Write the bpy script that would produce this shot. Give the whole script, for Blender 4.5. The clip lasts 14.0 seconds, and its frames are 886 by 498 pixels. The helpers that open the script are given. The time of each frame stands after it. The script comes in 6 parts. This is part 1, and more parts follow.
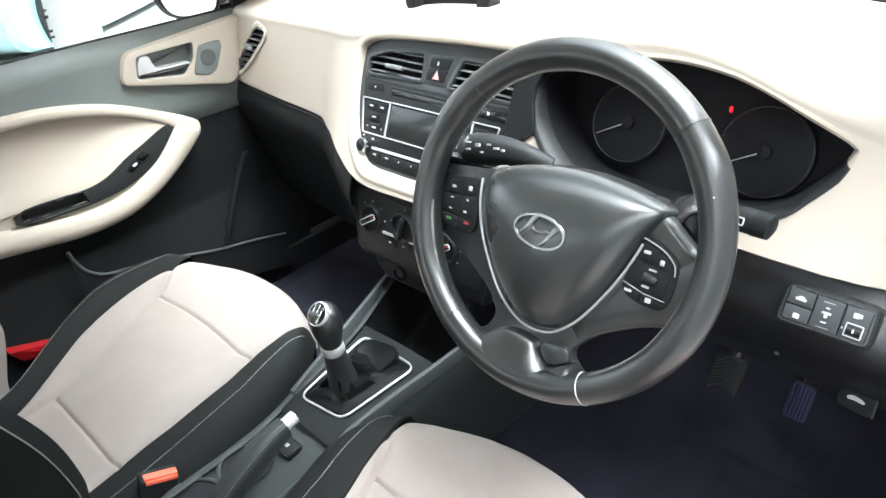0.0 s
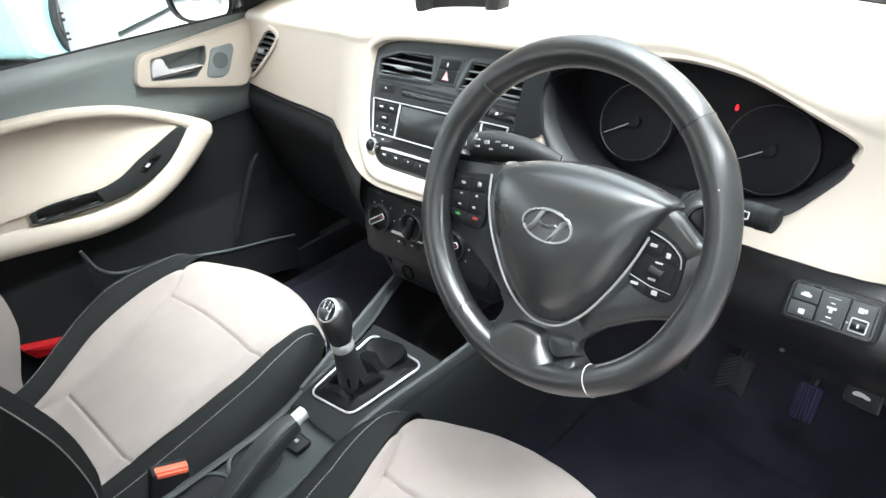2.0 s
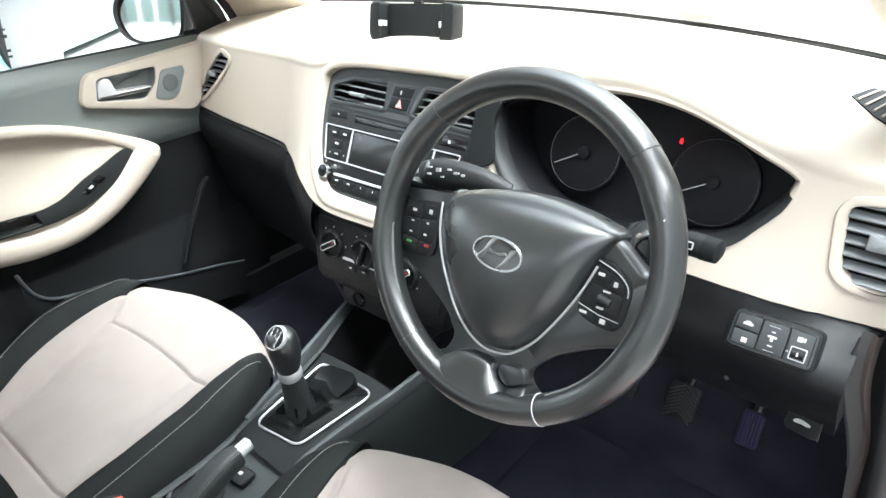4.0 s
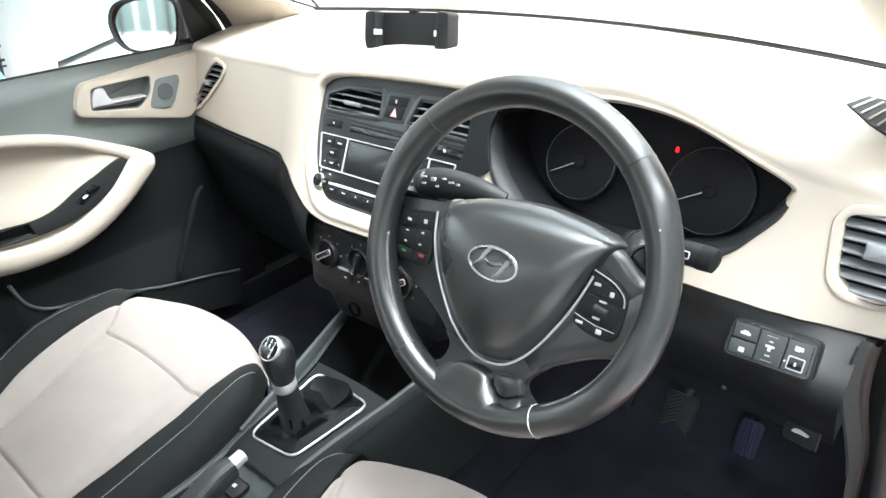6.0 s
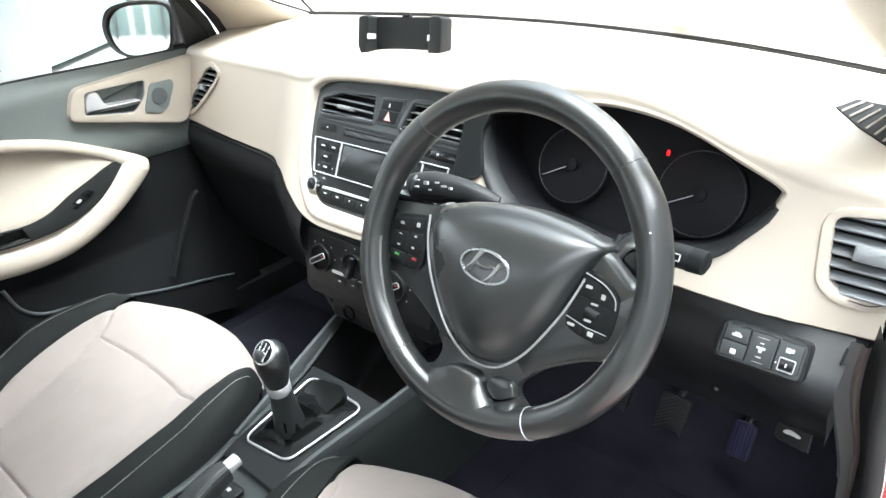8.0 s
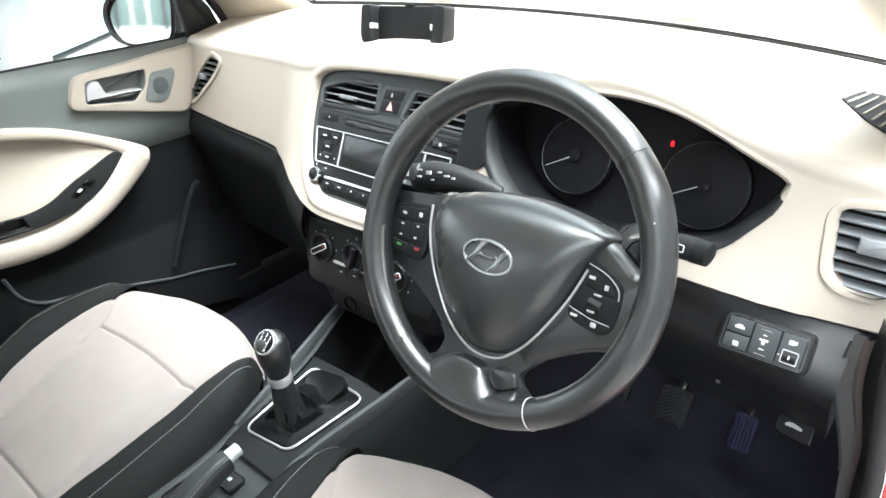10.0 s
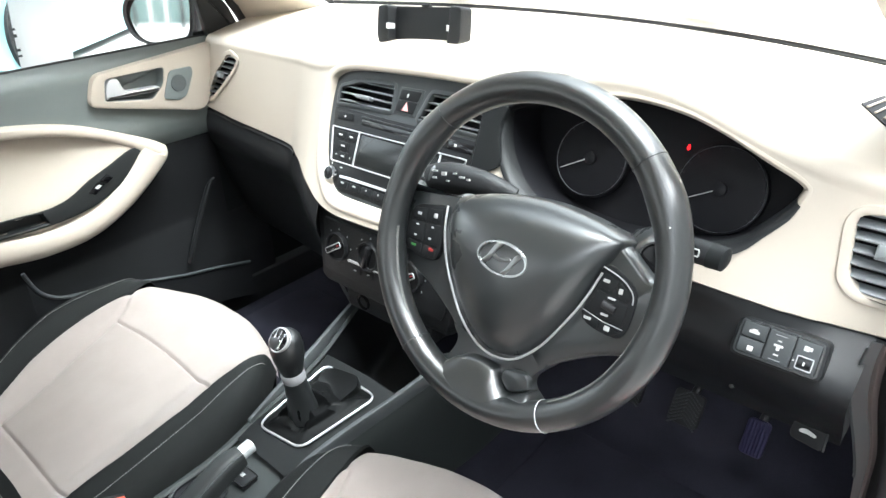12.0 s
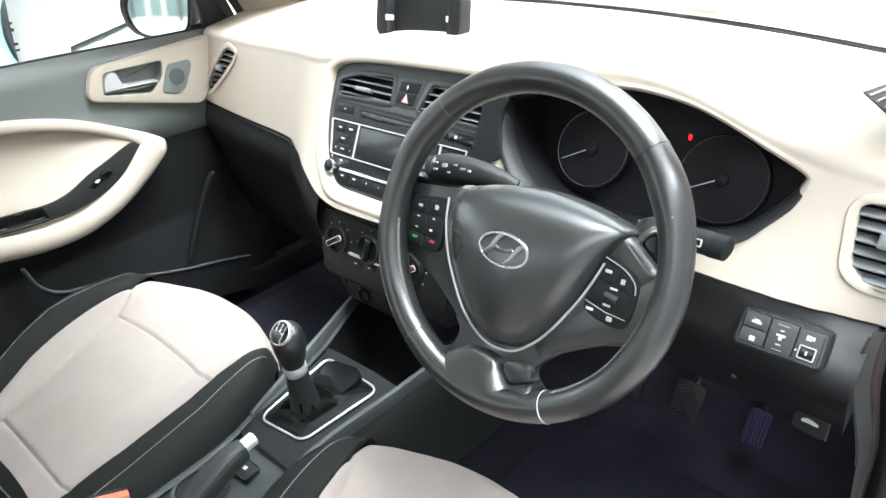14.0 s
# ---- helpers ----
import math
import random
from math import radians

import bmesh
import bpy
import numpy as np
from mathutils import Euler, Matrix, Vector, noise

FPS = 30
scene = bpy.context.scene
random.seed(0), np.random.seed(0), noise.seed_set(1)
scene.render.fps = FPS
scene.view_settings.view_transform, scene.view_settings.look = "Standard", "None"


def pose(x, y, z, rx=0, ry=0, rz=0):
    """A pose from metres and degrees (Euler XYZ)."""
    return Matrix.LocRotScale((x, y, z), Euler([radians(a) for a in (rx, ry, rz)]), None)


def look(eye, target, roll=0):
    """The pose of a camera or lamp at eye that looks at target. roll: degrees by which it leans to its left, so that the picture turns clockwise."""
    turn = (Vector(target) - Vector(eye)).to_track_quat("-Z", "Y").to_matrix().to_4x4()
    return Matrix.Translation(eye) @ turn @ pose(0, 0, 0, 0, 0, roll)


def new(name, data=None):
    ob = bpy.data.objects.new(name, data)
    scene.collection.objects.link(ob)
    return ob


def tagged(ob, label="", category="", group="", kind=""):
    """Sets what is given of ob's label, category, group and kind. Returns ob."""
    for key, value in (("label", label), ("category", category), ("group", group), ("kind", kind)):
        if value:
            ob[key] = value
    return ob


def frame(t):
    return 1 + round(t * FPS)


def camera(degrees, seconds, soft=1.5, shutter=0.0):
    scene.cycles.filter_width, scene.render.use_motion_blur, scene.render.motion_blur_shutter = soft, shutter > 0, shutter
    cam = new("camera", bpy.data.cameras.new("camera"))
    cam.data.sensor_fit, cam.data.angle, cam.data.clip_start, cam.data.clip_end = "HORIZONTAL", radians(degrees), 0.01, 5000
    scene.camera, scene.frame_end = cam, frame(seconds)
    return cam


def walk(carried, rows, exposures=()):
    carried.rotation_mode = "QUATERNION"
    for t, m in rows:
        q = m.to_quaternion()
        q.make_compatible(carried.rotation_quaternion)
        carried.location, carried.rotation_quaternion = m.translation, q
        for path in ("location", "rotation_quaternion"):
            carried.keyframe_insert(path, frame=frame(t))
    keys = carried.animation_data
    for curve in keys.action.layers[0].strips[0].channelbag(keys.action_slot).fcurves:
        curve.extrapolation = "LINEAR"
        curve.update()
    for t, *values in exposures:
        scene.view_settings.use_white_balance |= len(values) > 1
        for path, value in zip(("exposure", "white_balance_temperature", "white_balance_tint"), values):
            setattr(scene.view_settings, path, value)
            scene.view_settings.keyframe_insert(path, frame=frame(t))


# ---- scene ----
cam = camera(66.26, 14.0)
# seconds, x, y, z, pitch, roll, yaw
PATH = [
    (0, 0.7089, -0.5044, 1.3223, -31.643, 4.237, 42.513),
    (0.5, 0.7246, -0.5103, 1.3092, -33.174, 5.569, 42.364),
    (1, 0.7230, -0.5108, 1.3095, -31.916, 4.548, 42.561),
    (1.5, 0.7189, -0.5188, 1.3123, -32.273, 4.782, 43.434),
    (2, 0.7191, -0.5203, 1.3159, -30.906, 4.297, 43.144),
    (2.5, 0.7199, -0.5199, 1.3160, -29.351, 3.232, 42.682),
    (3, 0.7205, -0.5180, 1.3142, -29.522, 1.830, 40.670),
    (5.5, 0.7175, -0.5103, 1.3142, -28.245, 1.889, 39.865),
    (6, 0.7176, -0.5087, 1.3135, -28.163, 1.956, 39.778),
    (6.5, 0.7206, -0.5112, 1.3144, -28.147, 1.953, 39.693),
    (7, 0.7222, -0.5130, 1.3151, -27.958, 1.837, 39.661),
    (7.5, 0.7222, -0.5102, 1.3159, -27.879, 1.891, 39.418),
    (8, 0.7224, -0.5084, 1.3146, -27.877, 1.978, 39.399),
    (10.5, 0.7193, -0.5091, 1.3107, -28.568, 1.699, 39.593),
    (11, 0.7198, -0.5101, 1.3115, -28.475, 1.916, 39.594),
    (11.5, 0.7183, -0.5108, 1.3118, -28.479, 1.157, 40.552),
    (12, 0.7191, -0.5110, 1.3143, -28.559, 1.602, 40.857),
    (12.5, 0.7185, -0.5096, 1.3134, -28.782, 1.991, 40.922),
    (13, 0.7169, -0.5110, 1.3124, -29.216, 1.969, 40.993),
    (13.5, 0.7162, -0.5110, 1.3117, -29.288, 1.908, 40.910),
    (14, 0.7171, -0.5116, 1.3119, -29.134, 1.901, 40.663),
]
walk(cam, [(t, pose(x, y, z, 90 + p, r, w)) for t, x, y, z, p, r, w in PATH], exposures=[(0.0, 3.12, 6050, 5), (14.0, 3.12, 6050, 5)])

# ---- light: bright overcast day through the screen, the open driver's door and the side window ----
world = bpy.data.worlds.new("overcast_sky")
scene.world = world
world.use_nodes = True
wn = world.node_tree
sky = wn.nodes.new("ShaderNodeTexSky")
sky.sky_type = "NISHITA"
sky.sun_disc = False
sky.sun_elevation, sky.sun_rotation = radians(71), radians(72)
sky.dust_density, sky.air_density = 6.0, 1.0
# cloud layer: the sky's blue greyed out
grey = wn.nodes.new("ShaderNodeHueSaturation")
grey.inputs["Saturation"].default_value = 0.12
wn.links.new(sky.outputs[0], grey.inputs["Color"])
wn.links.new(grey.outputs[0], wn.nodes["Background"].inputs["Color"])
wn.nodes["Background"].inputs["Strength"].default_value = 0.15
sun = new("sun", bpy.data.lights.new("sun", "SUN"))
sun.data.energy, sun.data.angle, sun.data.color = 0.25, radians(60), (1.0, 0.98, 0.95)
sun.matrix_world = look((1.8, 0.6, 5.6), (0, 0, 0))


# ---- materials ----
def mat(name, color, rough=0.5, metal=0.0, grain=0.0, scale=900.0, vary=0.06, coat=0.0, spec=0.5, blotch=9.0, sheen=0.0):
    """Painted, moulded or woven surface: two scales of colour change and a fine relief."""
    m = bpy.data.materials.new(name)
    m.use_nodes = True
    nt = m.node_tree
    b = nt.nodes["Principled BSDF"]
    b.inputs["Metallic"].default_value = metal
    b.inputs["Specular IOR Level"].default_value = spec
    b.inputs["Coat Weight"].default_value = coat
    b.inputs["Sheen Weight"].default_value = sheen
    tc = nt.nodes.new("ShaderNodeTexCoord")
    big, fine = nt.nodes.new("ShaderNodeTexNoise"), nt.nodes.new("ShaderNodeTexNoise")
    big.inputs["Scale"].default_value, big.inputs["Detail"].default_value = blotch, 5
    fine.inputs["Scale"].default_value, fine.inputs["Detail"].default_value = scale, 3
    for n in (big, fine):
        nt.links.new(tc.outputs["Object"], n.inputs["Vector"])
    add = nt.nodes.new("ShaderNodeMath")
    add.operation = "ADD"
    nt.links.new(big.outputs["Fac"], add.inputs[0])
    nt.links.new(fine.outputs["Fac"], add.inputs[1])
    ramp = nt.nodes.new("ShaderNodeMapRange")
    ramp.inputs["From Min"].default_value, ramp.inputs["From Max"].default_value = 0.6, 1.4
    ramp.inputs["To Min"].default_value, ramp.inputs["To Max"].default_value = 1 - vary, 1 + vary
    nt.links.new(add.outputs[0], ramp.inputs["Value"])
    mul = nt.nodes.new("ShaderNodeVectorMath")
    mul.operation = "SCALE"
    mul.inputs[0].default_value = color
    nt.links.new(ramp.outputs[0], mul.inputs["Scale"])
    nt.links.new(mul.outputs[0], b.inputs["Base Color"])
    rr_ = nt.nodes.new("ShaderNodeMapRange")
    rr_.inputs["To Min"].default_value, rr_.inputs["To Max"].default_value = max(rough - 0.03, 0.02), min(rough + 0.03, 1)
    nt.links.new(big.outputs["Fac"], rr_.inputs["Value"])
    nt.links.new(rr_.outputs[0], b.inputs["Roughness"])
    if grain:
        bump = nt.nodes.new("ShaderNodeBump")
        bump.inputs["Strength"].default_value, bump.inputs["Distance"].default_value = grain, 0.0006
        nt.links.new(fine.outputs["Fac"], bump.inputs["Height"])
        nt.links.new(bump.outputs[0], b.inputs["Normal"])
    return m


def glow(name, color, strength):
    m = bpy.data.materials.new(name)
    m.use_nodes = True
    b = m.node_tree.nodes["Principled BSDF"]
    b.inputs["Base Color"].default_value = (*color, 1)
    b.inputs["Emission Color"].default_value = (*color, 1)
    b.inputs["Emission Strength"].default_value = strength
    return m


def clear_glass(name, tint=(0.93, 0.96, 0.95)):
    """A thin pane: see-through, with the gloss that the angle gives."""
    m = bpy.data.materials.new(name)
    m.use_nodes = True
    nt = m.node_tree
    nt.nodes.remove(nt.nodes["Principled BSDF"])
    tr, gl, mx = nt.nodes.new("ShaderNodeBsdfTransparent"), nt.nodes.new("ShaderNodeBsdfGlossy"), nt.nodes.new("ShaderNodeMixShader")
    fr = nt.nodes.new("ShaderNodeFresnel")
    fr.inputs["IOR"].default_value = 1.45
    tr.inputs["Color"].default_value = (*tint, 1)
    gl.inputs["Roughness"].default_value = 0.02
    nt.links.new(fr.outputs[0], mx.inputs["Fac"])
    nt.links.new(tr.outputs[0], mx.inputs[1])
    nt.links.new(gl.outputs[0], mx.inputs[2])
    nt.links.new(mx.outputs[0], nt.nodes["Material Output"].inputs["Surface"])
    return m


BEIGE = mat("beige_moulded_plastic", (0.480, 0.428, 0.358), 0.45, grain=0.25, scale=1400, vary=0.04)
BEIGE_SEAT = mat("beige_woven_cloth", (0.258, 0.224, 0.208), 0.95, grain=0.8, scale=1500, vary=0.10, spec=0.10, sheen=0.1, blotch=14.0)
BLACK = mat("black_moulded_plastic", (0.0130, 0.0138, 0.0148), 0.42, grain=0.5, scale=1200, vary=0.15, spec=0.24)
BLACK_SOFT = mat("charcoal_door_plastic", (0.0120, 0.0132, 0.0136), 0.45, grain=0.4, scale=1100, vary=0.12, spec=0.13)
# Lit copy of the charcoal door plastic: window light raised into the colour.
DOOR_LIT = mat("lit_door_plastic", (0.160, 0.182, 0.178), 0.40, grain=0.4, scale=1100, vary=0.10)
BLACK_CLOTH = mat("black_seat_cloth", (0.0132, 0.0142, 0.0141), 0.7, grain=0.7, scale=1300, vary=0.18, spec=0.08)
LEATHER = mat("black_leather", (0.0125, 0.014, 0.0145), 0.31, grain=0.25, scale=650, vary=0.12, spec=1.0)
GAITER = mat("soft_gaiter_leather", (0.0060, 0.0064, 0.0066), 0.42, grain=0.4, scale=500, vary=0.15, spec=0.07)
SATIN = mat("satin_charcoal_plastic", (0.021, 0.024, 0.025), 0.28, grain=0.10, scale=900, vary=0.06, spec=1.0)
STACKGREY = mat("dark_grey_fascia", (0.052, 0.057, 0.059), 0.36, grain=0.2, scale=1200, vary=0.1, spec=0.35)
# Slat grey made paler: the windscreen's sheen is put into the colour.
VENTGREY = mat("sheen_lightened_grey_plastic", (0.24, 0.255, 0.262), 0.34, vary=0.05)
TWEETER = mat("perforated_grey_grille", (0.085, 0.097, 0.098), 0.5, grain=1.0, scale=600, vary=0.2)
PIANO = mat("glossy_black", (0.010, 0.010, 0.011), 0.12, vary=0.05)
RUBBER = mat("black_rubber", (0.018, 0.018, 0.019), 0.65, grain=0.3, vary=0.15)
# Accelerator rubber: a bluish reflection is painted into the base colour.
BLUE_SHEEN_RUBBER = mat("blue_reflection_rubber", (0.036, 0.032, 0.085), 0.6, grain=0.3, vary=0.15)
CHROME = mat("polished_chrome", (0.78, 0.79, 0.80), 0.12, 1.0, vary=0.02)
# Satin silver; on chrome parts its pale base stands in for bright reflections.
SILVER = mat("satin_silver_and_bright_chrome", (0.60, 0.61, 0.62), 0.30, 0.5, vary=0.03)
WHITE = mat("white_print", (0.55, 0.55, 0.54), 0.5, vary=0.02)
GREYPRINT = mat("grey_print", (0.50, 0.51, 0.52), 0.5, vary=0.02)
THREAD = mat("grey_thread", (0.22, 0.22, 0.21), 0.8, vary=0.1)
CARPET = mat("black_carpet", (0.022, 0.022, 0.031), 0.95, grain=1.0, scale=700, vary=0.4, spec=0.08)
RED_PLASTIC = mat("dark_red_plastic", (0.30, 0.006, 0.010), 0.35, vary=0.05)
RED_PAINT = mat("red_body_paint", (0.42, 0.012, 0.014), 0.25, coat=1.0, vary=0.05)
TEAL_PAINT = mat("teal_car_paint", (0.19, 0.335, 0.345), 0.25, coat=1.0, vary=0.04)
CONSOLEGREY = mat("charcoal_console_plastic", (0.030, 0.0345, 0.0340), 0.42, grain=0.4, scale=1100, vary=0.12, spec=0.28)
LEVERGREY = mat("charcoal_soft_plastic", (0.0205, 0.0225, 0.0225), 0.42, grain=0.4, scale=900, vary=0.12, spec=0.28)
TARMAC = mat("worn_tarmac", (0.30, 0.292, 0.278), 0.9, grain=0.8, scale=120, vary=0.25, blotch=1.5)
WIPERGREY = mat("grey_wiper_rubber", (0.16, 0.185, 0.185), 0.5, vary=0.2)
PAPER = mat("white_paper", (0.82, 0.82, 0.81), 0.8, vary=0.02)
PAPER.node_tree.nodes["Principled BSDF"].inputs["Transmission Weight"].default_value = 0.6
PAPER.node_tree.nodes["Principled BSDF"].inputs["IOR"].default_value = 1.02
HEADLINER = mat("beige_headliner", (0.66, 0.60, 0.51), 0.95, grain=0.4, vary=0.04)
RENDERED = mat("pale_rendered_wall", (0.74, 0.74, 0.72), 0.9, grain=0.4, scale=60, vary=0.08, blotch=1.0)
CEMENT = mat("grey_shade_wall", (0.36, 0.36, 0.35), 0.9, grain=0.4, scale=60, vary=0.12, blotch=1.5)
MIRROR = mat("mirror_silver", (0.92, 0.93, 0.93), 0.02, 1.0, vary=0.0)
GLASS = clear_glass("window_glass")
SCREENMAT = mat("dark_display", (0.020, 0.022, 0.022), 0.18, vary=0.05)
DIALFACE = mat("matt_black_dial", (0.0062, 0.0062, 0.0082), 0.6, vary=0.05, spec=0.25)
RED_GLOW = glow("red_warning_lamp", (1.0, 0.003, 0.006), 0.6)

for m_, w_ in ((SATIN, 0.6), (LEATHER, 0.3)):
    m_.node_tree.nodes["Principled BSDF"].inputs["Coat Weight"].default_value = w_
    m_.node_tree.nodes["Principled BSDF"].inputs["Coat Roughness"].default_value = 0.36

# ---- building helpers ----
AT = {}


def thing(name, loc, label, category, group="", kind=""):
    ob = new(name)
    ob.empty_display_size = 0.05
    ob.location = loc
    AT[ob.name] = Vector(loc)
    return tagged(ob, label, category, group, kind)


def part(name, data, material, parent=None, label="", smooth=True):
    """Links a bmesh as one mesh object, with its origin in its middle, under a thing or a part."""
    bmesh.ops.recalc_face_normals(data, faces=data.faces)
    me = bpy.data.meshes.new(name)
    data.to_mesh(me)
    data.free()
    co = np.empty(len(me.vertices) * 3)
    me.vertices.foreach_get("co", co)
    co = co.reshape(-1, 3)
    c = Vector((co.min(0) + co.max(0)) / 2) if len(co) else Vector()
    me.transform(Matrix.Translation(-c))
    if smooth:
        me.shade_smooth()
        me.set_sharp_from_angle(angle=radians(38))
    me.materials.append(material)
    ob = new(name, me)
    ob.location = c
    AT[ob.name] = c
    if parent is not None:
        ob.parent = parent
        ob.matrix_parent_inverse = Matrix.Translation(-AT[parent.name])
    if label:
        ob["label"] = label
    return ob


def ip(x, xs, ys):
    """Smooth curve through a few stations."""
    n = len(xs)
    i = 0
    while i < n - 2 and x > xs[i + 1]:
        i += 1

    def slope(k):
        a, b = max(k - 1, 0), min(k + 1, n - 1)
        return (ys[b] - ys[a]) / (xs[b] - xs[a])
    h = xs[i + 1] - xs[i]
    t = min(max((x - xs[i]) / h, 0), 1)
    return (2*t**3 - 3*t*t + 1)*ys[i] + (t**3 - 2*t*t + t)*h*slope(i) + (-2*t**3 + 3*t*t)*ys[i+1] + (t**3 - t*t)*h*slope(i+1)


def spline(pts, n=6, closed=True):
    """Rounded curve through points (any dimension)."""
    P = [np.asarray(p, float) for p in pts]
    k, out = len(P), []
    for i in range(k if closed else k - 1):
        p0, p1, p2, p3 = (P[(i + d) % k] if closed else P[min(max(i + d, 0), k - 1)] for d in (-1, 0, 1, 2))
        for j in range(n):
            t = j / n
            out.append(0.5 * (2*p1 + (p2 - p0)*t + (2*p0 - 5*p1 + 4*p2 - p3)*t*t + (3*p1 - p0 - 3*p2 + p3)*t**3))
    if not closed:
        out.append(P[-1])
    return out


def fillet(pts, r, n=4):
    """Polygon with rounded corners."""
    P, out = [np.asarray(p, float) for p in pts], []
    for i, p in enumerate(P):
        a, b = P[i - 1] - p, P[(i + 1) % len(P)] - p
        q = min(r, 0.45 * np.linalg.norm(a), 0.45 * np.linalg.norm(b))
        s, e = p + a / np.linalg.norm(a) * q, p + b / np.linalg.norm(b) * q
        for j in range(n + 1):
            t = j / n
            out.append((1 - t)**2 * s + 2*t*(1 - t)*p + t*t*e)
    return out


def grow(outline, d):
    """Outline moved outward by d."""
    P = np.array([np.asarray(p, float)[:2] for p in outline])
    nx, pv = np.roll(P, -1, 0), np.roll(P, 1, 0)
    area = np.sum(P[:, 0]*nx[:, 1] - nx[:, 0]*P[:, 1])
    t = nx - pv
    t /= np.linalg.norm(t, axis=1)[:, None] + 1e-12
    nrm = np.stack([t[:, 1], -t[:, 0]], 1) * (1 if area > 0 else -1)
    return [p for p in P + nrm * d]


class Plane:
    """A local frame: a to the right, b up along the surface, c out of it."""
    def __init__(self, o, u, v):
        self.o, self.u = Vector(o), Vector(u).normalized()
        v = Vector(v)
        self.v = (v - self.u * v.dot(self.u)).normalized()
        self.n = self.u.cross(self.v)

    def at(self, a, b, c=0.0):
        return self.o + self.u * a + self.v * b + self.n * c


def rings(bm, loops, closed=True, cap0=False, cap1=False):
    """Skin between loops of equal length."""
    vs = [[bm.verts.new(p) for p in lp] for lp in loops]
    k = len(vs[0])
    for A, B in zip(vs, vs[1:]):
        for i in range(k if closed else k - 1):
            j = (i + 1) % k
            bm.faces.new((A[i], A[j], B[j], B[i]))
    if cap0:
        bm.faces.new(vs[0])
    if cap1:
        bm.faces.new(vs[-1])
    return vs


def plate(bm, fr, outline, c0, c1, bevel=0.001):
    """A slab with a softened front edge, from depth c0 to c1."""
    b = min(bevel, abs(c1 - c0) * 0.9)
    sg = 1 if c1 > c0 else -1
    loops = [(outline, c0), (outline, c1 - sg*b), (grow(outline, -b*0.3), c1 - sg*b*0.3), (grow(outline, -b), c1)]
    rings(bm, [[fr.at(p[0], p[1], c) for p in o] for o, c in loops], cap0=True, cap1=True)
    return bm


def rim(bm, fr, outline, profile):
    """A closed moulding along an outline. profile: pairs of (outward, height)."""
    loops = [[fr.at(p[0], p[1], h) for p in grow(outline, o)] for o, h in profile]
    rings(bm, loops + loops[:1])
    bmesh.ops.remove_doubles(bm, verts=bm.verts, dist=1e-6)
    return bm


def holed(bm, fr, outer, hole, c):
    """A flat sheet between an outline and a hole in it."""
    edges = []
    for loop in (outer, hole):
        vs = [bm.verts.new(fr.at(p[0], p[1], c)) for p in loop]
        edges += [bm.edges.new((vs[i - 1], vs[i])) for i in range(len(vs))]
    bmesh.ops.triangle_fill(bm, use_beauty=True, use_dissolve=False, edges=edges)
    return bm


def dome(bm, fr, outline, levels):
    """A cushion-like cap. levels: pairs of (scale, depth), from the edge to the middle."""
    P = np.array([np.asarray(p, float)[:2] for p in outline])
    m = P.mean(0)
    rings(bm, [[fr.at(*(m + (p - m) * s), c) for p in P] for s, c in levels], cap1=True)
    return bm


def tube(bm, pts, r, n=10, closed=False, flat=1.0, caps=True):
    """A bar of round section along points; r is a number or a function of 0 to 1."""
    P = [Vector(p) for p in pts]
    k, loops, up = len(P), [], None
    for i, p in enumerate(P):
        a, b = (P[i - 1], P[(i + 1) % k]) if closed else (P[max(i - 1, 0)], P[min(i + 1, k - 1)])
        d = (b - a).normalized()
        if up is None:
            up = d.orthogonal().normalized()
        up = (up - d * up.dot(d)).normalized()
        s = d.cross(up)
        q = r(i / max(k - 1, 1)) if callable(r) else r
        loops.append([p + (up * math.cos(w) + s * math.sin(w) * flat) * q for w in (2*math.pi*j/n for j in range(n))])
    if closed:
        rings(bm, loops + loops[:1])
        bmesh.ops.remove_doubles(bm, verts=bm.verts, dist=1e-6)
    else:
        rings(bm, loops, cap0=caps, cap1=caps)
    return bm


def box(bm, lo, hi, bevel=0.004):
    """A block with rounded edges."""
    g = bmesh.new()
    bmesh.ops.create_cube(g, size=1, matrix=Matrix.Translation((Vector(lo) + Vector(hi)) / 2) @ Matrix.Diagonal((*(Vector(hi) - Vector(lo)), 1)))
    if bevel:
        bmesh.ops.bevel(g, geom=g.edges, offset=bevel, segments=2, affect="EDGES", profile=0.5)
    me = bpy.data.meshes.new("block")
    g.to_mesh(me)
    g.free()
    bm.from_mesh(me)
    bpy.data.meshes.remove(me)
    return bm


def grid(bm, fn, us, vs, keep=None):
    """A sheet of points fn(u, v); keep(i, j) tells which cells stay."""
    V = [[bm.verts.new(fn(u, v)) for v in vs] for u in us]
    for i in range(len(us) - 1):
        for j in range(len(vs) - 1):
            if keep is None or keep(i, j):
                bm.faces.new((V[i][j], V[i+1][j], V[i+1][j+1], V[i][j+1]))
    loose = [v for v in bm.verts if not v.link_faces]
    for v in loose:
        bm.verts.remove(v)
    return V


def ring2(cx, cy, rx, ry=None, n=32):
    return [(cx + rx*math.cos(2*math.pi*i/n), cy + (ry or rx)*math.sin(2*math.pi*i/n)) for i in range(n)]


def rect(a0, b0, a1, b1, r=0.002, n=3):
    return fillet([(a0, b0), (a1, b0), (a1, b1), (a0, b1)], r, n)


def plain(poly):
    """Outline as pairs of plain numbers."""
    return [(float(p[0]), float(p[1])) for p in poly]


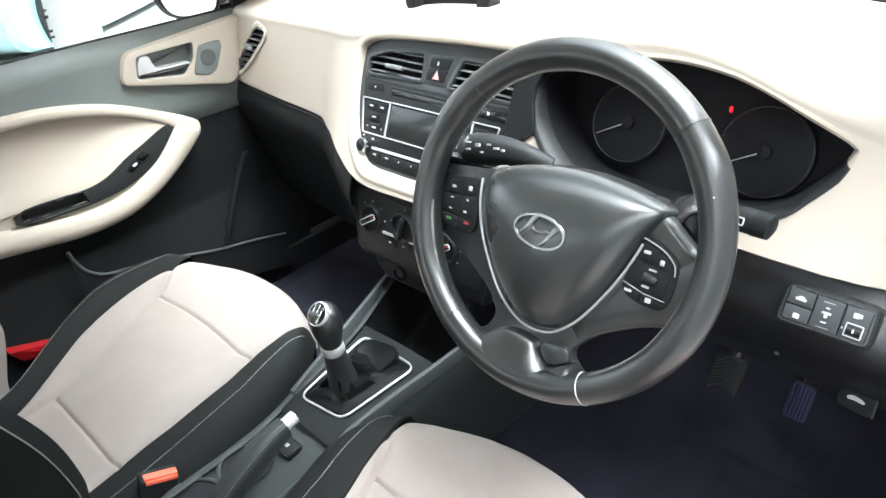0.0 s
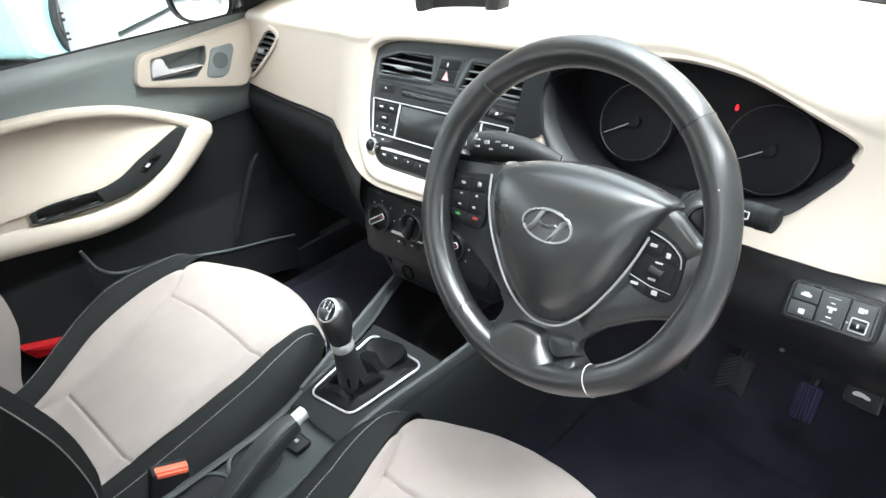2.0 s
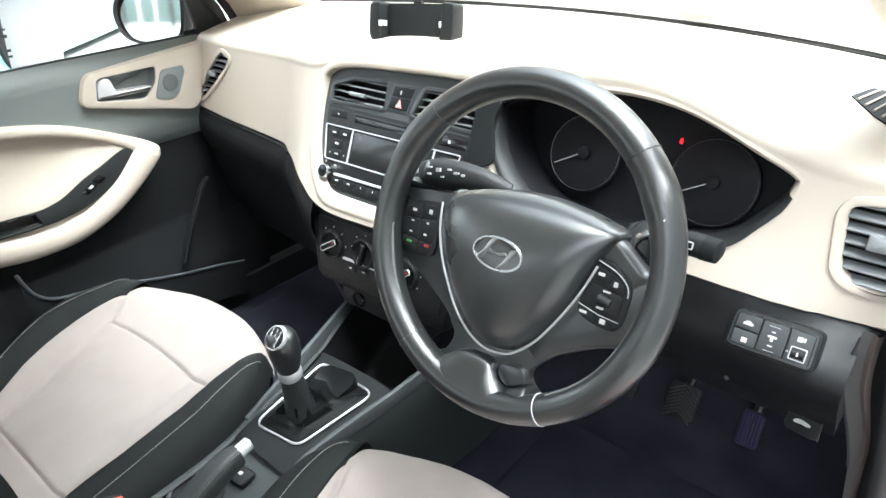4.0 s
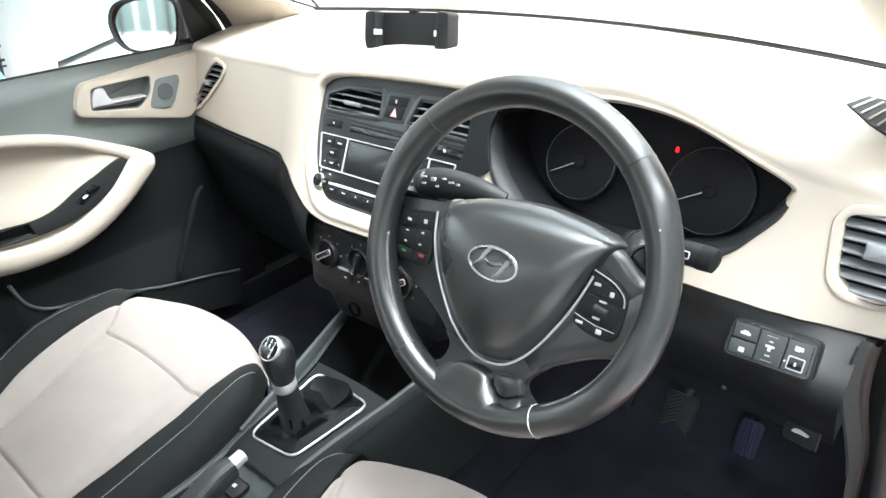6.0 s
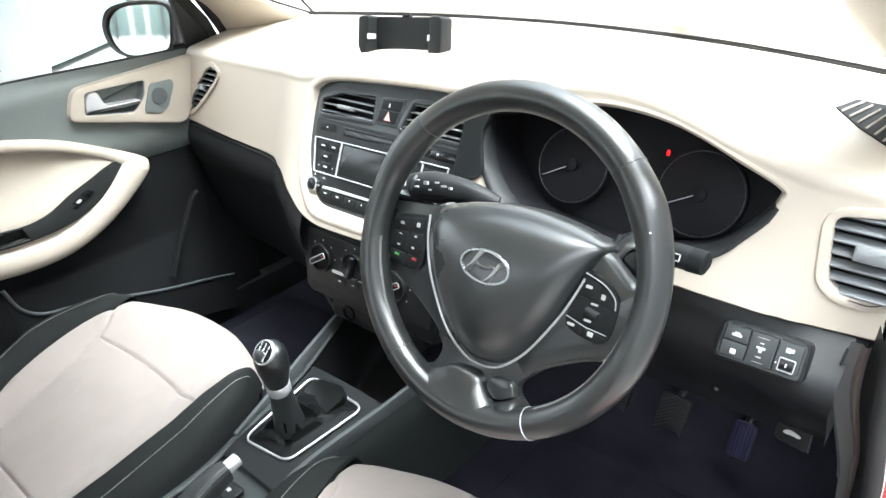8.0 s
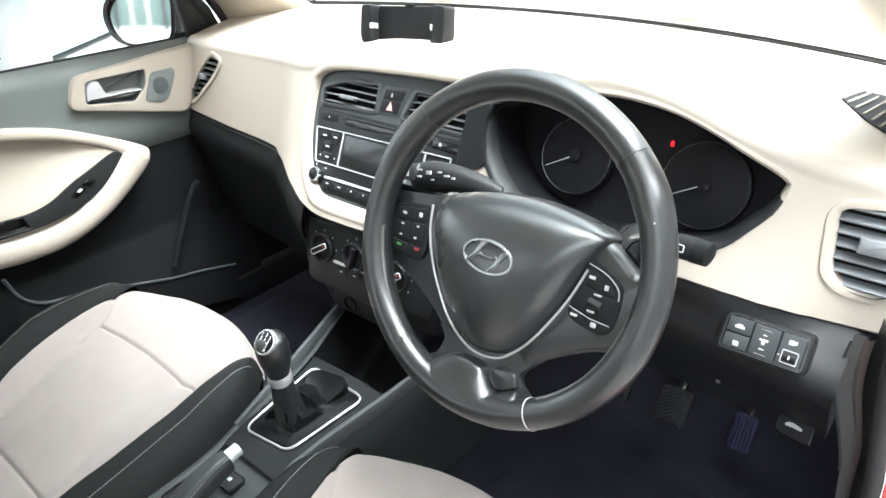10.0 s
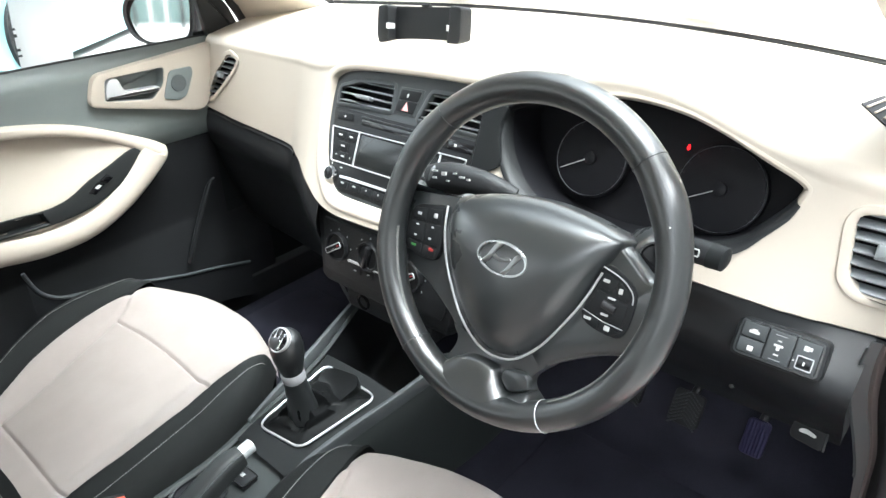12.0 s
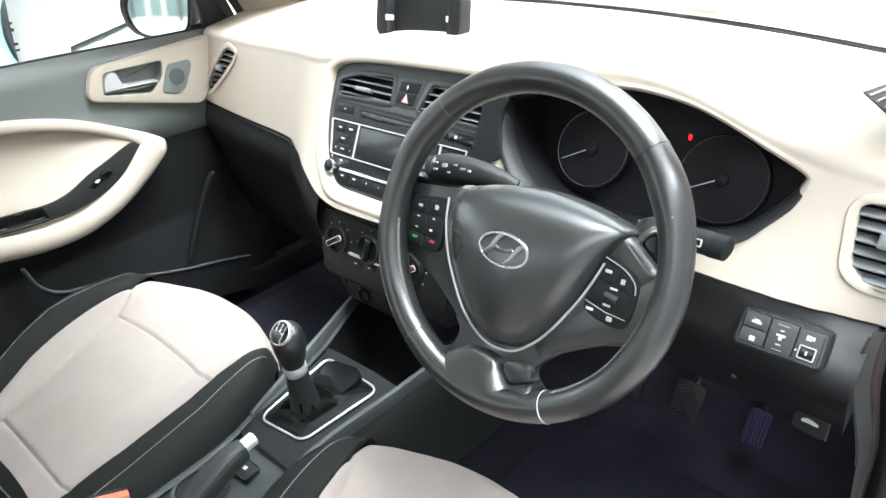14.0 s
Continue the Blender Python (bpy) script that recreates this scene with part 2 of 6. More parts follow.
def inside(p, poly):
    x, y, c = float(p[0]), float(p[1]), False
    for i in range(len(poly)):
        (x1, y1), (x2, y2) = poly[i - 1], poly[i]
        if (y1 > y) != (y2 > y) and x < (x2 - x1) * (y - y1) / (y2 - y1) + x1:
            c = not c
    return c


def B():
    return bmesh.new()


def glyphs(name, text, fr, a, b, c, size, material, parent):
    """Raised lettering in the built-in font."""
    cu = bpy.data.curves.new(name, "FONT")
    cu.body, cu.size, cu.extrude, cu.align_x, cu.align_y = text, size, 0.0002, "CENTER", "CENTER"
    tmp = new("lettering", cu)
    me = bpy.data.meshes.new_from_object(tmp.evaluated_get(bpy.context.evaluated_depsgraph_get()))
    bpy.data.objects.remove(tmp)
    bpy.data.curves.remove(cu)
    m = Matrix((fr.u, fr.v, fr.n)).transposed().to_4x4()
    me.transform(Matrix.Translation(fr.at(a, b, c)) @ m)
    bm = B()
    bm.from_mesh(me)
    bpy.data.meshes.remove(me)
    return part(name, bm, material, parent, smooth=False)


STACK = Plane((0, 0.17, 0.886), (1, 0, 0), (0, 0.45, 1))
HVAC = Plane((0, 0.147, 0.767), (1, 0, 0), (0, 0.19, 1))
DIALS = Plane((0.36, 0.272, 0.978), (1, 0, 0), (0, 0.40, 1))
WHEEL = Plane((0.36, 0, 0.97), (1, 0, 0), (0, math.sin(radians(21.3)), math.cos(radians(21.3))))
KST = math.hypot(1, 0.45)


def st(x, z):
    """Height z on the sloping fascia, as its own (a, b)."""
    return (x, (z - 0.886) * KST)

# ---- outside ----
ground = B()
grid(ground, lambda u, v: (u, v, 0.0), [-600, -60, -12, -4, 0, 4, 12, 60, 600], [-600, -60, -12, -4, 0, 4, 12, 60, 600])
tagged(part("ground", ground, TARMAC), "worn grey tarmac of a car yard", "ground", kind="structure")

# Added wall, out of view: holds back sky light from the driver's side.
shade_wall = B()
box(shade_wall, (2.9, -14.0, 0.0), (3.2, 12.0, 3.6), 0.02)
tagged(part("sky_blocking_wall", shade_wall, CEMENT), "added unseen grey wall that blocks sky light at the driver's door", "wall", kind="structure")

# ---- floor pan and footwells ----
def floor_z(x, y):
    tunnel = 0.10 * math.exp(-(x / 0.11)**4)
    toe = max(0.0, y - 0.57) * 1.2
    mat_edge = 0.004 * math.sin(40 * x) * math.sin(31 * y)
    return 0.325 + tunnel + toe + mat_edge * 0.3


floor = B()
grid(floor, lambda x, y: (x, y, floor_z(x, y)), np.linspace(-0.74, 0.715, 60), np.linspace(-1.6, 0.80, 70))
tagged(part("floor", floor, CARPET), "black carpet over the car's floor pan", "floor", kind="structure")

# driver's mat
def footmat(x0, x1, y0, y1, label):
    bm = B()
    out = fillet([(x0, y0), (x1, y0), (x1, y1), (x0, y1)], 0.05, 5)
    top, bot = [], []
    for p in spline(out, 1):
        z = floor_z(p[0], p[1])
        top.append((p[0], p[1], z + 0.012))
        bot.append((p[0], p[1], z + 0.002))
    rings(bm, [bot, top], cap0=True)
    V = rings(bm, [top, [(x, y, z + 0.002) for x, y, z in ((0.985*(q[0]-(x0+x1)/2)+(x0+x1)/2, 0.985*(q[1]-(y0+y1)/2)+(y0+y1)/2, q[2]) for q in top)]], cap1=True)
    return tagged(part("floor_mat", bm, CARPET), label, "floor mat")


# ---- car shell ----
shell = thing("car_body", (0, -0.4, 0.2), "red hatchback body around a beige and black cabin", "car body", kind="structure")
bm = B()
grid(bm, lambda x, y: (x, y, 1.475 - 0.10 * (x / 0.6)**2 * 0.35 - 0.05 * max(0, (-y - 0.9))**2), np.linspace(-0.60, 0.60, 20), np.linspace(-1.75, -0.08, 24))
part("headliner", bm, HEADLINER, shell, "beige cloth headliner")
bm = B()
grid(bm, lambda x, y: (x, y, 1.50 - 0.10 * (x / 0.6)**2 * 0.35 - 0.05 * max(0, (-y - 0.9))**2), np.linspace(-0.62, 0.62, 20), np.linspace(-1.77, -0.07, 24))
part("roof", bm, RED_PAINT, shell)


def screen_y(x):
    return 0.80 - 0.40 * x * x


def pillar(side):
    """Windscreen pillar with its beige cover, from the dashboard's corner to the roof."""
    bm = B()
    loops = []
    for i in range(13):
        t = i / 12
        f = Vector((side * ip(t, [0, 0.35, 0.65, 1], [0.652, 0.606, 0.585, 0.55]), ip(t, [0, 0.35, 0.65, 1], [0.64, 0.435, 0.255, -0.10]), ip(t, [0, 0.35, 0.65, 1], [1.035, 1.130, 1.212, 1.43])))
        r = Vector((side * ip(t, [0, 0.4, 1], [0.728, 0.722, 0.62]), ip(t, [0, 0.4, 1], [0.46, 0.36, -0.16]), ip(t, [0, 0.4, 1], [0.985, 1.13, 1.42])))
        m = f.lerp(r, 0.45) + Vector((-side * 0.012, -0.012, -0.004))
        o = f.lerp(r, 0.5) + Vector((side * 0.045, 0.03, 0.03))
        loops.append([Vector(q) for q in spline([f, m, r, o], 4)])
    rings(bm, loops, cap0=True, cap1=True)
    return part("windscreen_pillar", bm, BEIGE, shell, "beige plastic cover")


pillar(-1)
pillar(1)
# windscreen and scuttle seal
bm = B()
def screen_pt(u, v):
    x0 = u * 0.66
    lo = Vector((x0, screen_y(x0) + 0.024, 1.045))
    hi = Vector((u * 0.565, -0.06 - 0.05 * u * u, 1.455 - 0.03 * u * u))
    return lo.lerp(hi, v) + Vector((0, 0.02, 0.02)) * math.sin(math.pi * v)
grid(bm, screen_pt, np.linspace(-1, 1, 24), np.linspace(0, 1, 12))
wind = tagged(part("windscreen", bm, GLASS), "clear curved laminated windscreen glass", "windscreen", kind="structure")
wind.visible_shadow = False
bm = B()
tube(bm, [(x, screen_y(x) + 0.004, 1.0555) for x in np.linspace(-0.645, 0.665, 40)], 0.0026, 8)
tube(bm, [(-0.645, 0.641, 1.0555), (-0.618, 0.50, 1.105), (-0.600, 0.40, 1.152), (-0.58, 0.25, 1.222)], 0.0026, 8)
part("windscreen_seal", bm, RUBBER, shell, "black rubber seal")
# scuttle, bonnet
bm = B()
grid(bm, lambda x, v: (x, screen_y(x) + 0.03 + 0.14 * v, 0.985 - 0.02 * v + 0.006*math.sin(v*9)), np.linspace(-0.70, 0.70, 24), np.linspace(0, 1, 8))
tagged(part("scuttle_panel", bm, BLACK), "black plastic scuttle below the windscreen", "scuttle", kind="structure")
bm = B()
grid(bm, lambda x, v: (x * (1 - 0.08 * v), screen_y(x) + 0.16 + (0.78 - 0.1 * x * x) * v, 0.985 - 0.05 * x * x - 0.16 * v**1.6), np.linspace(-0.76, 0.76, 24), np.linspace(0, 1, 16))
part("bonnet", bm, RED_PAINT, shell, "glossy red bonnet")
bm = B()
for sx in (-1, 1):
    grid(bm, lambda u, v: (sx * (0.76 + 0.09 * v), 0.60 + 1.0 * u, (0.98 - 0.14*u) - (0.42 + 0.0*u) * v), np.linspace(0, 1, 8), np.linspace(0, 1, 6))
part("front_wing", bm, RED_PAINT, shell)

# wipers on the screen
def wiper(x0, x1):
    w = thing("windscreen_wiper", ((x0 + x1) / 2, 0.82, 1.04), "black wiper arm and blade parked on the windscreen", "wiper", "windscreen wipers")
    bm = B()
    tube(bm, [(x, screen_y(x) - 0.010, 1.074) for x in np.linspace(x0, x1, 16)], lambda t: 0.0015 + 0.0035 * math.sin(math.pi * t)**2, 6)
    part("blade", bm, WIPERGREY, w)
    bm = B()
    xm = (x0 + x1) / 2
    tube(bm, [(xm, screen_y(xm) - 0.010, 1.090), (xm + 0.12, screen_y(xm + 0.12) + 0.02, 1.075), (xm + 0.26, screen_y(xm + 0.26) + 0.055, 1.045)], 0.006, 6)
    part("arm", bm, WIPERGREY, w)


wiper(-0.05, 0.42)
wiper(-0.60, -0.16)

# rear of the cabin, sills and pillars
bm = B()
box(bm, (-0.74, -1.75, 0.33), (0.74, -1.70, 1.0), 0.01)
part("rear_panel", bm, BLACK, shell)
bm = B()
box(bm, (-0.78, -1.70, 0.33), (-0.73, -0.62, 1.0), 0.01)
part("side_panel", bm, BLACK_SOFT, shell)
bm = B()
box(bm, (0.73, -1.70, 0.33), (0.78, -0.85, 1.0), 0.01)
part("side_panel", bm, BLACK_SOFT, shell)
for sx, y0 in ((-1, -0.66), (1, -0.90)):
    bm = B()
    tube(bm, [(sx * 0.745, y0, 0.35), (sx * 0.745, y0, 0.95), (sx * 0.70, y0 - 0.03, 1.20), (sx * 0.61, y0 - 0.05, 1.45)], 0.045, 10)
    part("centre_pillar", bm, BEIGE, shell, "beige plastic cover")
bm = B()
box(bm, (-0.80, -1.70, 0.28), (-0.70, 0.62, 0.40), 0.02)
part("sill", bm, BLACK, shell)
bm = B()
box(bm, (0.715, -1.70, 0.28), (0.86, 0.40, 0.385), 0.03)
part("sill", bm, RED_PAINT, shell)
bm = B()
box(bm, (0.66, -1.0, 0.30), (0.815, 0.25, 0.41), 0.015)
part("sill_trim", bm, BLACK, shell)
bm = B()
grid(bm, lambda x, z: (x, 0.80 - 0.02 * math.cos(6*x), z), np.linspace(-0.74, 0.74, 12), np.linspace(0.33, 1.03, 10))
part("bulkhead", bm, BLACK, shell)
for sx in (-1, 1):
    bm = B()
    grid(bm, lambda y, z: (sx * 0.735, y, z), np.linspace(0.24 if sx > 0 else 0.30, 0.80, 10), np.linspace(0.33, 1.03, 10))
    part("kick_panel", bm, BLACK_SOFT, shell)

# ---- dashboard ----
XS = [-0.72, -0.45, -0.34, -0.27, -0.21, -0.17, 0.0, 0.16, 0.3, 0.5, 0.57, 0.63, 0.70]


def d_base(x):
    return ip(x, XS, [0.305, 0.282, 0.262, 0.228, 0.202, 0.196, 0.196, 0.196, 0.198, 0.204, 0.226, 0.262, 0.275])


def d_slope(x):
    return ip(x, XS, [0.20, 0.25, 0.30, 0.40, 0.45, 0.45, 0.45, 0.45, 0.45, 0.45, 0.42, 0.25, 0.2])


def d_top(x):
    return ip(x, [-0.72, -0.4, -0.24, -0.14, 0.0, 0.15, 0.25, 0.34, 0.42, 0.5, 0.56, 0.61, 0.70],
              [1.025, 1.035, 1.048, 1.066, 1.074, 1.082, 1.094, 1.101, 1.093, 1.069, 1.048, 1.034, 1.022])


def d_low(x):
    return ip(x, [-0.72, -0.55, -0.40, -0.30, -0.245, -0.212, -0.187, -0.158, -0.131, -0.10, 0.0, 0.12, 0.25, 0.40, 0.49, 0.55, 0.59, 0.611, 0.64, 0.67, 0.70],
              [0.870, 0.864, 0.866, 0.873, 0.876, 0.867, 0.855, 0.838, 0.829, 0.825, 0.827, 0.836, 0.868, 0.898, 0.8985, 0.8905, 0.879, 0.870, 0.8635, 0.862, 0.862])


def d_front(x, z):
    y = d_base(x) + d_slope(x) * (z - 0.95)
    return y


STACK_OPEN = spline([(-0.186, 1.010), (-0.176, 1.034), (-0.131, 1.049), (0.0, 1.057), (0.10, 1.060), (0.150, 1.058), (0.164, 1.030),
                     (0.170, 0.97), (0.150, 0.90), (0.115, 0.855), (0.05, 0.845), (-0.06, 0.842), (-0.119, 0.845), (-0.146, 0.866),
                     (-0.168, 0.90), (-0.182, 0.95)], 5)
DIAL_OPEN = spline([(0.176, 1.030), (0.205, 1.046), (0.27, 1.064), (0.345, 1.074), (0.42, 1.069), (0.48, 1.053), (0.54, 1.028), (0.566, 1.014), (0.571, 1.004),
                    (0.563, 0.984), (0.543, 0.960), (0.518, 0.937), (0.46, 0.918), (0.36, 0.905), (0.27, 0.915), (0.225, 0.938), (0.195, 0.969), (0.180, 1.0)], 5)
VENT_R_OPEN = fillet([(0.617, 0.990), (0.700, 0.998), (0.698, 0.914), (0.677, 0.899), (0.642, 0.903), (0.626, 0.920)], 0.014, 4)
VENT_L_OPEN = fillet([(-0.714, 0.887), (-0.694, 0.915), (-0.660, 0.957), (-0.624, 0.990), (-0.604, 0.999), (-0.575, 0.989), (-0.588, 0.970), (-0.628, 0.934), (-0.680, 0.895)], 0.006, 4)

dash = thing("dashboard", (0, 0.45, 0.85), "beige moulded dashboard over black lower panels", "dashboard", kind="structure")
NT, NF, NB = 26, 8, 60


def dash_point(x, k):
    zt, zl = d_top(x), d_low(x)
    r = 0.022
    if k < NT:  # top, from the screen to the brow
        v = k / NT
        ya, yb = screen_y(x), d_front(x, zt - r) + r
        y = ya + (yb - ya) * v
        return (x, y, 1.054 + (zt - 1.054) * v**1.5 + 0.004 * math.sin(math.pi * v))
    if k < NT + NF:
        w = (k - NT) / NF * math.pi / 2
        return (x, d_front(x, zt - r) + r - r * math.sin(w), zt - r + r * math.cos(w))
    if k <= NT + NF + NB:
        z = (zt - r) + (zl - zt + r) * (k - NT - NF) / NB
        return (x, d_front(x, z), z)
    j = k - NT - NF - NB
    return (x, d_front(x, zl) + (0.004, 0.012, 0.05)[j - 1], zl - (0.004, 0.007, 0.007)[j - 1])


def dash_keep(poly_list, xs):
    poly_list = [plain(q) for q in poly_list]
    reach = [(min(p[0] for p in q), max(p[0] for p in q), q) for q in poly_list]

    def keep(i, j):
        if j < NT:
            return True
        p, q = dash_point(xs[i], j), dash_point(xs[i + 1], j + 1)
        c = ((p[0] + q[0]) / 2, (p[2] + q[2]) / 2)
        return not any(a < c[0] < b and inside(c, q) for a, b, q in reach)
    return keep


xs_dash = np.linspace(-0.715, 0.692, 330)
bm = B()
grid(bm, lambda x, k: dash_point(x, int(k)), xs_dash, range(NT + NF + NB + 4),
     dash_keep([STACK_OPEN, grow(DIAL_OPEN, 0.0012), VENT_R_OPEN, VENT_L_OPEN], xs_dash))
part("upper_panel", bm, BEIGE, dash, "beige soft-grained upper dashboard")


def surf_rim(outline, profile, material, name, parent, label=""):
    """A lip that follows the dashboard's front. profile: (outward, towards the cabin)."""
    bm = B()
    loops = [[(p[0], d_front(p[0], p[1]) - h, p[1]) for p in grow(outline, o)] for o, h in profile]
    rings(bm, loops + loops[:1])
    bmesh.ops.remove_doubles(bm, verts=bm.verts, dist=1e-6)
    return part(name, bm, material, parent, label)


surf_rim(STACK_OPEN, [(-0.0095, -0.020), (-0.0090, -0.012), (-0.0065, -0.004), (-0.003, 0.0012), (0.001, 0.0030), (0.005, 0.0030), (0.009, 0.001), (0.010, -0.004), (0.004, -0.020)], BEIGE, "stack_lip", dash)
for op in (VENT_R_OPEN, VENT_L_OPEN):
    surf_rim(op, [(-0.002, -0.012), (-0.002, 0.0015), (-0.0005, 0.0030), (0.005, 0.0034), (0.0075, 0.0030), (0.0085, 0.0012), (0.0088, -0.006)], BEIGE, "vent_lip", dash)
# rolled edge of the dial hood: beige over the top and round the point, black at the wheel's side
HOODPROF = [(0.004, -0.003), (0.0030, 0.0006), (0.0, 0.0006), (-0.0030, -0.0022), (-0.0058, -0.0085), (-0.0078, -0.018), (-0.0082, -0.024)]
n_dial = len(DIAL_OPEN)
for i0, i1, m_, nm in ((8, 47, BEIGE, "hood_edge"), (43, n_dial + 10, BLACK, "dial_lip")):
    bm = B()
    up_ = 0.0020 if m_ is BLACK else 0.0
    loops = []
    for o, h in HOODPROF:
        g_, near = grow(DIAL_OPEN, o), grow(DIAL_OPEN, min(o, 0.0005))
        pts = []
        for i in range(i0, i1):
            k_ = min(max((i - 42) / 4, 0), 1) if m_ is BLACK else 1.0
            a, b = near[i % n_dial] + (g_[i % n_dial] - near[i % n_dial]) * k_
            pts.append((a, d_front(a, b) - h - up_ * k_, b))
        loops.append(pts)
    rings(bm, loops, closed=False)
    part(nm, bm, m_, dash, "black lip of the dial hood" if m_ is BLACK else "beige rolled hood edge")

# black lower dashboard on the passenger's side
def glove_pt(x, v):
    zl = d_low(x) - 0.003
    z = zl - v * (zl - 0.56)
    y = d_front(x, zl) + 0.004 - 0.012 * math.sin(math.pi * min(v * 3.2, 1)) + 0.10 * max(0, v - 0.25)**1.3
    return (x, y, z)


bm = B()
grid(bm, glove_pt, np.linspace(-0.716, -0.150, 60), np.linspace(0, 1, 30))
part("glovebox_panel", bm, BLACK, dash, "black moulded glovebox panel")
bm = B()
tube(bm, [glove_pt(x, 0.02) for x in np.linspace(-0.716, -0.30, 40)], 0.003, 6)
part("seam", bm, BLACK, dash)

# driver's knee panel
def knee_pt(x, v):
    zl = d_low(x) - 0.003
    z = zl - v * (zl - 0.70)
    k = 0.884 - (0.884 - 0.70) * v
    y = ip(k, [0.70, 0.73, 0.77, 0.80, 0.825, 0.85, 0.872, 0.884], [0.250, 0.236, 0.209, 0.191, 0.184, 0.190, 0.199, 0.204])
    y += (d_front(x, zl) + 0.004 - 0.204) * math.exp(-((0.884 - k) / 0.026)**2)
    return (x, y, z)


bm = B()
V = grid(bm, knee_pt, np.linspace(0.16, 0.672, 50), np.linspace(0, 1, 24))
part("knee_panel", bm, BLACK, dash, "black moulded knee panel")
bm = B()
grid(bm, lambda x, v: (x, knee_pt(x, 1)[1] + 0.25 * v, 0.70 + 0.01 * v), np.linspace(0.16, 0.672, 20), np.linspace(0, 1, 5))
part("knee_panel_underside", bm, BLACK, dash)

# ---- lower centre stack and console ----
bm = B()
loops = []
for z, hw, y in ((0.845, 0.176, 0.168), (0.80, 0.167, 0.152), (0.74, 0.158, 0.142), (0.70, 0.151, 0.134), (0.685, 0.146, 0.140)):
    loops.append([(-hw + 0.03, 0.34, z), (-hw - 0.001, y + 0.012, z), (-hw + 0.005, y, z), (hw - 0.005, y, z), (hw + 0.001, y + 0.012, z), (hw - 0.03, 0.34, z)])
rings(bm, loops, closed=False)
bm.faces.new([bm.verts.new(p) for p in loops[-1]])
bmesh.ops.remove_doubles(bm, verts=bm.verts, dist=1e-6)
part("lower_stack", bm, BLACK, dash, "black lower centre stack")

console = thing("centre_console", (0, -0.1, 0.33), "black plastic console between the front seats", "console", kind="structure")


def cons_half(y, sx=1):
    if sx < 0 and y > -0.06:
        return 0.070 + (y + 0.105) * 0.189
    return ip(y, [-0.75, -0.40, -0.16, -0.05, 0.06, 0.13, 0.22, 0.30], [0.074, 0.074, 0.074, 0.078, 0.092, 0.112, 0.140, 0.155])


def cons_z(y):
    return ip(y, [-0.75, -0.40, -0.20, -0.14, -0.10, 0.06, 0.13, 0.24, 0.30], [0.535, 0.535, 0.540, 0.550, 0.562, 0.578, 0.600, 0.636, 0.655])


def console_side(sx):
    bm = B()
    ys = np.linspace(-0.75, 0.28, 60)
    def f(y, v):
        h, zt = cons_half(y, sx), cons_z(y)
        prof = [(-0.012, -0.004), (-0.008, 0.0), (-0.003, 0.0), (0.0, -0.004), (0.004, -0.06), (0.006, -0.13), (0.010, -0.24)]
        o, dz = prof[int(v)]
        return (sx * (h + o), y, zt + dz)
    grid(bm, f, ys, range(7))
    return part("side", bm, CONSOLEGREY, console)


console_side(-1)
console_side(1)
# rails that run up to the stack
for sx in (-1, 1):
    bm = B()
    if sx < 0:
        a_, b_ = Vector((-0.070, -0.105, 0.563)), Vector((-0.139, 0.26, 0.643))
        line = [a_.lerp(b_, i / 12) for i in range(13)]
    else:
        line = [Vector((cons_half(y) - 0.004, y, cons_z(y) + 0.004)) for y in np.linspace(-0.12, 0.25, 24)]
    rings(bm, [[p + Vector((o, 0, h)) for o, h in ((-0.004, -0.022), (-0.005, -0.002), (-0.003, 0.002), (0.0, 0.003), (0.004, 0.002), (0.006, -0.002), (0.006, -0.022))] for p in line], cap0=True, cap1=True)
    part("rail", bm, STACKGREY, console, "grey plastic edge rail")
# gear surround deck, then the pocket in front of it
bm = B()
grid(bm, lambda y, v: (v * (cons_half(y) - 0.008), y, cons_z(y) - 0.003 + 0.004 * (1 - v * v)), np.linspace(-0.135, 0.075, 16), np.linspace(-1, 1, 12))
part("gear_surround", bm, BLACK_SOFT, console, "satin grey gear lever surround")
bm = B()
grid(bm, lambda y, v: (v * (cons_half(y, v) - 0.006), y, cons_z(y) - 0.004 - 0.15 * min(1, (y - 0.073) * 30) * (1 - abs(v)**14)), np.linspace(0.073, 0.29, 22), np.linspace(-1, 1, 41))
part("tray", bm, BLACK, console, "black storage tray")
bm = B()
grid(bm, lambda y, v: (v * (cons_half(y) - 0.008), y, cons_z(y) - 0.012), np.linspace(-0.75, -0.115, 24), np.linspace(-1, 1, 8))
part("deck", bm, CONSOLEGREY, console)

# ---- passenger door ----
door = thing("passenger_door", (-0.72, 0.0, 0.38), "closed passenger door with black and beige trim panel", "car door")
DOOR = Plane((-0.70, 0, 0), (0, 1, 0), (0, 0, 1))


def door_x(y, z):
    """Depth of the door card towards the cabin."""
    shoulder = 0.026 * max(0.0, (z - 0.975) / 0.045)**2
    tuck = 0.030 * min(1.0, max(0.0, (0.885 - z) / 0.085))**2
    return -0.709 - shoulder - tuck


HP = fillet([(0.024, 0.931), (0.046, 0.991), (0.36, 1.011), (0.335, 0.945), (0.272, 0.866)], 0.020, 5)
CUP = fillet([(0.056, 0.935), (0.066, 0.981), (0.198, 0.981), (0.190, 0.945), (0.158, 0.9165)], 0.010, 5)
ys_d, zs_d = np.linspace(-0.62, 0.40, 150), np.linspace(0.800, 1.020, 44)
CUP_P = plain(grow(CUP, 0.004))
bm = B()
grid(bm, lambda y, z: (door_x(y, z), y, z), ys_d, zs_d, lambda i, j: not inside((ys_d[i] + 0.0034, zs_d[j] + 0.0025), CUP_P))
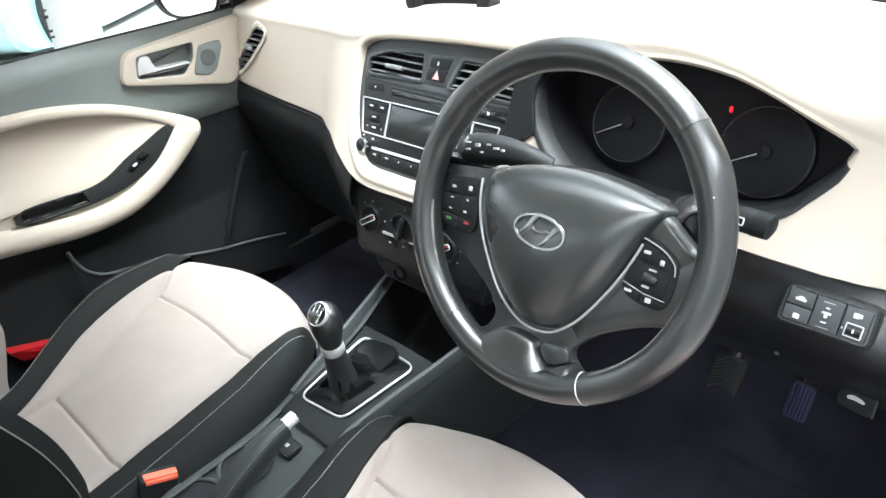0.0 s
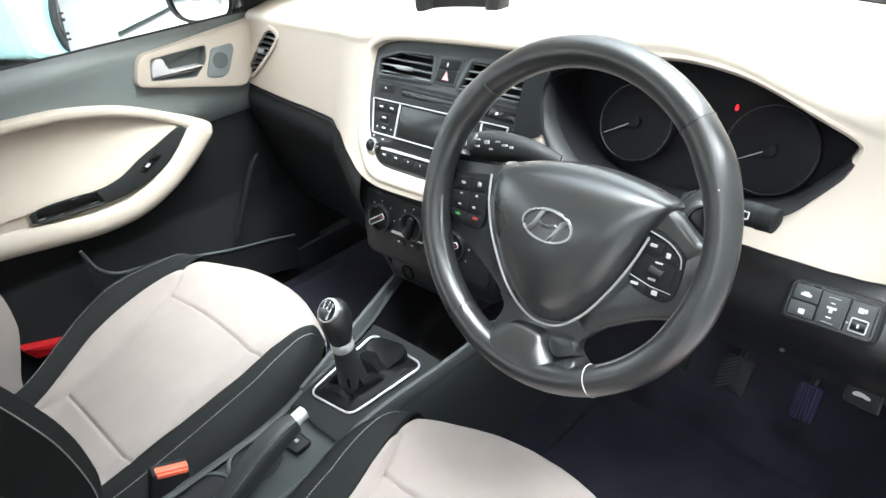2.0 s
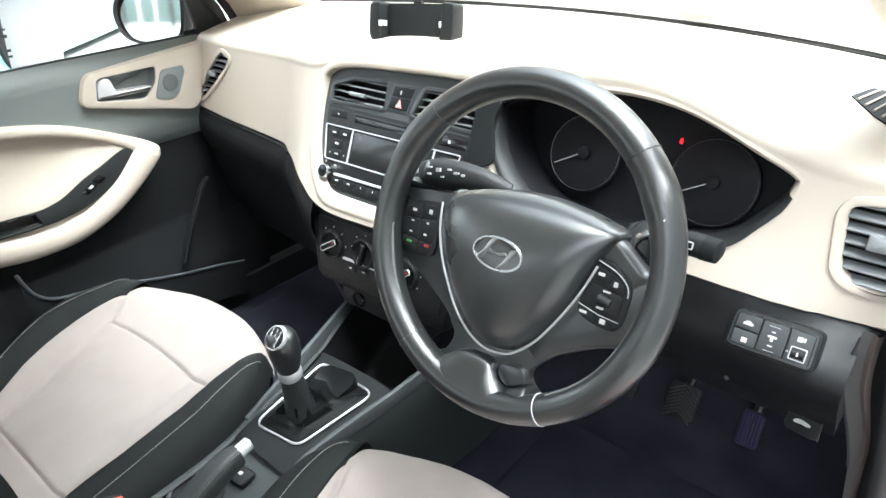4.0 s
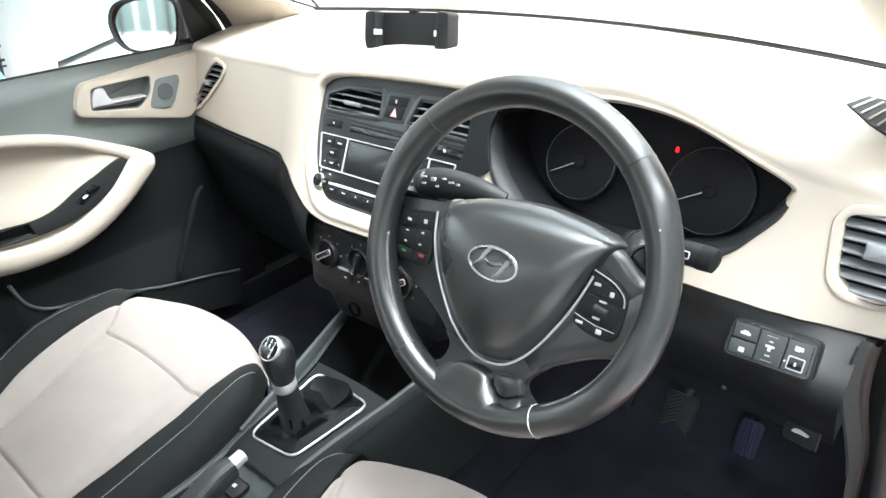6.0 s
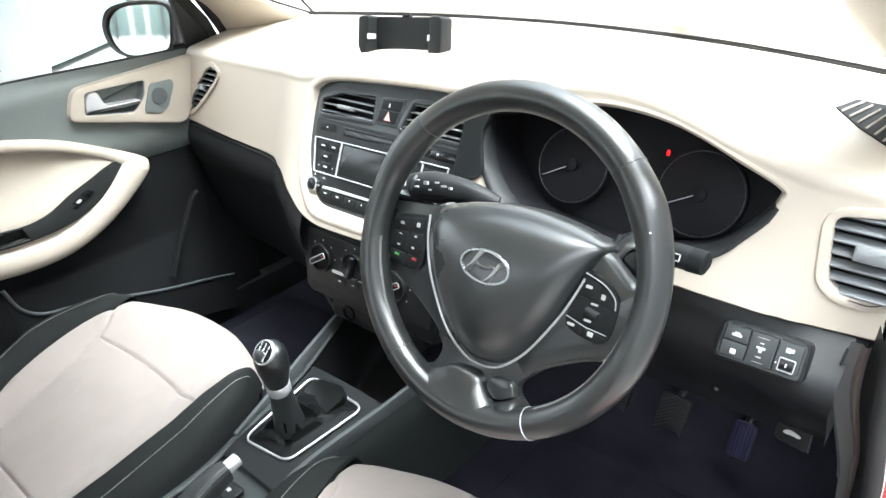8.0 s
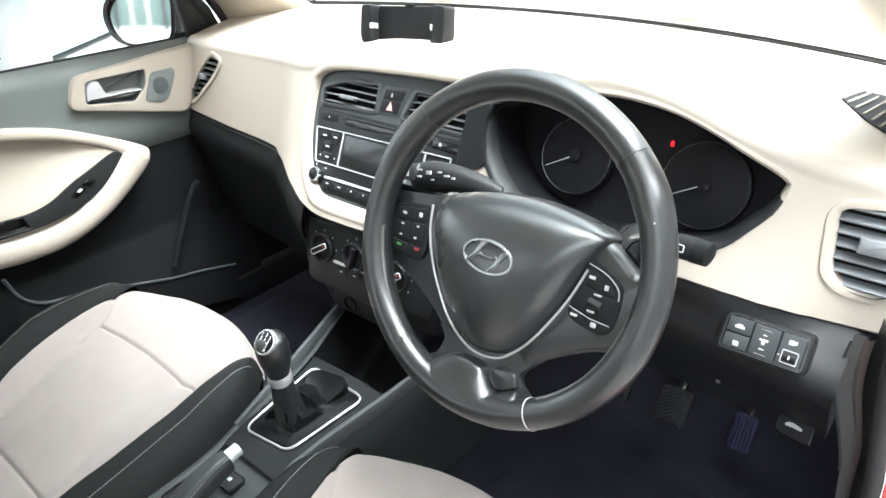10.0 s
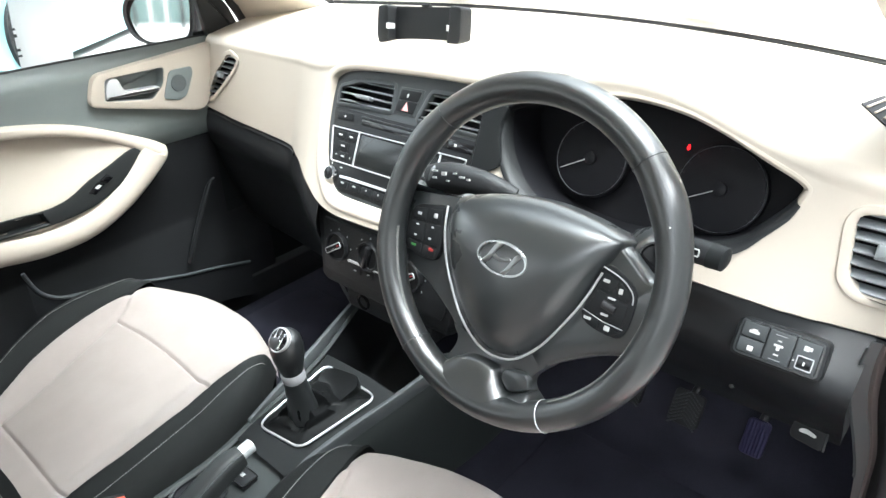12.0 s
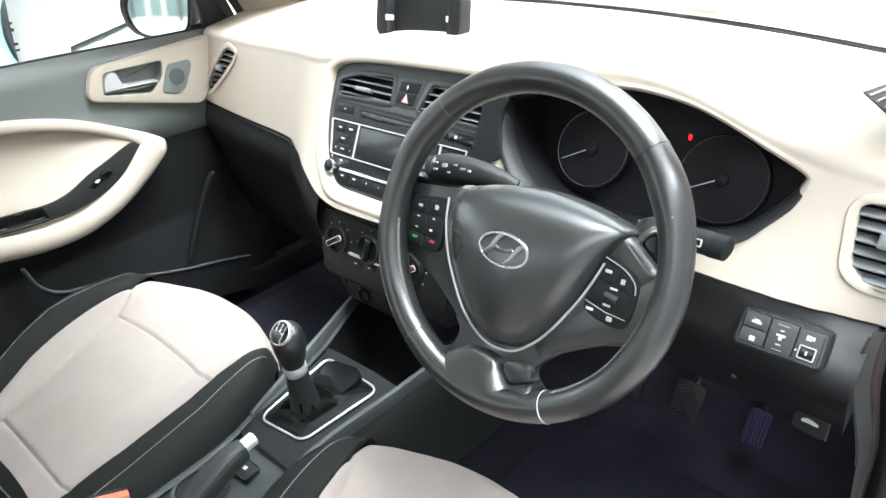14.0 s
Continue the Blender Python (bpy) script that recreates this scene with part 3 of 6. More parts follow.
part("door_card", bm, DOOR_LIT, door, "charcoal grained door card with window light put into its grey")
# Lower part of the same card; the shade there is carried by the black.
bm = B()
grid(bm, lambda y, z: (-0.741 + 0.030 * min(max((0.60 - z) / 0.12, 0), 1)**0.7, y, z), np.linspace(-0.62, 0.40, 60), np.linspace(0.40, 0.802, 40))
part("lower_card", bm, BLACK, door, "lower door card with its shade put into the black")
bm = B()
tube(bm, [(-0.737, y, 1.0195) for y in np.linspace(-0.62, 0.40, 10)], 0.0035, 8)
part("window_seal", bm, RUBBER, door)
bm = B()
box(bm, (-0.83, -0.64, 0.40), (-0.768, 0.60, 1.00), 0.02)
part("outer_skin", bm, RED_PAINT, door, "red painted outer panel")

ARM = spline([(-0.60, 0.945), (-0.40, 0.948), (-0.213, 0.939), (-0.115, 0.930), (-0.013, 0.904), (0.085, 0.859), (0.148, 0.824), (0.160, 0.803), (0.138, 0.774), (0.044, 0.708),
              (-0.048, 0.672), (-0.14, 0.667), (-0.22, 0.678), (-0.32, 0.694), (-0.45, 0.71), (-0.60, 0.72)], 6)


def arm_w(p):
    """The surround is wide and full below and in front, where it becomes the armrest, narrow above."""
    return 0.022 + 0.036 / (1 + math.exp((p[1] - 0.80) / 0.02)) + 0.018 * math.exp(-((p[0] - 0.16) / 0.05)**2)


def arm_loop(frac, hgt):
    out, inn = ARM, [np.array(p) for p in grow(ARM, -0.010)]
    res = []
    for p, q in zip(out, inn):
        d = (np.array(q) - np.array(p)) / 0.010
        w = arm_w(p)
        full = 1 / (1 + math.exp((p[1] - 0.80) / 0.02))
        a, b = np.array(p) + d * w * frac
        res.append(DOOR.at(a, b, hgt * (0.50 + 0.50 * full)))
    return res


bm = B()
loops = [arm_loop(f, h) for f, h in ((0.0, -0.02), (-0.02, 0.010), (0.06, 0.024), (0.2, 0.034), (0.45, 0.038), (0.75, 0.036), (0.93, 0.028), (1.0, 0.012), (1.0, -0.02))]
rings(bm, loops + loops[:1])
bmesh.ops.remove_doubles(bm, verts=bm.verts, dist=1e-6)
part("armrest_surround", bm, BEIGE, door, "beige moulded surround")
# black pull-handle strip with the window switch, sunk along the armrest


def strip_c(y):
    return ip(y, [-0.62, -0.25, -0.06, 0.04, 0.11, 0.20], [0.028, 0.028, 0.026, 0.021, 0.013, 0.008])


def strip_edges(y):
    zu = ip(y, [-0.256, -0.235, -0.165, -0.129, -0.102, -0.068, -0.022, 0.025, 0.063, 0.090, 0.108], [0.760, 0.771, 0.769, 0.766, 0.767, 0.775, 0.797, 0.814, 0.828, 0.832, 0.824])
    zl = ip(y, [-0.256, -0.235, -0.175, -0.131, -0.092, -0.046, -0.001, 0.055, 0.085, 0.108], [0.749, 0.740, 0.735, 0.733, 0.733, 0.738, 0.750, 0.777, 0.795, 0.818])
    return zl, zu


def insert_c(y, z):
    """The insert is dished: it swells out to meet the strip below and the ridge above."""
    zs = strip_edges(min(max(y, -0.235), 0.105))[1]
    if z < zs - 0.004:
        return strip_c(y) - 0.007
    d = max(0.0, z - zs)
    return -0.006 + (strip_c(y) + 0.005) * math.exp(-(d / 0.052)**1.6)


def strip_pt(y, v):
    """Black strip between its lower and upper edge, rolled down at both, with the cup sunk into its rear part."""
    zl, zu = strip_edges(y)
    w = min(max(v, 0), 1)
    c = strip_c(y) + 0.0045 - 0.002 * (2 * w - 1)**2
    if v < 0 or v > 1:
        c -= 0.018
    fy = min(max((y + 0.246) / 0.004, 0), 1) * min(max((-0.118 - 0.010 * w - y) / 0.004, 0), 1)
    fv = min(max((w - 0.14) / 0.08, 0), 1) * min(max((0.90 - w) / 0.06, 0), 1)
    return DOOR.at(y, zl + (zu - zl) * w, c - 0.020 * min(fy, fv))


def under_strip(y, z):
    if not -0.248 < y < 0.100:
        return False
    zl, zu = strip_edges(y)
    return zl + 0.006 < z < zu - 0.006


bm = B()
ys_i, zs_i = np.linspace(-0.61, 0.155, 150), np.linspace(0.665, 0.948, 80)
ARM_IN = plain(grow(ARM, -0.012))
grid(bm, lambda y, z: DOOR.at(y, z, insert_c(y, z)), ys_i, zs_i, lambda i, j: inside((ys_i[i] + 0.0025, zs_i[j] + 0.0018), ARM_IN) and not under_strip(ys_i[i] + 0.0025, zs_i[j] + 0.0018))
part("door_insert", bm, BEIGE, door, "beige dished door insert")


bm = B()
grid(bm, strip_pt, np.linspace(-0.256, 0.108, 140), [-0.1, 0.0, 0.03] + list(np.linspace(0.08, 0.92, 26)) + [0.97, 1.0, 1.1])
strip = part("switch_strip", bm, LEVERGREY, door, "black grab-handle strip with a sunk pull cup")
bm = B()
plate(bm, DOOR, fillet([(-0.034, 0.772), (-0.010, 0.788), (0.004, 0.780), (-0.020, 0.764)], 0.002, 2), 0.020, 0.0300, 0.001)
plate(bm, DOOR, fillet([(-0.006, 0.790), (0.012, 0.799), (0.024, 0.790), (0.008, 0.780)], 0.002, 2), 0.020, 0.0315, 0.002)
part("window_switch", bm, PIANO, strip, "black window switch")
bm = B()
plate(bm, DOOR, fillet([(-0.018, 0.779), (-0.009, 0.784), (-0.004, 0.780), (-0.013, 0.775)], 0.001, 2), 0.0295, 0.0308, 0.0003)
part("switch_mark", bm, WHITE, strip)
# beige panel round the door handle, with the cup, lever and small loudspeaker
bm = B()
walls = [(HP, -0.02), (HP, 0.001), (grow(HP, -0.0015), 0.0045), (grow(HP, -0.005), 0.006)]
rings(bm, [[DOOR.at(*p, c) for p in o] for o, c in walls])
holed(bm, DOOR, grow(HP, -0.005), CUP, 0.006)
rings(bm, [[DOOR.at(*p, c) for p in o] for o, c in ((CUP, 0.006), (grow(CUP, -0.001), 0.0052), (grow(CUP, -0.0015), 0.003))])
bmesh.ops.remove_doubles(bm, verts=bm.verts, dist=1e-5)
part("handle_panel", bm, BEIGE, door, "beige handle surround")
bm = B()
rings(bm, [[DOOR.at(*p, c) for p in o] for o, c in ((grow(CUP, -0.0002), 0.0042), (grow(CUP, -0.0022), 0.0040), (grow(CUP, -0.0028), -0.010), (grow(CUP, -0.005), -0.016), (grow(CUP, -0.008), -0.018))], cap1=True)
part("handle_cup", bm, DOOR_LIT, door, "dark recessed handle cup")
bm = B()
plate(bm, DOOR, spline([(0.062, 0.942), (0.066, 0.964), (0.074, 0.976), (0.086, 0.9775), (0.095, 0.972), (0.100, 0.956), (0.108, 0.9475), (0.130, 0.9455), (0.172, 0.9425), (0.179, 0.938), (0.168, 0.933), (0.12, 0.9345), (0.070, 0.9375)], 5), -0.012, 0.0075, 0.005)
part("door_lever", bm, SILVER, door, "chrome inside door handle")
bm = B()
SPK = fillet([(0.205, 0.970), (0.258, 0.970), (0.260, 0.956), (0.236, 0.910), (0.216, 0.902), (0.181, 0.913), (0.186, 0.928)], 0.010, 4)
plate(bm, DOOR, SPK, -0.002, 0.0080, 0.0015)
spk = part("tweeter_cover", bm, DOOR_LIT, door, "grey loudspeaker cover")
bm = B()
dome(bm, DOOR, ring2(0.221, 0.940, 0.0185), [(1.0, 0.007), (0.96, 0.0092), (0.5, 0.0100), (0.1, 0.0102)])
part("tweeter_grille", bm, TWEETER, spk, "round grey grille")
# map pocket and its pale edge, ribs on the lower card
bm = B()
PK = spline([(0.30, 0.462), (0.216, 0.484), (0.13, 0.502), (0.06, 0.522), (-0.006, 0.542), (-0.08, 0.560), (-0.142, 0.574), (-0.178, 0.604), (-0.195, 0.655)], 6, closed=False)
tube(bm, [DOOR.at(p[0], p[1], 0.026) for p in PK], 0.004, 8)
part("pocket_edge", bm, STACKGREY, door, "grey pocket edge")
bm = B()
rings(bm, [[DOOR.at(p[0], p[1], 0.026) for p in PK], [DOOR.at(p[0], p[1] - 0.03, 0.027) for p in PK], [DOOR.at(p[0], p[1] - 0.10, 0.022) for p in PK], [DOOR.at(p[0], 0.405, -0.004) for p in PK]], closed=False)
part("map_pocket", bm, BLACK, door)
bm = B()
tube(bm, [DOOR.at(y, z, 0.004) for y, z in spline([(0.262, 0.700), (0.245, 0.690), (0.215, 0.640), (0.175, 0.560), (0.155, 0.515)], 5, closed=False)], 0.006, 8)
part("card_rib", bm, BLACK, door)
bm = B()
plate(bm, DOOR, fillet([(-0.365, 0.498), (-0.275, 0.470), (-0.282, 0.452), (-0.345, 0.462)], 0.006, 3), -0.02, 0.012, 0.003)
part("reflector", bm, RED_PLASTIC, door, "red door-edge reflector")
# window glass, its frame, the corner trim
bm = B()
def pane(y, v):
    return (-0.742 + 0.12 * v * v, y - 0.0 * v, 1.01 + 0.40 * v)
grid(bm, pane, np.linspace(-0.60, 0.325, 10), np.linspace(0, 1, 8))
gl = part("window_pane", bm, GLASS, door, "clear side glass")
gl.visible_shadow = False
bm = B()
tube(bm, [(-0.735, 0.47, 0.98), (-0.735, 0.43, 1.06), (-0.725, 0.38, 1.13), (-0.69, 0.18, 1.27), (-0.63, -0.16, 1.415), (-0.615, -0.60, 1.43), (-0.66, -0.62, 1.3), (-0.735, -0.62, 1.01)], 0.016, 8)
part("window_frame", bm, RUBBER, door, "black window frame")
bm = B()
SAIL = Plane((-0.728, 0, 0), (0, 1, 0), (0, 0, 1))
plate(bm, SAIL, fillet([(0.332, 1.004), (0.312, 1.135), (0.352, 1.128), (0.395, 1.075), (0.432, 0.985)], 0.004, 3), -0.01, 0.006, 0.004)
part("corner_trim", bm, BLACK, door, "black mirror corner trim")

# door mirror
MIR = Plane((-0.92, 0.335, 1.04), (0.89, 0.45, 0), (-0.0315, 0.0623, 1))
mirror = thing("door_mirror", (-0.92, 0.34, 0.98), "black door mirror with a bright reflecting glass", "door mirror")
bm = B()
SH = spline([(-0.110, 0.011), (-0.086, 0.050), (-0.02, 0.068), (0.060, 0.068), (0.092, 0.050), (0.090, 0.0), (0.070, -0.050), (-0.009, -0.067), (-0.071, -0.060), (-0.102, -0.033)], 5)
dome(bm, MIR, SH, [(0.90, 0.0), (0.98, 0.004), (1.0, -0.002), (1.0, -0.02), (0.9, -0.06), (0.5, -0.085)])
part("housing", bm, BLACK, mirror, "black plastic housing")
bm = B()
dome(bm, MIR, spline([(-0.086, 0.010), (-0.066, 0.040), (-0.03, 0.055), (0.026, 0.059), (0.076, 0.052), (0.076, 0.0), (0.056, -0.045), (-0.02, -0.057), (-0.062, -0.050), (-0.083, -0.022)], 5), [(1.0, 0.0045), (0.5, 0.0045), (0.1, 0.0045)])
part("mirror_glass", bm, MIRROR, mirror, "silvered mirror glass")
bm = B()
tube(bm, [(-0.85, 0.40, 1.0), (-0.79, 0.41, 1.005), (-0.73, 0.40, 1.01)], 0.026, 10, flat=0.6)
part("mirror_foot", bm, BLACK, mirror)
# paper card on the window
bm = B()
grid(bm, lambda y, v: (-0.738 + 0.12 * (v * 0.45)**2 + 0.0012, y + 0.018 * v * 0.6, 1.012 + 0.17 * v), np.linspace(-0.062, 0.036, 4), np.linspace(0, 1, 6))
card = tagged(part("price_card", bm, PAPER), "white paper card with dark print on the side window", "card")
for z, h in ((1.045, 0.004), (1.056, 0.005), (1.082, 0.006), (1.094, 0.004)):
    bm = B()
    grid(bm, lambda y, q: (-0.738 + 0.12 * ((z + q - 1.012) / 0.17 * 0.45)**2 + 0.0022, y, z + q), (-0.0615, -0.053), (-h * 0.5, h * 0.5))
    part("print_bar", bm, STACKGREY, card)

# ---- seats ----
CROSS = (-0.358, -0.108)


def seat(x0, dy, label, rec, shape, us, hump):
    """us: where the seam of the sewn-in side panel runs, beside the seat's middle."""
    s = thing("front_seat", (x0, -0.30 + dy, 0.33), label, "car seat", "front seats")
    yr = np.linspace(-0.47, 0.066, 44)

    def arc(y, u):
        """The cushion's front edge is bowed."""
        return y + dy - 0.058 * min(abs(u), 1.35)**2.2 * min(max((y + 0.16) / 0.22, 0), 1)

    def top(y):
        return ip(y, [-0.47, -0.40, -0.30, -0.15, -0.03, 0.02, 0.050, 0.066], [0.515, 0.52, 0.540, 0.584, 0.609, 0.606, 0.588, 0.545])

    def inner(y, sx):
        return ip(y, *shape[sx][0])

    def outer(y, sx):
        return ip(y, *shape[sx][1])

    bm = B()
    def ins(y, q):
        """q below -0.5 lies on the side panel, above it on the centre panel."""
        sm = ip(y, *us)
        wl, wr = inner(y, -1), inner(y, 1)
        sm = max(sm, -wl + 0.002)
        x = -wl + (sm + wl) * (q + 1) / 0.5 if q < -0.5 else sm + (wr - sm) * (q + 0.5) / 1.5
        u = x / (wl if x < 0 else wr)
        a = abs(u)
        k = min(max((a - 0.66) / 0.34, 0), 1)
        dip = 0.020 * k * k * (3 - 2 * k) * min(1, max(0.15, (0.05 - y) / 0.10))
        mid = 1 if q > -0.5 else 0
        cut = 0.0050 * mid * (math.exp(-((y - CROSS[1]) / 0.0032)**2) + math.exp(-((y - CROSS[0]) / 0.0032)**2))
        side = 0.0060 * math.exp(-((x - sm) / 0.0045)**2) if y < -0.03 else 0.0
        puff = 0.005 * (1 - min(a / 0.75, 1)**2) + (0.0035 * math.sin(math.pi * (q + 0.5) / 1.5) * math.sin(math.pi * min(max((y - CROSS[0]) / (CROSS[1] - CROSS[0]), 0), 1)) if mid else 0.0)
        wave = 0.0012 * noise.noise((u * 3 + x0 * 9, y * 14, 0)) + 0.0008 * noise.noise((u * 9 + x0 * 5, y * 40, 3))
        return (x0 + x, arc(y, u), top(y) - 0.012 + dip - cut - side + puff + wave)
    fine_y = [c + d for c in CROSS for d in (-0.009, -0.006, -0.004, -0.002, 0, 0.002, 0.004, 0.006, 0.009)]
    rows_y = sorted(list(yr) + fine_y)
    cols = sorted(list(np.linspace(-1, -0.5, 15)) + list(np.linspace(-0.497, 1, 40)) + [-0.49, -0.48, -0.47, -0.455, -0.515, -0.53])
    grid(bm, ins, rows_y, cols)
    part("cushion_insert", bm, BEIGE_SEAT, s, "beige woven cloth cushion centre")
    for sx in (-1, 1):
        bm = B()
        def bol(y, v):
            a, b, z = inner(y, sx), outer(y, sx), top(y) + 0.006
            f = (1.0 - 0.7 * max(0, (y - 0.0) / 0.055)) * min(1, (b - a) / 0.05)
            h = hump * min(1, max(0, (-0.01 - y) / 0.19))**1.5 if sx < 0 else 0.0
            prof = [(0.0, -0.003), (0.03, 0.003 * f), (0.25, 0.006 * f + h * 0.7), (0.47, 0.004 * f + h), (0.75, -0.006 + h), (0.93, -0.024 + h * 0.7), (1.0, -0.055), (1.0, -0.10), (0.96, -0.17), (0.93, -0.23)]
            u, dz = prof[int(v)]
            return (x0 + sx * (a + (b - a) * u), arc(y, 1 + 0.35 * u), z + dz)
        grid(bm, bol, yr, range(10))
        bo = part("side_bolster", bm, BLACK_CLOTH, s, "black cloth bolster")
        bm = B()
        for k in range(0, len(yr) * 3 - 6):
            y = yr[0] + (yr[-1] - yr[0] - 0.02) * k / (len(yr) * 3 - 6)
            y2 = y + 0.0032
            f = lambda yy: (x0 + sx * (inner(yy, sx) + (outer(yy, sx) - inner(yy, sx)) * 0.47), arc(yy, 1.16), top(yy) + 0.0104 + (hump * min(1, max(0, (-0.01 - yy) / 0.19))**1.5 if sx < 0 else 0.0))
            tube(bm, [f(y), f(y2)], 0.0006, 4)
        part("stitching", bm, THREAD, bo, "grey thread")
    bm = B()  # rounded front of the cushion
    def fr_(u, v):
        w = abs(u) * 1.28
        return (x0 + u * 0.236, arc(0.066, w) + 0.004 * math.sin(v * 3) - 0.02 * v, 0.545 - (0.016 if abs(u) > 0.8 else 0.0) * (abs(u) - 0.8) * 4 - 0.20 * v)
    grid(bm, fr_, np.linspace(-1, 1, 30), np.linspace(0, 1, 10))
    part("cushion_front", bm, BLACK_CLOTH, s)
    # backrest
    def back_y(z):
        return -0.455 - (z - 0.50) * rec + dy
    zs = np.linspace(0.46, 1.08, 40)
    def binner(z):
        return ip(z, [0.46, 0.6, 0.8, 1.0, 1.08], [0.165, 0.165, 0.17, 0.15, 0.13])
    def bouter(z):
        return ip(z, [0.46, 0.6, 0.8, 1.0, 1.08], [0.235, 0.25, 0.255, 0.225, 0.19])
    bm = B()
    grid(bm, lambda z, u: (x0 + u * binner(z), back_y(z) + 0.012 * u * u - 0.04 * max(0, (z - 1.0) / 0.08)**2, z), zs, np.linspace(-1, 1, 20))
    part("backrest_insert", bm, BEIGE_SEAT, s, "beige woven cloth backrest centre")
    for sx in (-1, 1):
        bm = B()
        def bb(z, v):
            a, b = binner(z), bouter(z)
            hgt = ip(z, [0.46, 0.52, 0.60, 0.72, 0.9, 1.08], [0.0, 0.022, 0.058, 0.074, 0.045, 0.0])
            if sx < 0 and x0 < 0:
                hgt = ip(z, [0.46, 0.52, 0.57, 0.63, 0.72, 0.9, 1.08], [0.02, 0.045, 0.078, 0.112, 0.128, 0.07, 0.0])
            prof = [(0.0, 0.010), (0.03, 0.016), (0.3, 0.016 + hgt * 0.6), (0.6, 0.016 + hgt), (0.85, 0.012 + hgt * 0.8), (1.0, -0.01), (1.03, -0.06), (1.0, -0.12)]
            u, d = prof[int(v)]
            return (x0 + sx * (a + (b - a) * u), back_y(z) + d - 0.04 * max(0, (z - 1.0) / 0.08)**2, z)
        grid(bm, bb, zs, range(8))
        bo = part("backrest_bolster", bm, *((BEIGE_SEAT, s, "beige cloth wing") if sx < 0 and x0 < 0 else (BLACK_CLOTH, s, "black cloth bolster")))
        bm = B()
        tube(bm, [bb(z, 4) for z in zs[:-3]], 0.0011, 5)
        part("stitching", bm, THREAD, bo, "grey thread")
    bm = B()
    grid(bm, lambda z, u: (x0 + u * bouter(z), back_y(z) - 0.12 - 0.0 * u, z), zs, np.linspace(-1, 1, 6))
    rings(bm, [[(x0 + u * bouter(1.08), back_y(1.08) - 0.04, 1.08) for u in np.linspace(-1, 1, 6)], [(x0 + u * bouter(1.08) * 0.95, back_y(1.08) - 0.08, 1.10) for u in np.linspace(-1, 1, 6)],
               [(x0 + u * bouter(1.08), back_y(1.08) - 0.12, 1.08) for u in np.linspace(-1, 1, 6)]], closed=False)
    part("backrest_shell", bm, BLACK_CLOTH, s)
    bm = B()
    tube(bm, [(x0, back_y(1.1) - 0.09, 1.10), (x0, back_y(1.2) - 0.09, 1.18)], 0.05, 10, flat=0.3)
    box(bm, (x0 - 0.12, back_y(1.2) - 0.13, 1.14), (x0 + 0.12, back_y(1.2) - 0.06, 1.30), 0.03)
    part("headrest", bm, BLACK_CLOTH, s)
    bm = B()
    box(bm, (x0 - 0.20, -0.45 + dy, 0.335), (x0 + 0.20, 0.02 + dy, 0.40), 0.01)
    part("seat_base", bm, BLACK, s)
    return s


YS = [-0.47, -0.40, -0.32, -0.26, -0.17, -0.10, -0.03, 0.03, 0.066]
seat(-0.340, 0.0, "passenger seat in beige cloth with black bolsters", 0.30,
     {-1: ((YS, [0.085, 0.112, 0.158, 0.186, 0.192, 0.180, 0.168, 0.190, 0.218]), (YS, [0.145, 0.170, 0.226, 0.260, 0.286, 0.288, 0.276, 0.256, 0.240])),
      1: ((YS, [0.166, 0.166, 0.168, 0.176, 0.190, 0.194, 0.199, 0.198, 0.190]), (YS, [0.245, 0.252, 0.258, 0.260, 0.264, 0.264, 0.260, 0.250, 0.236]))}, ([-0.47, -0.40, -0.338, -0.218, -0.09, -0.04, 0.066], [-0.085, -0.100, -0.111, -0.132, -0.147, -0.166, -0.218]), 0.026)
seat(0.338, -0.034, "driver's seat in beige cloth with black bolsters", 0.30,
     {-1: ((YS, [0.150, 0.150, 0.151, 0.153, 0.160, 0.168, 0.174, 0.184, 0.193]), (YS, [0.240, 0.246, 0.252, 0.256, 0.260, 0.258, 0.248, 0.225, 0.200])),
      1: ((YS, [0.182, 0.184, 0.186, 0.187, 0.189, 0.188, 0.187, 0.184, 0.180]), (YS, [0.256, 0.260, 0.264, 0.266, 0.270, 0.270, 0.266, 0.256, 0.242]))},
     ([-0.47, -0.30, -0.164, -0.10, -0.05, -0.02, 0.066], [-0.138, -0.140, -0.143, -0.152, -0.165, -0.175, -0.193]), 0.007)
# ---- steering column ----
column = thing("steering_column", (0.36, 0.12, 0.92), "black plastic steering column cover", "steering column")
bm = B()
loops = []
for c, w, hu, hd in ((-0.040, 0.055, 0.034, 0.050), (-0.06, 0.080, 0.044, 0.065), (-0.10, 0.090, 0.052, 0.072), (-0.16, 0.092, 0.048, 0.072), (-0.24, 0.09, 0.03, 0.07)):
    loops.append([WHEEL.at(p[0], p[1] - 0.012, c) for p in fillet([(-w, -hd * 0.4), (-w * 0.75, -hd), (w * 0.75, -hd), (w, -hd * 0.4), (w, hu * 0.3), (w * 0.70, hu), (-w * 0.70, hu), (-w, hu * 0.3)], 0.025, 3)])
rings(bm, loops, cap0=True, cap1=True)
part("shroud", bm, SATIN, column, "charcoal column shroud")
IGN = Plane(WHEEL.at(0.128, 0.031, -0.056), (0.90, 0.42, 0.0), (0, 0.36, 0.93))
bm = B()
dome(bm, IGN, ring2(0, 0, 0.018), [(1.5, -0.05), (1.25, -0.012), (1.08, 0.002), (1.0, 0.004), (0.92, 0.004), (0.86, 0.0)])
part("ignition_collar", bm, SATIN, column, "round ignition collar")
bm = B()
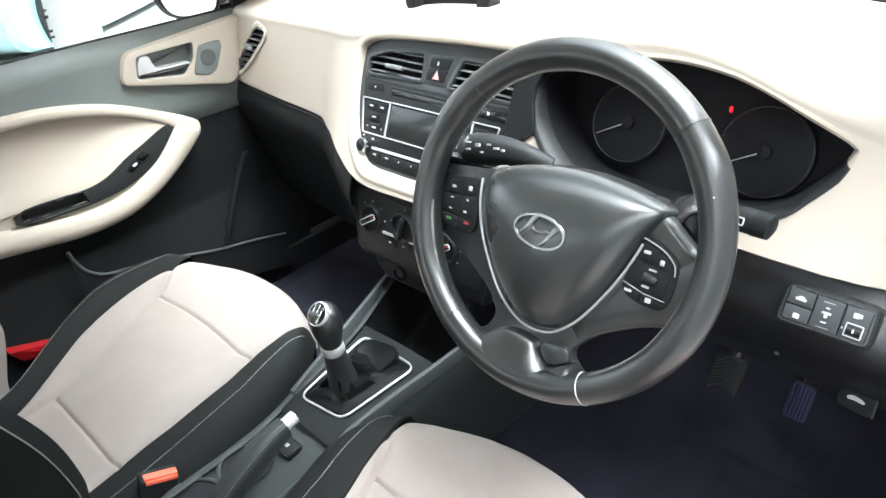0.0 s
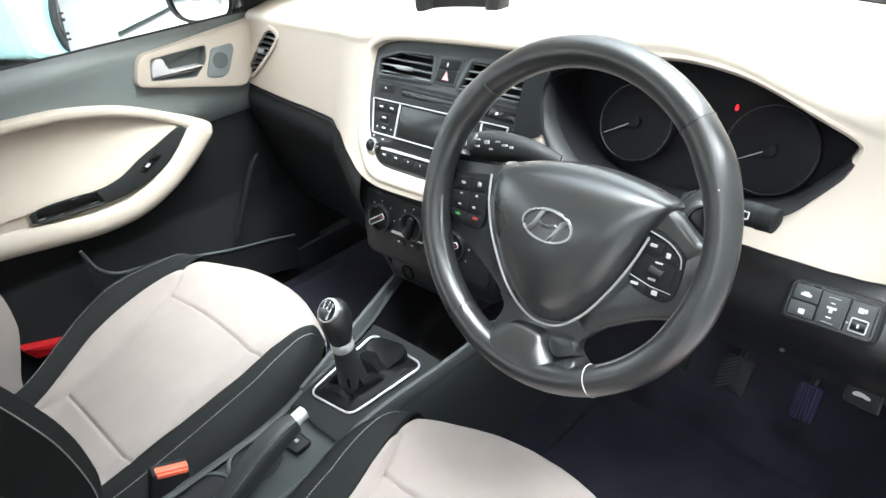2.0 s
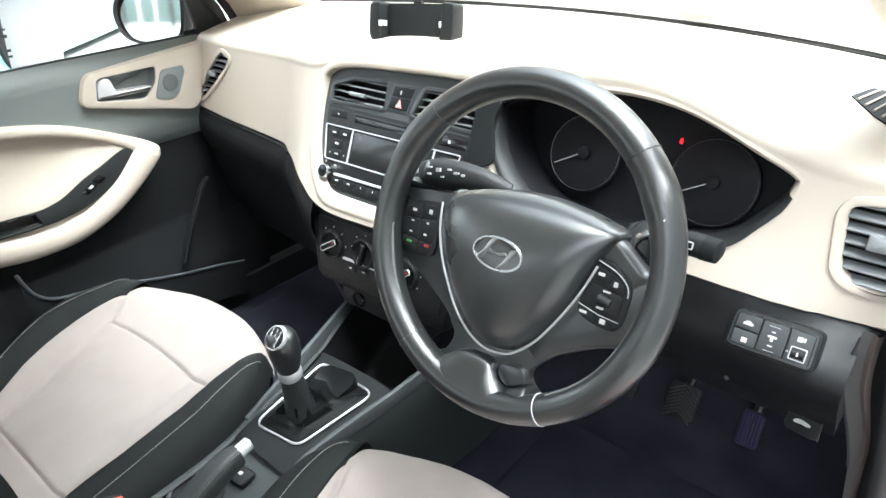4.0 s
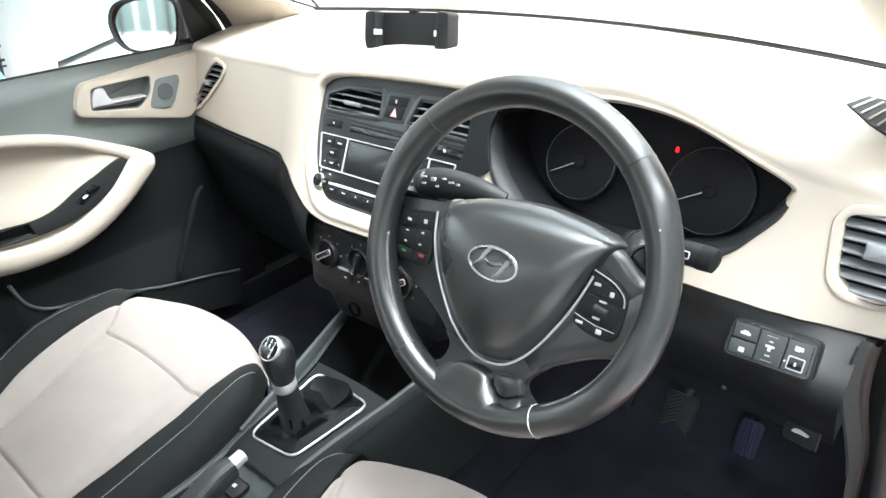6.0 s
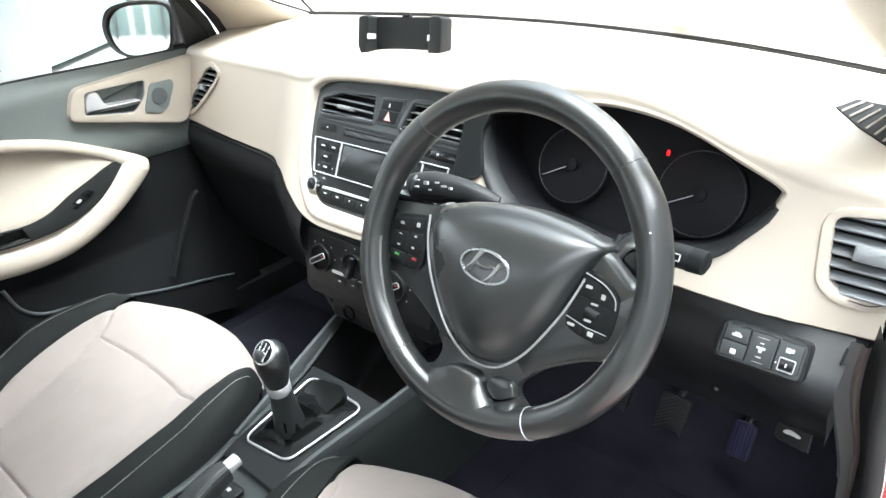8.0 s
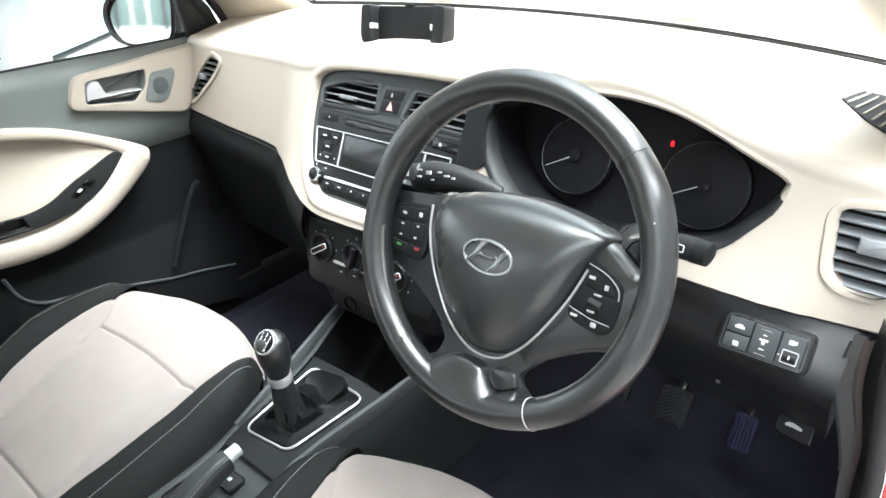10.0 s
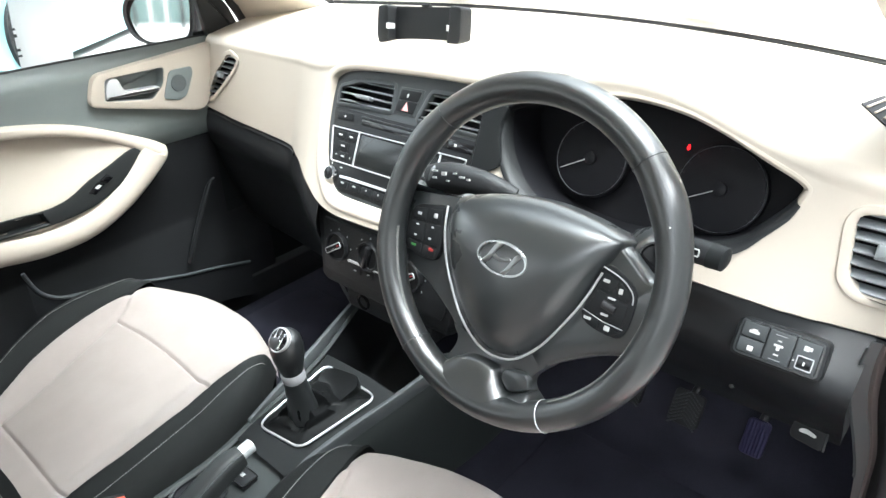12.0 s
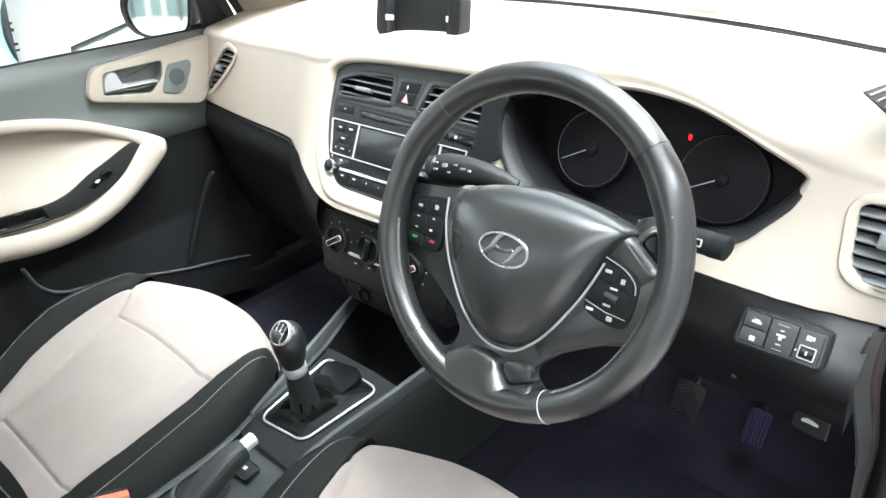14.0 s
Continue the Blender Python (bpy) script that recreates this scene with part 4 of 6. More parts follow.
dome(bm, IGN, ring2(0, 0, 0.0150), [(1.0, 0.0), (0.9, 0.002), (0.6, 0.0022), (0.1, 0.0022)])
part("ignition_barrel", bm, PIANO, column, "dark key barrel")


def stalk(name, pts, radii, label, group):
    s = thing(name, pts[0], label, "stalk", group)
    bm = B()
    P = spline(pts, 6, closed=False)
    k = len(radii) - 1
    tube(bm, P, lambda t: ip(t * k, list(range(k + 1)), radii), 14, flat=0.72)
    part("lever", bm, BLACK, s)
    return s


ind = stalk("indicator_stalk", [(0.300, 0.090, 0.985), (0.262, 0.078, 0.995), (0.215, 0.068, 0.995), (0.178, 0.060, 0.985)], [0.010, 0.0165, 0.0205, 0.0175], "black light and indicator stalk with white symbols", "column stalks")
IS = Plane((0.226, 0.0508, 1.0055), (0.97, 0.16, 0.12), (-0.05, 0.40, 0.9))
bm = B()
rim(bm, Plane((0.197, 0.064, 0.992), (0, 0.35, 0.93), (0.2, -0.90, 0.35)), ring2(0, 0, 0.0155, 0.0135, 18), [(-0.001, -0.003), (0.0012, -0.002), (0.0012, 0.002), (-0.001, 0.003)])
part("dial_ring", bm, SATIN, ind)
for a, b, w, h in ((-0.036, 0.001, 0.0035, 0.0035), (-0.016, 0.006, 0.0030, 0.0010), (-0.016, -0.002, 0.0026, 0.0012), (-0.003, 0.003, 0.0030, 0.0022), (0.003, -0.005, 0.0018, 0.0010), (0.012, 0.004, 0.0024, 0.0010), (0.022, 0.000, 0.0034, 0.0012), (0.031, -0.002, 0.0020, 0.0014)):
    bm = B()
    plate(bm, IS, rect(a - w, b - h, a + w, b + h, 0.0006, 2), -0.002, 0.0008, 0.0002)
    part("symbol", bm, WHITE, ind)
wip = stalk("wiper_stalk", [(0.445, 0.110, 0.972), (0.485, 0.100, 0.980), (0.518, 0.093, 0.985), (0.540, 0.088, 0.987)], [0.008, 0.011, 0.0130, 0.0122], "black wiper stalk with a white symbol", "column stalks")
WS = Plane((0.520, 0.0815, 0.9885), (0.95, -0.25, 0.1), (0, 0.35, 0.93))
bm = B()
rim(bm, WS, rect(-0.0034, -0.0034, 0.0034, 0.0034, 0.001, 2), [(-0.0007, 0), (-0.0005, 0.001), (0.0005, 0.001), (0.0007, 0)])
part("symbol", bm, WHITE, wip)
bm = B()
tube(bm, [(0.532, 0.0895, 0.9865), (0.540, 0.088, 0.987), (0.547, 0.0865, 0.9875), (0.549, 0.086, 0.9876)], lambda t: 0.0134 - 0.0015 * t if t < 0.9 else 0.008, 14, flat=0.72)
part("end_cap", bm, BLACK_SOFT, wip, "grey end ring")

# ---- steering wheel ----
wheel = thing("steering_wheel", WHEEL.at(0, 0, 0), "black leather-rimmed steering wheel with satin spokes", "steering wheel")
RM, RR = 0.1705, 0.0165
def rim_radius(w):
    dg = abs(math.degrees(math.atan2(math.sin(w), math.cos(w))))
    return RR * (1 + 0.08 * math.exp(-((dg - 58) / 8)**2) - 0.05 * math.exp(-((dg - 84) / 14)**2) + 0.05 * math.exp(-((dg - 110) / 10)**2))


bm = B()
loops = []
for i in range(140):
    w = 2 * math.pi * i / 140
    r = rim_radius(w)
    ca, sa = math.sin(w), math.cos(w)
    loops.append([WHEEL.at(ca * (RM + r * math.cos(q)), sa * (RM + r * math.cos(q)), 1.12 * r * math.sin(q)) for q in (2*math.pi*j/20 for j in range(20))])
rings(bm, loops + loops[:1])
bmesh.ops.remove_doubles(bm, verts=bm.verts, dist=1e-6)
rimob = part("rim", bm, LEATHER, wheel, "black leather rim")
for dgr in (-44, 44, -145, 151):
    w = radians(dgr)
    bm = B()
    r = rim_radius(w) + 0.0003
    tube(bm, [WHEEL.at(math.sin(w) * (RM + r * math.cos(q)), math.cos(w) * (RM + r * math.cos(q)), 1.12 * r * math.sin(q)) for q in (2*math.pi*j/24 for j in range(24))], 0.0006, 5, closed=True)
    part("rim_seam", bm, GREYPRINT if dgr == 151 else SATIN, rimob)
# cross stitching along the inner edge of the rim
for lo_ in (-146, 96):
    bm = B()
    for i in range(75):
        dg = lo_ + 50 * i / 74
        w0, w1 = radians(dg), radians(dg + 0.45)
        r = rim_radius(w0) + 0.0002
        q = radians(152)
        tube(bm, [WHEEL.at(math.sin(w) * (RM + r * math.cos(qq)), math.cos(w) * (RM + r * math.cos(qq)), 1.12 * r * math.sin(qq)) for w, qq in ((w0, q), (w1, q + 0.16))], 0.0005, 4)
    tagged(part("rim_stitching", bm, THREAD, rimob, "fine thread"), kind="stuff")
bm = B()
dome(bm, Plane(WHEEL.at(0.1587, 0.0725, RR * 1.09), WHEEL.u, WHEEL.v), ring2(0, 0, 0.0011, n=8), [(1, 0), (0.7, 0.0006), (0.2, 0.0008)])
part("fleck", bm, WHITE, rimob)

PAD = spline([(-0.099, 0.018), (-0.094, 0.032), (-0.082, 0.041), (-0.035, 0.0548), (0.019, 0.060), (0.068, 0.056), (0.098, 0.049), (0.110, 0.043), (0.107, 0.032), (0.097, 0.010), (0.088, -0.018), (0.075, -0.046),
              (0.053, -0.083), (0.030, -0.106), (0.010, -0.1135), (-0.009, -0.113), (-0.03, -0.104), (-0.0515, -0.086), (-0.072, -0.058), (-0.086, -0.034), (-0.096, -0.004)], 5)
bm = B()
Q_, loops = np.array([p[:2] for p in PAD]), []
m_ = Q_.mean(0)
for s_, smooth_ in ((1.0, 0), (1.0, 0), (0.99, 0), (0.975, 7), (0.95, 16), (0.92, 24), (0.88, 28), (0.83, 30), (0.77, 30), (0.70, 30), (0.6, 30), (0.48, 30), (0.34, 40), (0.2, 40), (0.08, 40)):
    for _ in range(smooth_):
        Q_ = 0.25 * np.roll(Q_, 1, 0) + 0.5 * Q_ + 0.25 * np.roll(Q_, -1, 0)
    c = -0.045 if not loops else 0.0200 - 0.013 * s_**2 - 0.0225 * s_**9
    loops.append([WHEEL.at(*(m_ + (p - m_) * s_), c) for p in Q_])
rings(bm, loops, cap1=True)
pad = part("airbag_cover", bm, SATIN, wheel, "satin charcoal airbag cover")
bm = B()
LOW = spline([(-0.101, 0.024), (-0.098, -0.004), (-0.088, -0.034), (-0.074, -0.059), (-0.053, -0.088), (-0.031, -0.1065), (-0.010, -0.1158), (0.011, -0.1162), (0.032, -0.108), (0.055, -0.084), (0.077, -0.046), (0.090, -0.017), (0.099, 0.010)], 5, closed=False)
tube(bm, [WHEEL.at(p[0], p[1], -0.008) for p in LOW], 0.0014, 6)
part("trim_line", bm, SILVER, wheel, "satin silver trim line")
for sx in (-1, 1):
    bm = B()
    brow = [(0.088, 0.040), (0.106, 0.041), (0.116, 0.036), (0.130, 0.0255), (0.144, 0.016), (0.152, 0.018), (0.166, 0.032)] if sx > 0 else [(0.088, 0.044), (0.104, 0.034), (0.124, 0.029), (0.144, 0.027), (0.157, 0.031), (0.167, 0.042)]
    SP = fillet([(sx * a, b) for a, b in brow] + [ (sx * 0.168, -0.034), (sx * 0.152, -0.056), (sx * 0.135, -0.065), (sx * 0.114, -0.073),
                 (sx * 0.092, -0.086), (sx * 0.069, -0.101), (sx * 0.056, -0.116), (sx * 0.036, -0.100), (sx * 0.060, -0.060)], 0.008, 4)
    rings(bm, [[WHEEL.at(p[0], p[1], c + 0.008 * min(max((abs(p[0]) - (0.144 if sx > 0 else 0.158)) / 0.02, 0), 1)**1.5) for p in grow(SP, o)] for o, c in ((0.0, -0.036), (0.0, -0.024), (-0.0012, -0.0195), (-0.0034, -0.0163), (-0.0060, -0.0148))], cap1=True)
    part("side_spoke", bm, SATIN, wheel, "charcoal side spoke")
# lower spoke, and the wide cover that flows out of the rim over it
bm = B()
SP = spline([(-0.060, -0.080), (0.0, -0.09), (0.060, -0.080), (0.064, -0.104), (0.051, -0.123), (0.0525, -0.136), (0.068, -0.148), (0.072, -0.158), (0.0, -0.172), (-0.078, -0.158), (-0.062, -0.142), (-0.054, -0.120), (-0.064, -0.104)], 4)
plate(bm, WHEEL, SP, -0.030, -0.0152, 0.004)
part("lower_spoke", bm, SATIN, wheel, "charcoal lower spoke")
bm = B()
WAVE = spline([(-0.066, -0.150), (-0.0538, -0.1456), (-0.0469, -0.1394), (-0.0375, -0.1328), (-0.029, -0.1283), (-0.0201, -0.1263), (-0.0043, -0.1257), (0.0093, -0.1284), (0.0163, -0.1355), (0.0235, -0.1435), (0.0309, -0.148),
               (0.0391, -0.1459), (0.0555, -0.1365), (0.0625, -0.1405), (0.074, -0.1425)], 5, closed=False)
loops = []
for t, c in ((0.0, -0.022), (0.0, -0.006), (0.03, -0.0025), (0.08, 0.0), (0.2, 0.0035), (0.4, 0.0085), (0.6, 0.0128), (0.8, 0.0160), (1.0, 0.0180)):
    lp = []
    for i, p in enumerate(WAVE):
        w = radians(204 - (204 - 151) * i / (len(WAVE) - 1))
        a, b = math.sin(w) * (RM - 0.001), math.cos(w) * (RM - 0.001)
        lp.append(WHEEL.at(p[0] + (a - p[0]) * t, p[1] + (b - p[1]) * t, c))
    loops.append(lp)
rings(bm, loops, closed=False)
part("spoke_cover", bm, LEATHER, wheel, "black lower spoke cover")
bm = B()
SP = fillet([(0.0175, -0.1345), (0.022, -0.124), (0.042, -0.1205), (0.0505, -0.1235), (0.0545, -0.1355), (0.0395, -0.1445), (0.031, -0.1470), (0.024, -0.1425)], 0.004, 3)
plate(bm, WHEEL, SP, -0.016, -0.0065, 0.003)
part("spoke_facet", bm, SATIN, wheel)

# right-hand button pod
def pod(outline, name):
    bm = B()
    plate(bm, WHEEL, outline, -0.016, -0.009, 0.0015)
    return part(name, bm, BLACK, wheel, "black button pod")


podr = pod(spline([(0.099, 0.018), (0.122, 0.012), (0.136, 0.001), (0.139, -0.012), (0.136, -0.040), (0.122, -0.048), (0.090, -0.040), (0.092, -0.010)], 4), "button_pod")
for pts in ([(0.100, 0.013), (0.117, 0.008), (0.115, -0.005), (0.099, -0.004)], [(0.119, 0.007), (0.131, -0.001), (0.133, -0.010), (0.117, -0.006)],
            [(0.090, -0.032), (0.108, -0.036), (0.108, -0.045), (0.090, -0.040)], [(0.110, -0.036), (0.132, -0.040), (0.122, -0.047), (0.110, -0.046)],
            [(0.099, -0.007), (0.132, -0.012), (0.132, -0.035), (0.091, -0.029)]):
    bm = B()
    plate(bm, WHEEL, fillet(pts, 0.002, 2), -0.010, -0.0078, 0.0006)
    part("button", bm, BLACK, podr)
bm = B()
tube(bm, [WHEEL.at(0.108, -0.0185, -0.0075), WHEEL.at(0.122, -0.021, -0.0075)], 0.0042, 10)
part("roller", bm, RUBBER, podr, "ribbed roller")
for a, b, w, h in ((0.1055, 0.004, 0.0035, 0.0016), (0.122, -0.0015, 0.0022, 0.0026), (0.115, -0.011, 0.004, 0.001), (0.112, -0.0285, 0.004, 0.0012), (0.096, -0.0375, 0.004, 0.0014), (0.118, -0.0405, 0.0030, 0.0024)):
    bm = B()
    plate(bm, WHEEL, rect(a - w, b - h, a + w, b + h, 0.0008, 2), -0.008, -0.0073, 0.0002)
    part("symbol", bm, WHITE, podr)
bm = B()
tube(bm, [WHEEL.at(*p, -0.0075) for p in spline([(0.099, 0.0165), (0.120, 0.0105), (0.1335, 0.0005), (0.1365, -0.010)], 5, closed=False)], 0.0007, 5)
tube(bm, [WHEEL.at(*p, -0.0078) for p in ((0.0895, -0.0305), (0.112, -0.0355), (0.1335, -0.0365))], 0.0005, 5)
part("pod_edge", bm, SILVER, podr)
podl = pod(spline([(-0.148, 0.012), (-0.125, 0.019), (-0.104, 0.020), (-0.102, 0.0), (-0.100, -0.030), (-0.108, -0.044), (-0.135, -0.044), (-0.152, -0.036), (-0.157, -0.015)], 4), "button_pod")
for pts in ([(-0.148, 0.010), (-0.128, 0.014), (-0.128, -0.001), (-0.150, -0.003)], [(-0.126, 0.014), (-0.107, 0.017), (-0.106, 0.002), (-0.126, -0.001)],
            [(-0.151, -0.006), (-0.128, -0.004), (-0.127, -0.026), (-0.152, -0.024)], [(-0.125, -0.004), (-0.105, -0.001), (-0.104, -0.026), (-0.124, -0.026)],
            [(-0.150, -0.028), (-0.127, -0.029), (-0.127, -0.041), (-0.148, -0.038)], [(-0.124, -0.029), (-0.104, -0.029), (-0.106, -0.041), (-0.124, -0.041)]):
    bm = B()
    plate(bm, WHEEL, fillet(pts, 0.002, 2), -0.010, -0.0080, 0.0006)
    part("button", bm, BLACK, podl)
GREEN = mat("green_print", (0.06, 0.26, 0.06), 0.5)
REDP = mat("red_print", (0.36, 0.03, 0.03), 0.5)
for a, b, w, h, m_ in ((-0.139, 0.005, 0.0030, 0.0016, GREYPRINT), (-0.115, 0.008, 0.0026, 0.0026, GREYPRINT), (-0.139, -0.008, 0.0022, 0.0008, GREYPRINT), (-0.116, -0.006, 0.0018, 0.0012, GREYPRINT),
                       (-0.139, -0.021, 0.0022, 0.0009, GREYPRINT), (-0.117, -0.020, 0.0022, 0.0012, GREYPRINT), (-0.139, -0.033, 0.0036, 0.0014, GREEN), (-0.112, -0.032, 0.0036, 0.0016, REDP)):
    bm = B()
    plate(bm, WHEEL, rect(a - w, b - h, a + w, b + h, 0.0008, 2), -0.0082, -0.0075, 0.0002)
    part("symbol", bm, m_, podl)
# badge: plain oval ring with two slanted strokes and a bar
BADGE = Plane(WHEEL.at(0.001, -0.0055, 0.0182), WHEEL.u, WHEEL.v)
bm = B()
rim(bm, BADGE, ring2(0, 0, 0.0300, 0.0170, 48), [(-0.0020, 0), (-0.0014, 0.0022), (0.0006, 0.0022), (0.0012, 0)])
# Satin chrome with a greyer, unevenly toned base.
BADGEMETAL = mat("satin_badge_chrome", (0.40, 0.41, 0.41), 0.28, 1.0, vary=0.15, blotch=60.0)
badge = part("badge", bm, BADGEMETAL, wheel, "oval chrome badge")
for pts in ([(-0.0235, -0.0085), (-0.0165, -0.0085), (-0.0115, 0.0), (-0.0075, 0.0075), (-0.0020, 0.0150), (-0.0085, 0.0145), (-0.0135, 0.0080), (-0.0175, 0.0)], [(0.0235, 0.0085), (0.0165, 0.0085), (0.0115, 0.0), (0.0075, -0.0075), (0.0020, -0.0150), (0.0085, -0.0145), (0.0135, -0.0080), (0.0175, 0.0)],
            [(-0.0115, -0.0005), (-0.004, -0.0030), (0.004, -0.0022), (0.0120, 0.0010), (0.0090, 0.0035), (0.002, 0.0012), (-0.005, 0.0008), (-0.0095, 0.0030)]):
    bm = B()
    plate(bm, BADGE, spline(pts, 4), -0.001, 0.0022, 0.0010)
    part("stroke", bm, BADGEMETAL, badge)
bm = B()
for a, b, w in ((-0.012, -0.049, 0.004), (-0.002, -0.051, 0.003), (0.006, -0.0515, 0.005), (0.0, -0.036, 0.0015)):
    plate(bm, WHEEL, rect(a - w, b - 0.0016, a + w, b + 0.0016, 0.0006, 2), 0.006, 0.0155 if b < -0.04 else 0.0175, 0.0002)
part("moulded_mark", bm, STACKGREY, pad)

# ---- centre fascia ----
fascia = thing("centre_fascia", STACK.at(0, 0, 0), "dark grey centre fascia around vents and radio", "fascia")
VENT_1 = fillet([st(-0.163, 0.990), st(-0.165, 1.014), st(-0.118, 1.029), st(-0.042, 1.033), st(-0.038, 0.9945)], 0.006, 3)
VENT_2 = fillet([st(0.018, 0.993), st(0.036, 1.034), st(0.10, 1.036), st(0.140, 1.028), st(0.146, 0.992)], 0.006, 3)
EDGE_ = [st(*p) for p in grow(STACK_OPEN, 0.003)]
bm = B()
us_, vs_ = np.arange(-0.190, 0.176, 0.002), np.arange(-0.050, 0.195, 0.002)
EDGE_P, VENT_1P, VENT_2P = plain(EDGE_), plain(VENT_1), plain(VENT_2)
def panel_keep(i, j):
    c = (us_[i] + 0.001, vs_[j] + 0.001)
    return inside(c, EDGE_P) and not inside(c, VENT_1P) and not inside(c, VENT_2P)
grid(bm, lambda a, b: STACK.at(a, b, -0.008), us_, vs_, panel_keep)
part("panel", bm, STACKGREY, fascia)
bm = B()
rim(bm, STACK, EDGE_, [(-0.006, -0.0085), (-0.006, -0.0075), (-0.003, -0.0055), (0.0, -0.0075), (0.0, -0.0085)])
part("panel_edge", bm, STACKGREY, fascia)


FILL = fillet([(0.146, 1.052), (0.166, 1.052), (0.186, 1.037), (0.180, 1.018), (0.183, 1.0), (0.196, 0.968), (0.192, 0.960), (0.168, 0.948), (0.146, 0.944)], 0.004, 3)
bm = B()
rings(bm, [[(p[0], d_front(p[0], p[1]) - h, p[1]) for p in grow(FILL, o)] for o, h in ((0.0, -0.006), (0.0, 0.0040), (-0.001, 0.0050), (-0.003, 0.0052))], cap1=True)
part("side_filler", bm, BLACK_SOFT, fascia, "grey filler beside the dials")


def air_vent(fr, outline, depth, n_slats, slat_mat, label, tilt=25, tab=None, group="dashboard vents", surround=None, lip=0.0):
    """A louvred vent set into a frame."""
    v = thing("air_vent", fr.at(*np.mean([np.asarray(p)[:2] for p in outline], 0), 0), label, "air vent", group)
    bm = B()
    rings(bm, [[fr.at(p[0], p[1], lip) for p in outline], [fr.at(p[0], p[1], -depth) for p in outline]], cap1=True)
    part("duct", bm, DIALFACE, v)
    if surround:
        bm = B()
        rim(bm, fr, outline, [(-0.002, -0.008), (-0.002, lip + 0.0008), (-0.0008, lip + 0.0022), (0.003, lip + 0.002), (0.0055, lip + 0.0003), (0.006, -0.006)])
        part("frame", bm, surround, v)
    P = np.array([np.asarray(p)[:2] for p in outline])
    lo, hi = P[:, 1].min(), P[:, 1].max()
    for i in range(n_slats):
        b = lo + (hi - lo) * (i + 0.6) / n_slats
        xs = []
        for k in range(len(P)):
            (x1, y1), (x2, y2) = P[k - 1], P[k]
            if (y1 > b) != (y2 > b):
                xs.append(x1 + (x2 - x1) * (b - y1) / (y2 - y1))
        if len(xs) < 2:
            continue
        a0, a1 = min(xs) + 0.0006, max(xs) - 0.0006
        h = (hi - lo) / n_slats
        dz, dc = math.sin(radians(tilt)) * h * 0.9, math.cos(radians(tilt)) * h * 0.9
        bm = B()
        sec = [(0.0, -0.002), (dz * 0.15, 0.0), (dz * 0.3, -0.0005), (dz + 0.0012, -dc - 0.004), (dz - 0.0006, -dc - 0.004), (-0.0010, -0.003)]
        rings(bm, [[fr.at(a, b + q[0] - dz * 0.5, q[1]) for q in sec] for a in (a0, (a0 + a1) / 2, a1)], cap0=True, cap1=True)
        part("slat", bm, slat_mat, v)
    if tab:
        a, b, w, hh = tab
        bm = B()
        plate(bm, fr, rect(a - w, b - hh, a + w, b + hh, 0.002, 3), -0.006, 0.0065, 0.002)
        part("tab", bm, slat_mat, v, "grey adjuster tab")
    return v


VS = Plane(STACK.at(0, 0, -0.0075), STACK.u, STACK.v)
air_vent(VS, VENT_1, 0.03, 4, VENTGREY, "dark grey slatted centre vent", 12, (st(-0.105, 1.004)[0], st(0, 1.006)[1], 0.016, 0.0035), surround=STACKGREY)
air_vent(VS, VENT_2, 0.03, 4, VENTGREY, "dark grey slatted centre vent", 12, surround=STACKGREY)


def pad_button(name, corners, parent, material=None, label="", h=0.0, r=0.0015):
    bm = B()
    plate(bm, STACK, fillet([st(*p) for p in corners], r, 2), -0.012, -0.0055 + h, 0.0008)
    return part(name, bm, material or BLACK, parent, label)


def bar(parent, x, z, w, h, material=WHITE, c=-0.0055, name="mark", fr=None):
    bm = B()
    a, b = st(x, z) if fr is None else (x, z)
    plate(bm, fr or STACK, rect(a - w, b - h, a + w, b + h, 0.0004, 1), c, c + 0.0006, 0.0002)
    return part(name, bm, material, parent)


hz = thing("hazard_switch", STACK.at(0, 0.14, 0), "black hazard switch with a white and red triangle", "switch")
pad_button("switch_base", [(-0.030, 1.033), (0.021, 1.035), (0.011, 0.994), (-0.034, 0.994)], hz, STACKGREY, h=-0.001)
pad_button("lock_button", [(-0.026, 1.030), (0.016, 1.031), (0.0125, 1.0165), (-0.028, 1.0155)], hz, BLACK)
pad_button("hazard_button", [(-0.0285, 1.0145), (0.012, 1.0155), (0.008, 0.998), (-0.030, 0.998)], hz, BLACK)
bar(hz, -0.010, 1.0225, 0.0014, 0.003)
bm = B()
TRI = [st(-0.0155, 1.001), st(-0.0035, 1.001), st(-0.0095, 1.0125)]
rim(bm, Plane(STACK.at(0, 0, -0.0052), STACK.u, STACK.v), TRI, [(-0.0012, 0), (-0.0008, 0.0006), (0.0008, 0.0006), (0.0012, 0)])
part("triangle", bm, mat("pale_red_print", (0.75, 0.35, 0.32), 0.5), hz, "red and white triangle")
bm = B()
plate(bm, Plane(STACK.at(0, 0, -0.0053), STACK.u, STACK.v), [tuple(p) for p in grow(TRI, -0.002)], 0, 0.0005, 0.0001)
part("triangle_fill", bm, WHITE, hz)

radio = thing("car_radio", STACK.at(0, 0, 0), "built-in car radio with silver frame and blank display", "car radio")
bm = B()
plate(bm, STACK, fillet([st(-0.168, 0.984), st(0.158, 0.984), st(0.148, 0.890), st(0.118, 0.859), st(-0.118, 0.859), st(-0.150, 0.885)], 0.008, 3), -0.012, -0.0068, 0.001)
part("face", bm, BLACK, radio)
bm = B()
plate(bm, STACK, rect(*st(-0.098, 0.9655), *st(0.098, 0.9745), 0.001), -0.0075, -0.0066, 0.0002)
part("disc_slot", bm, PIANO, radio, "dark disc slot")
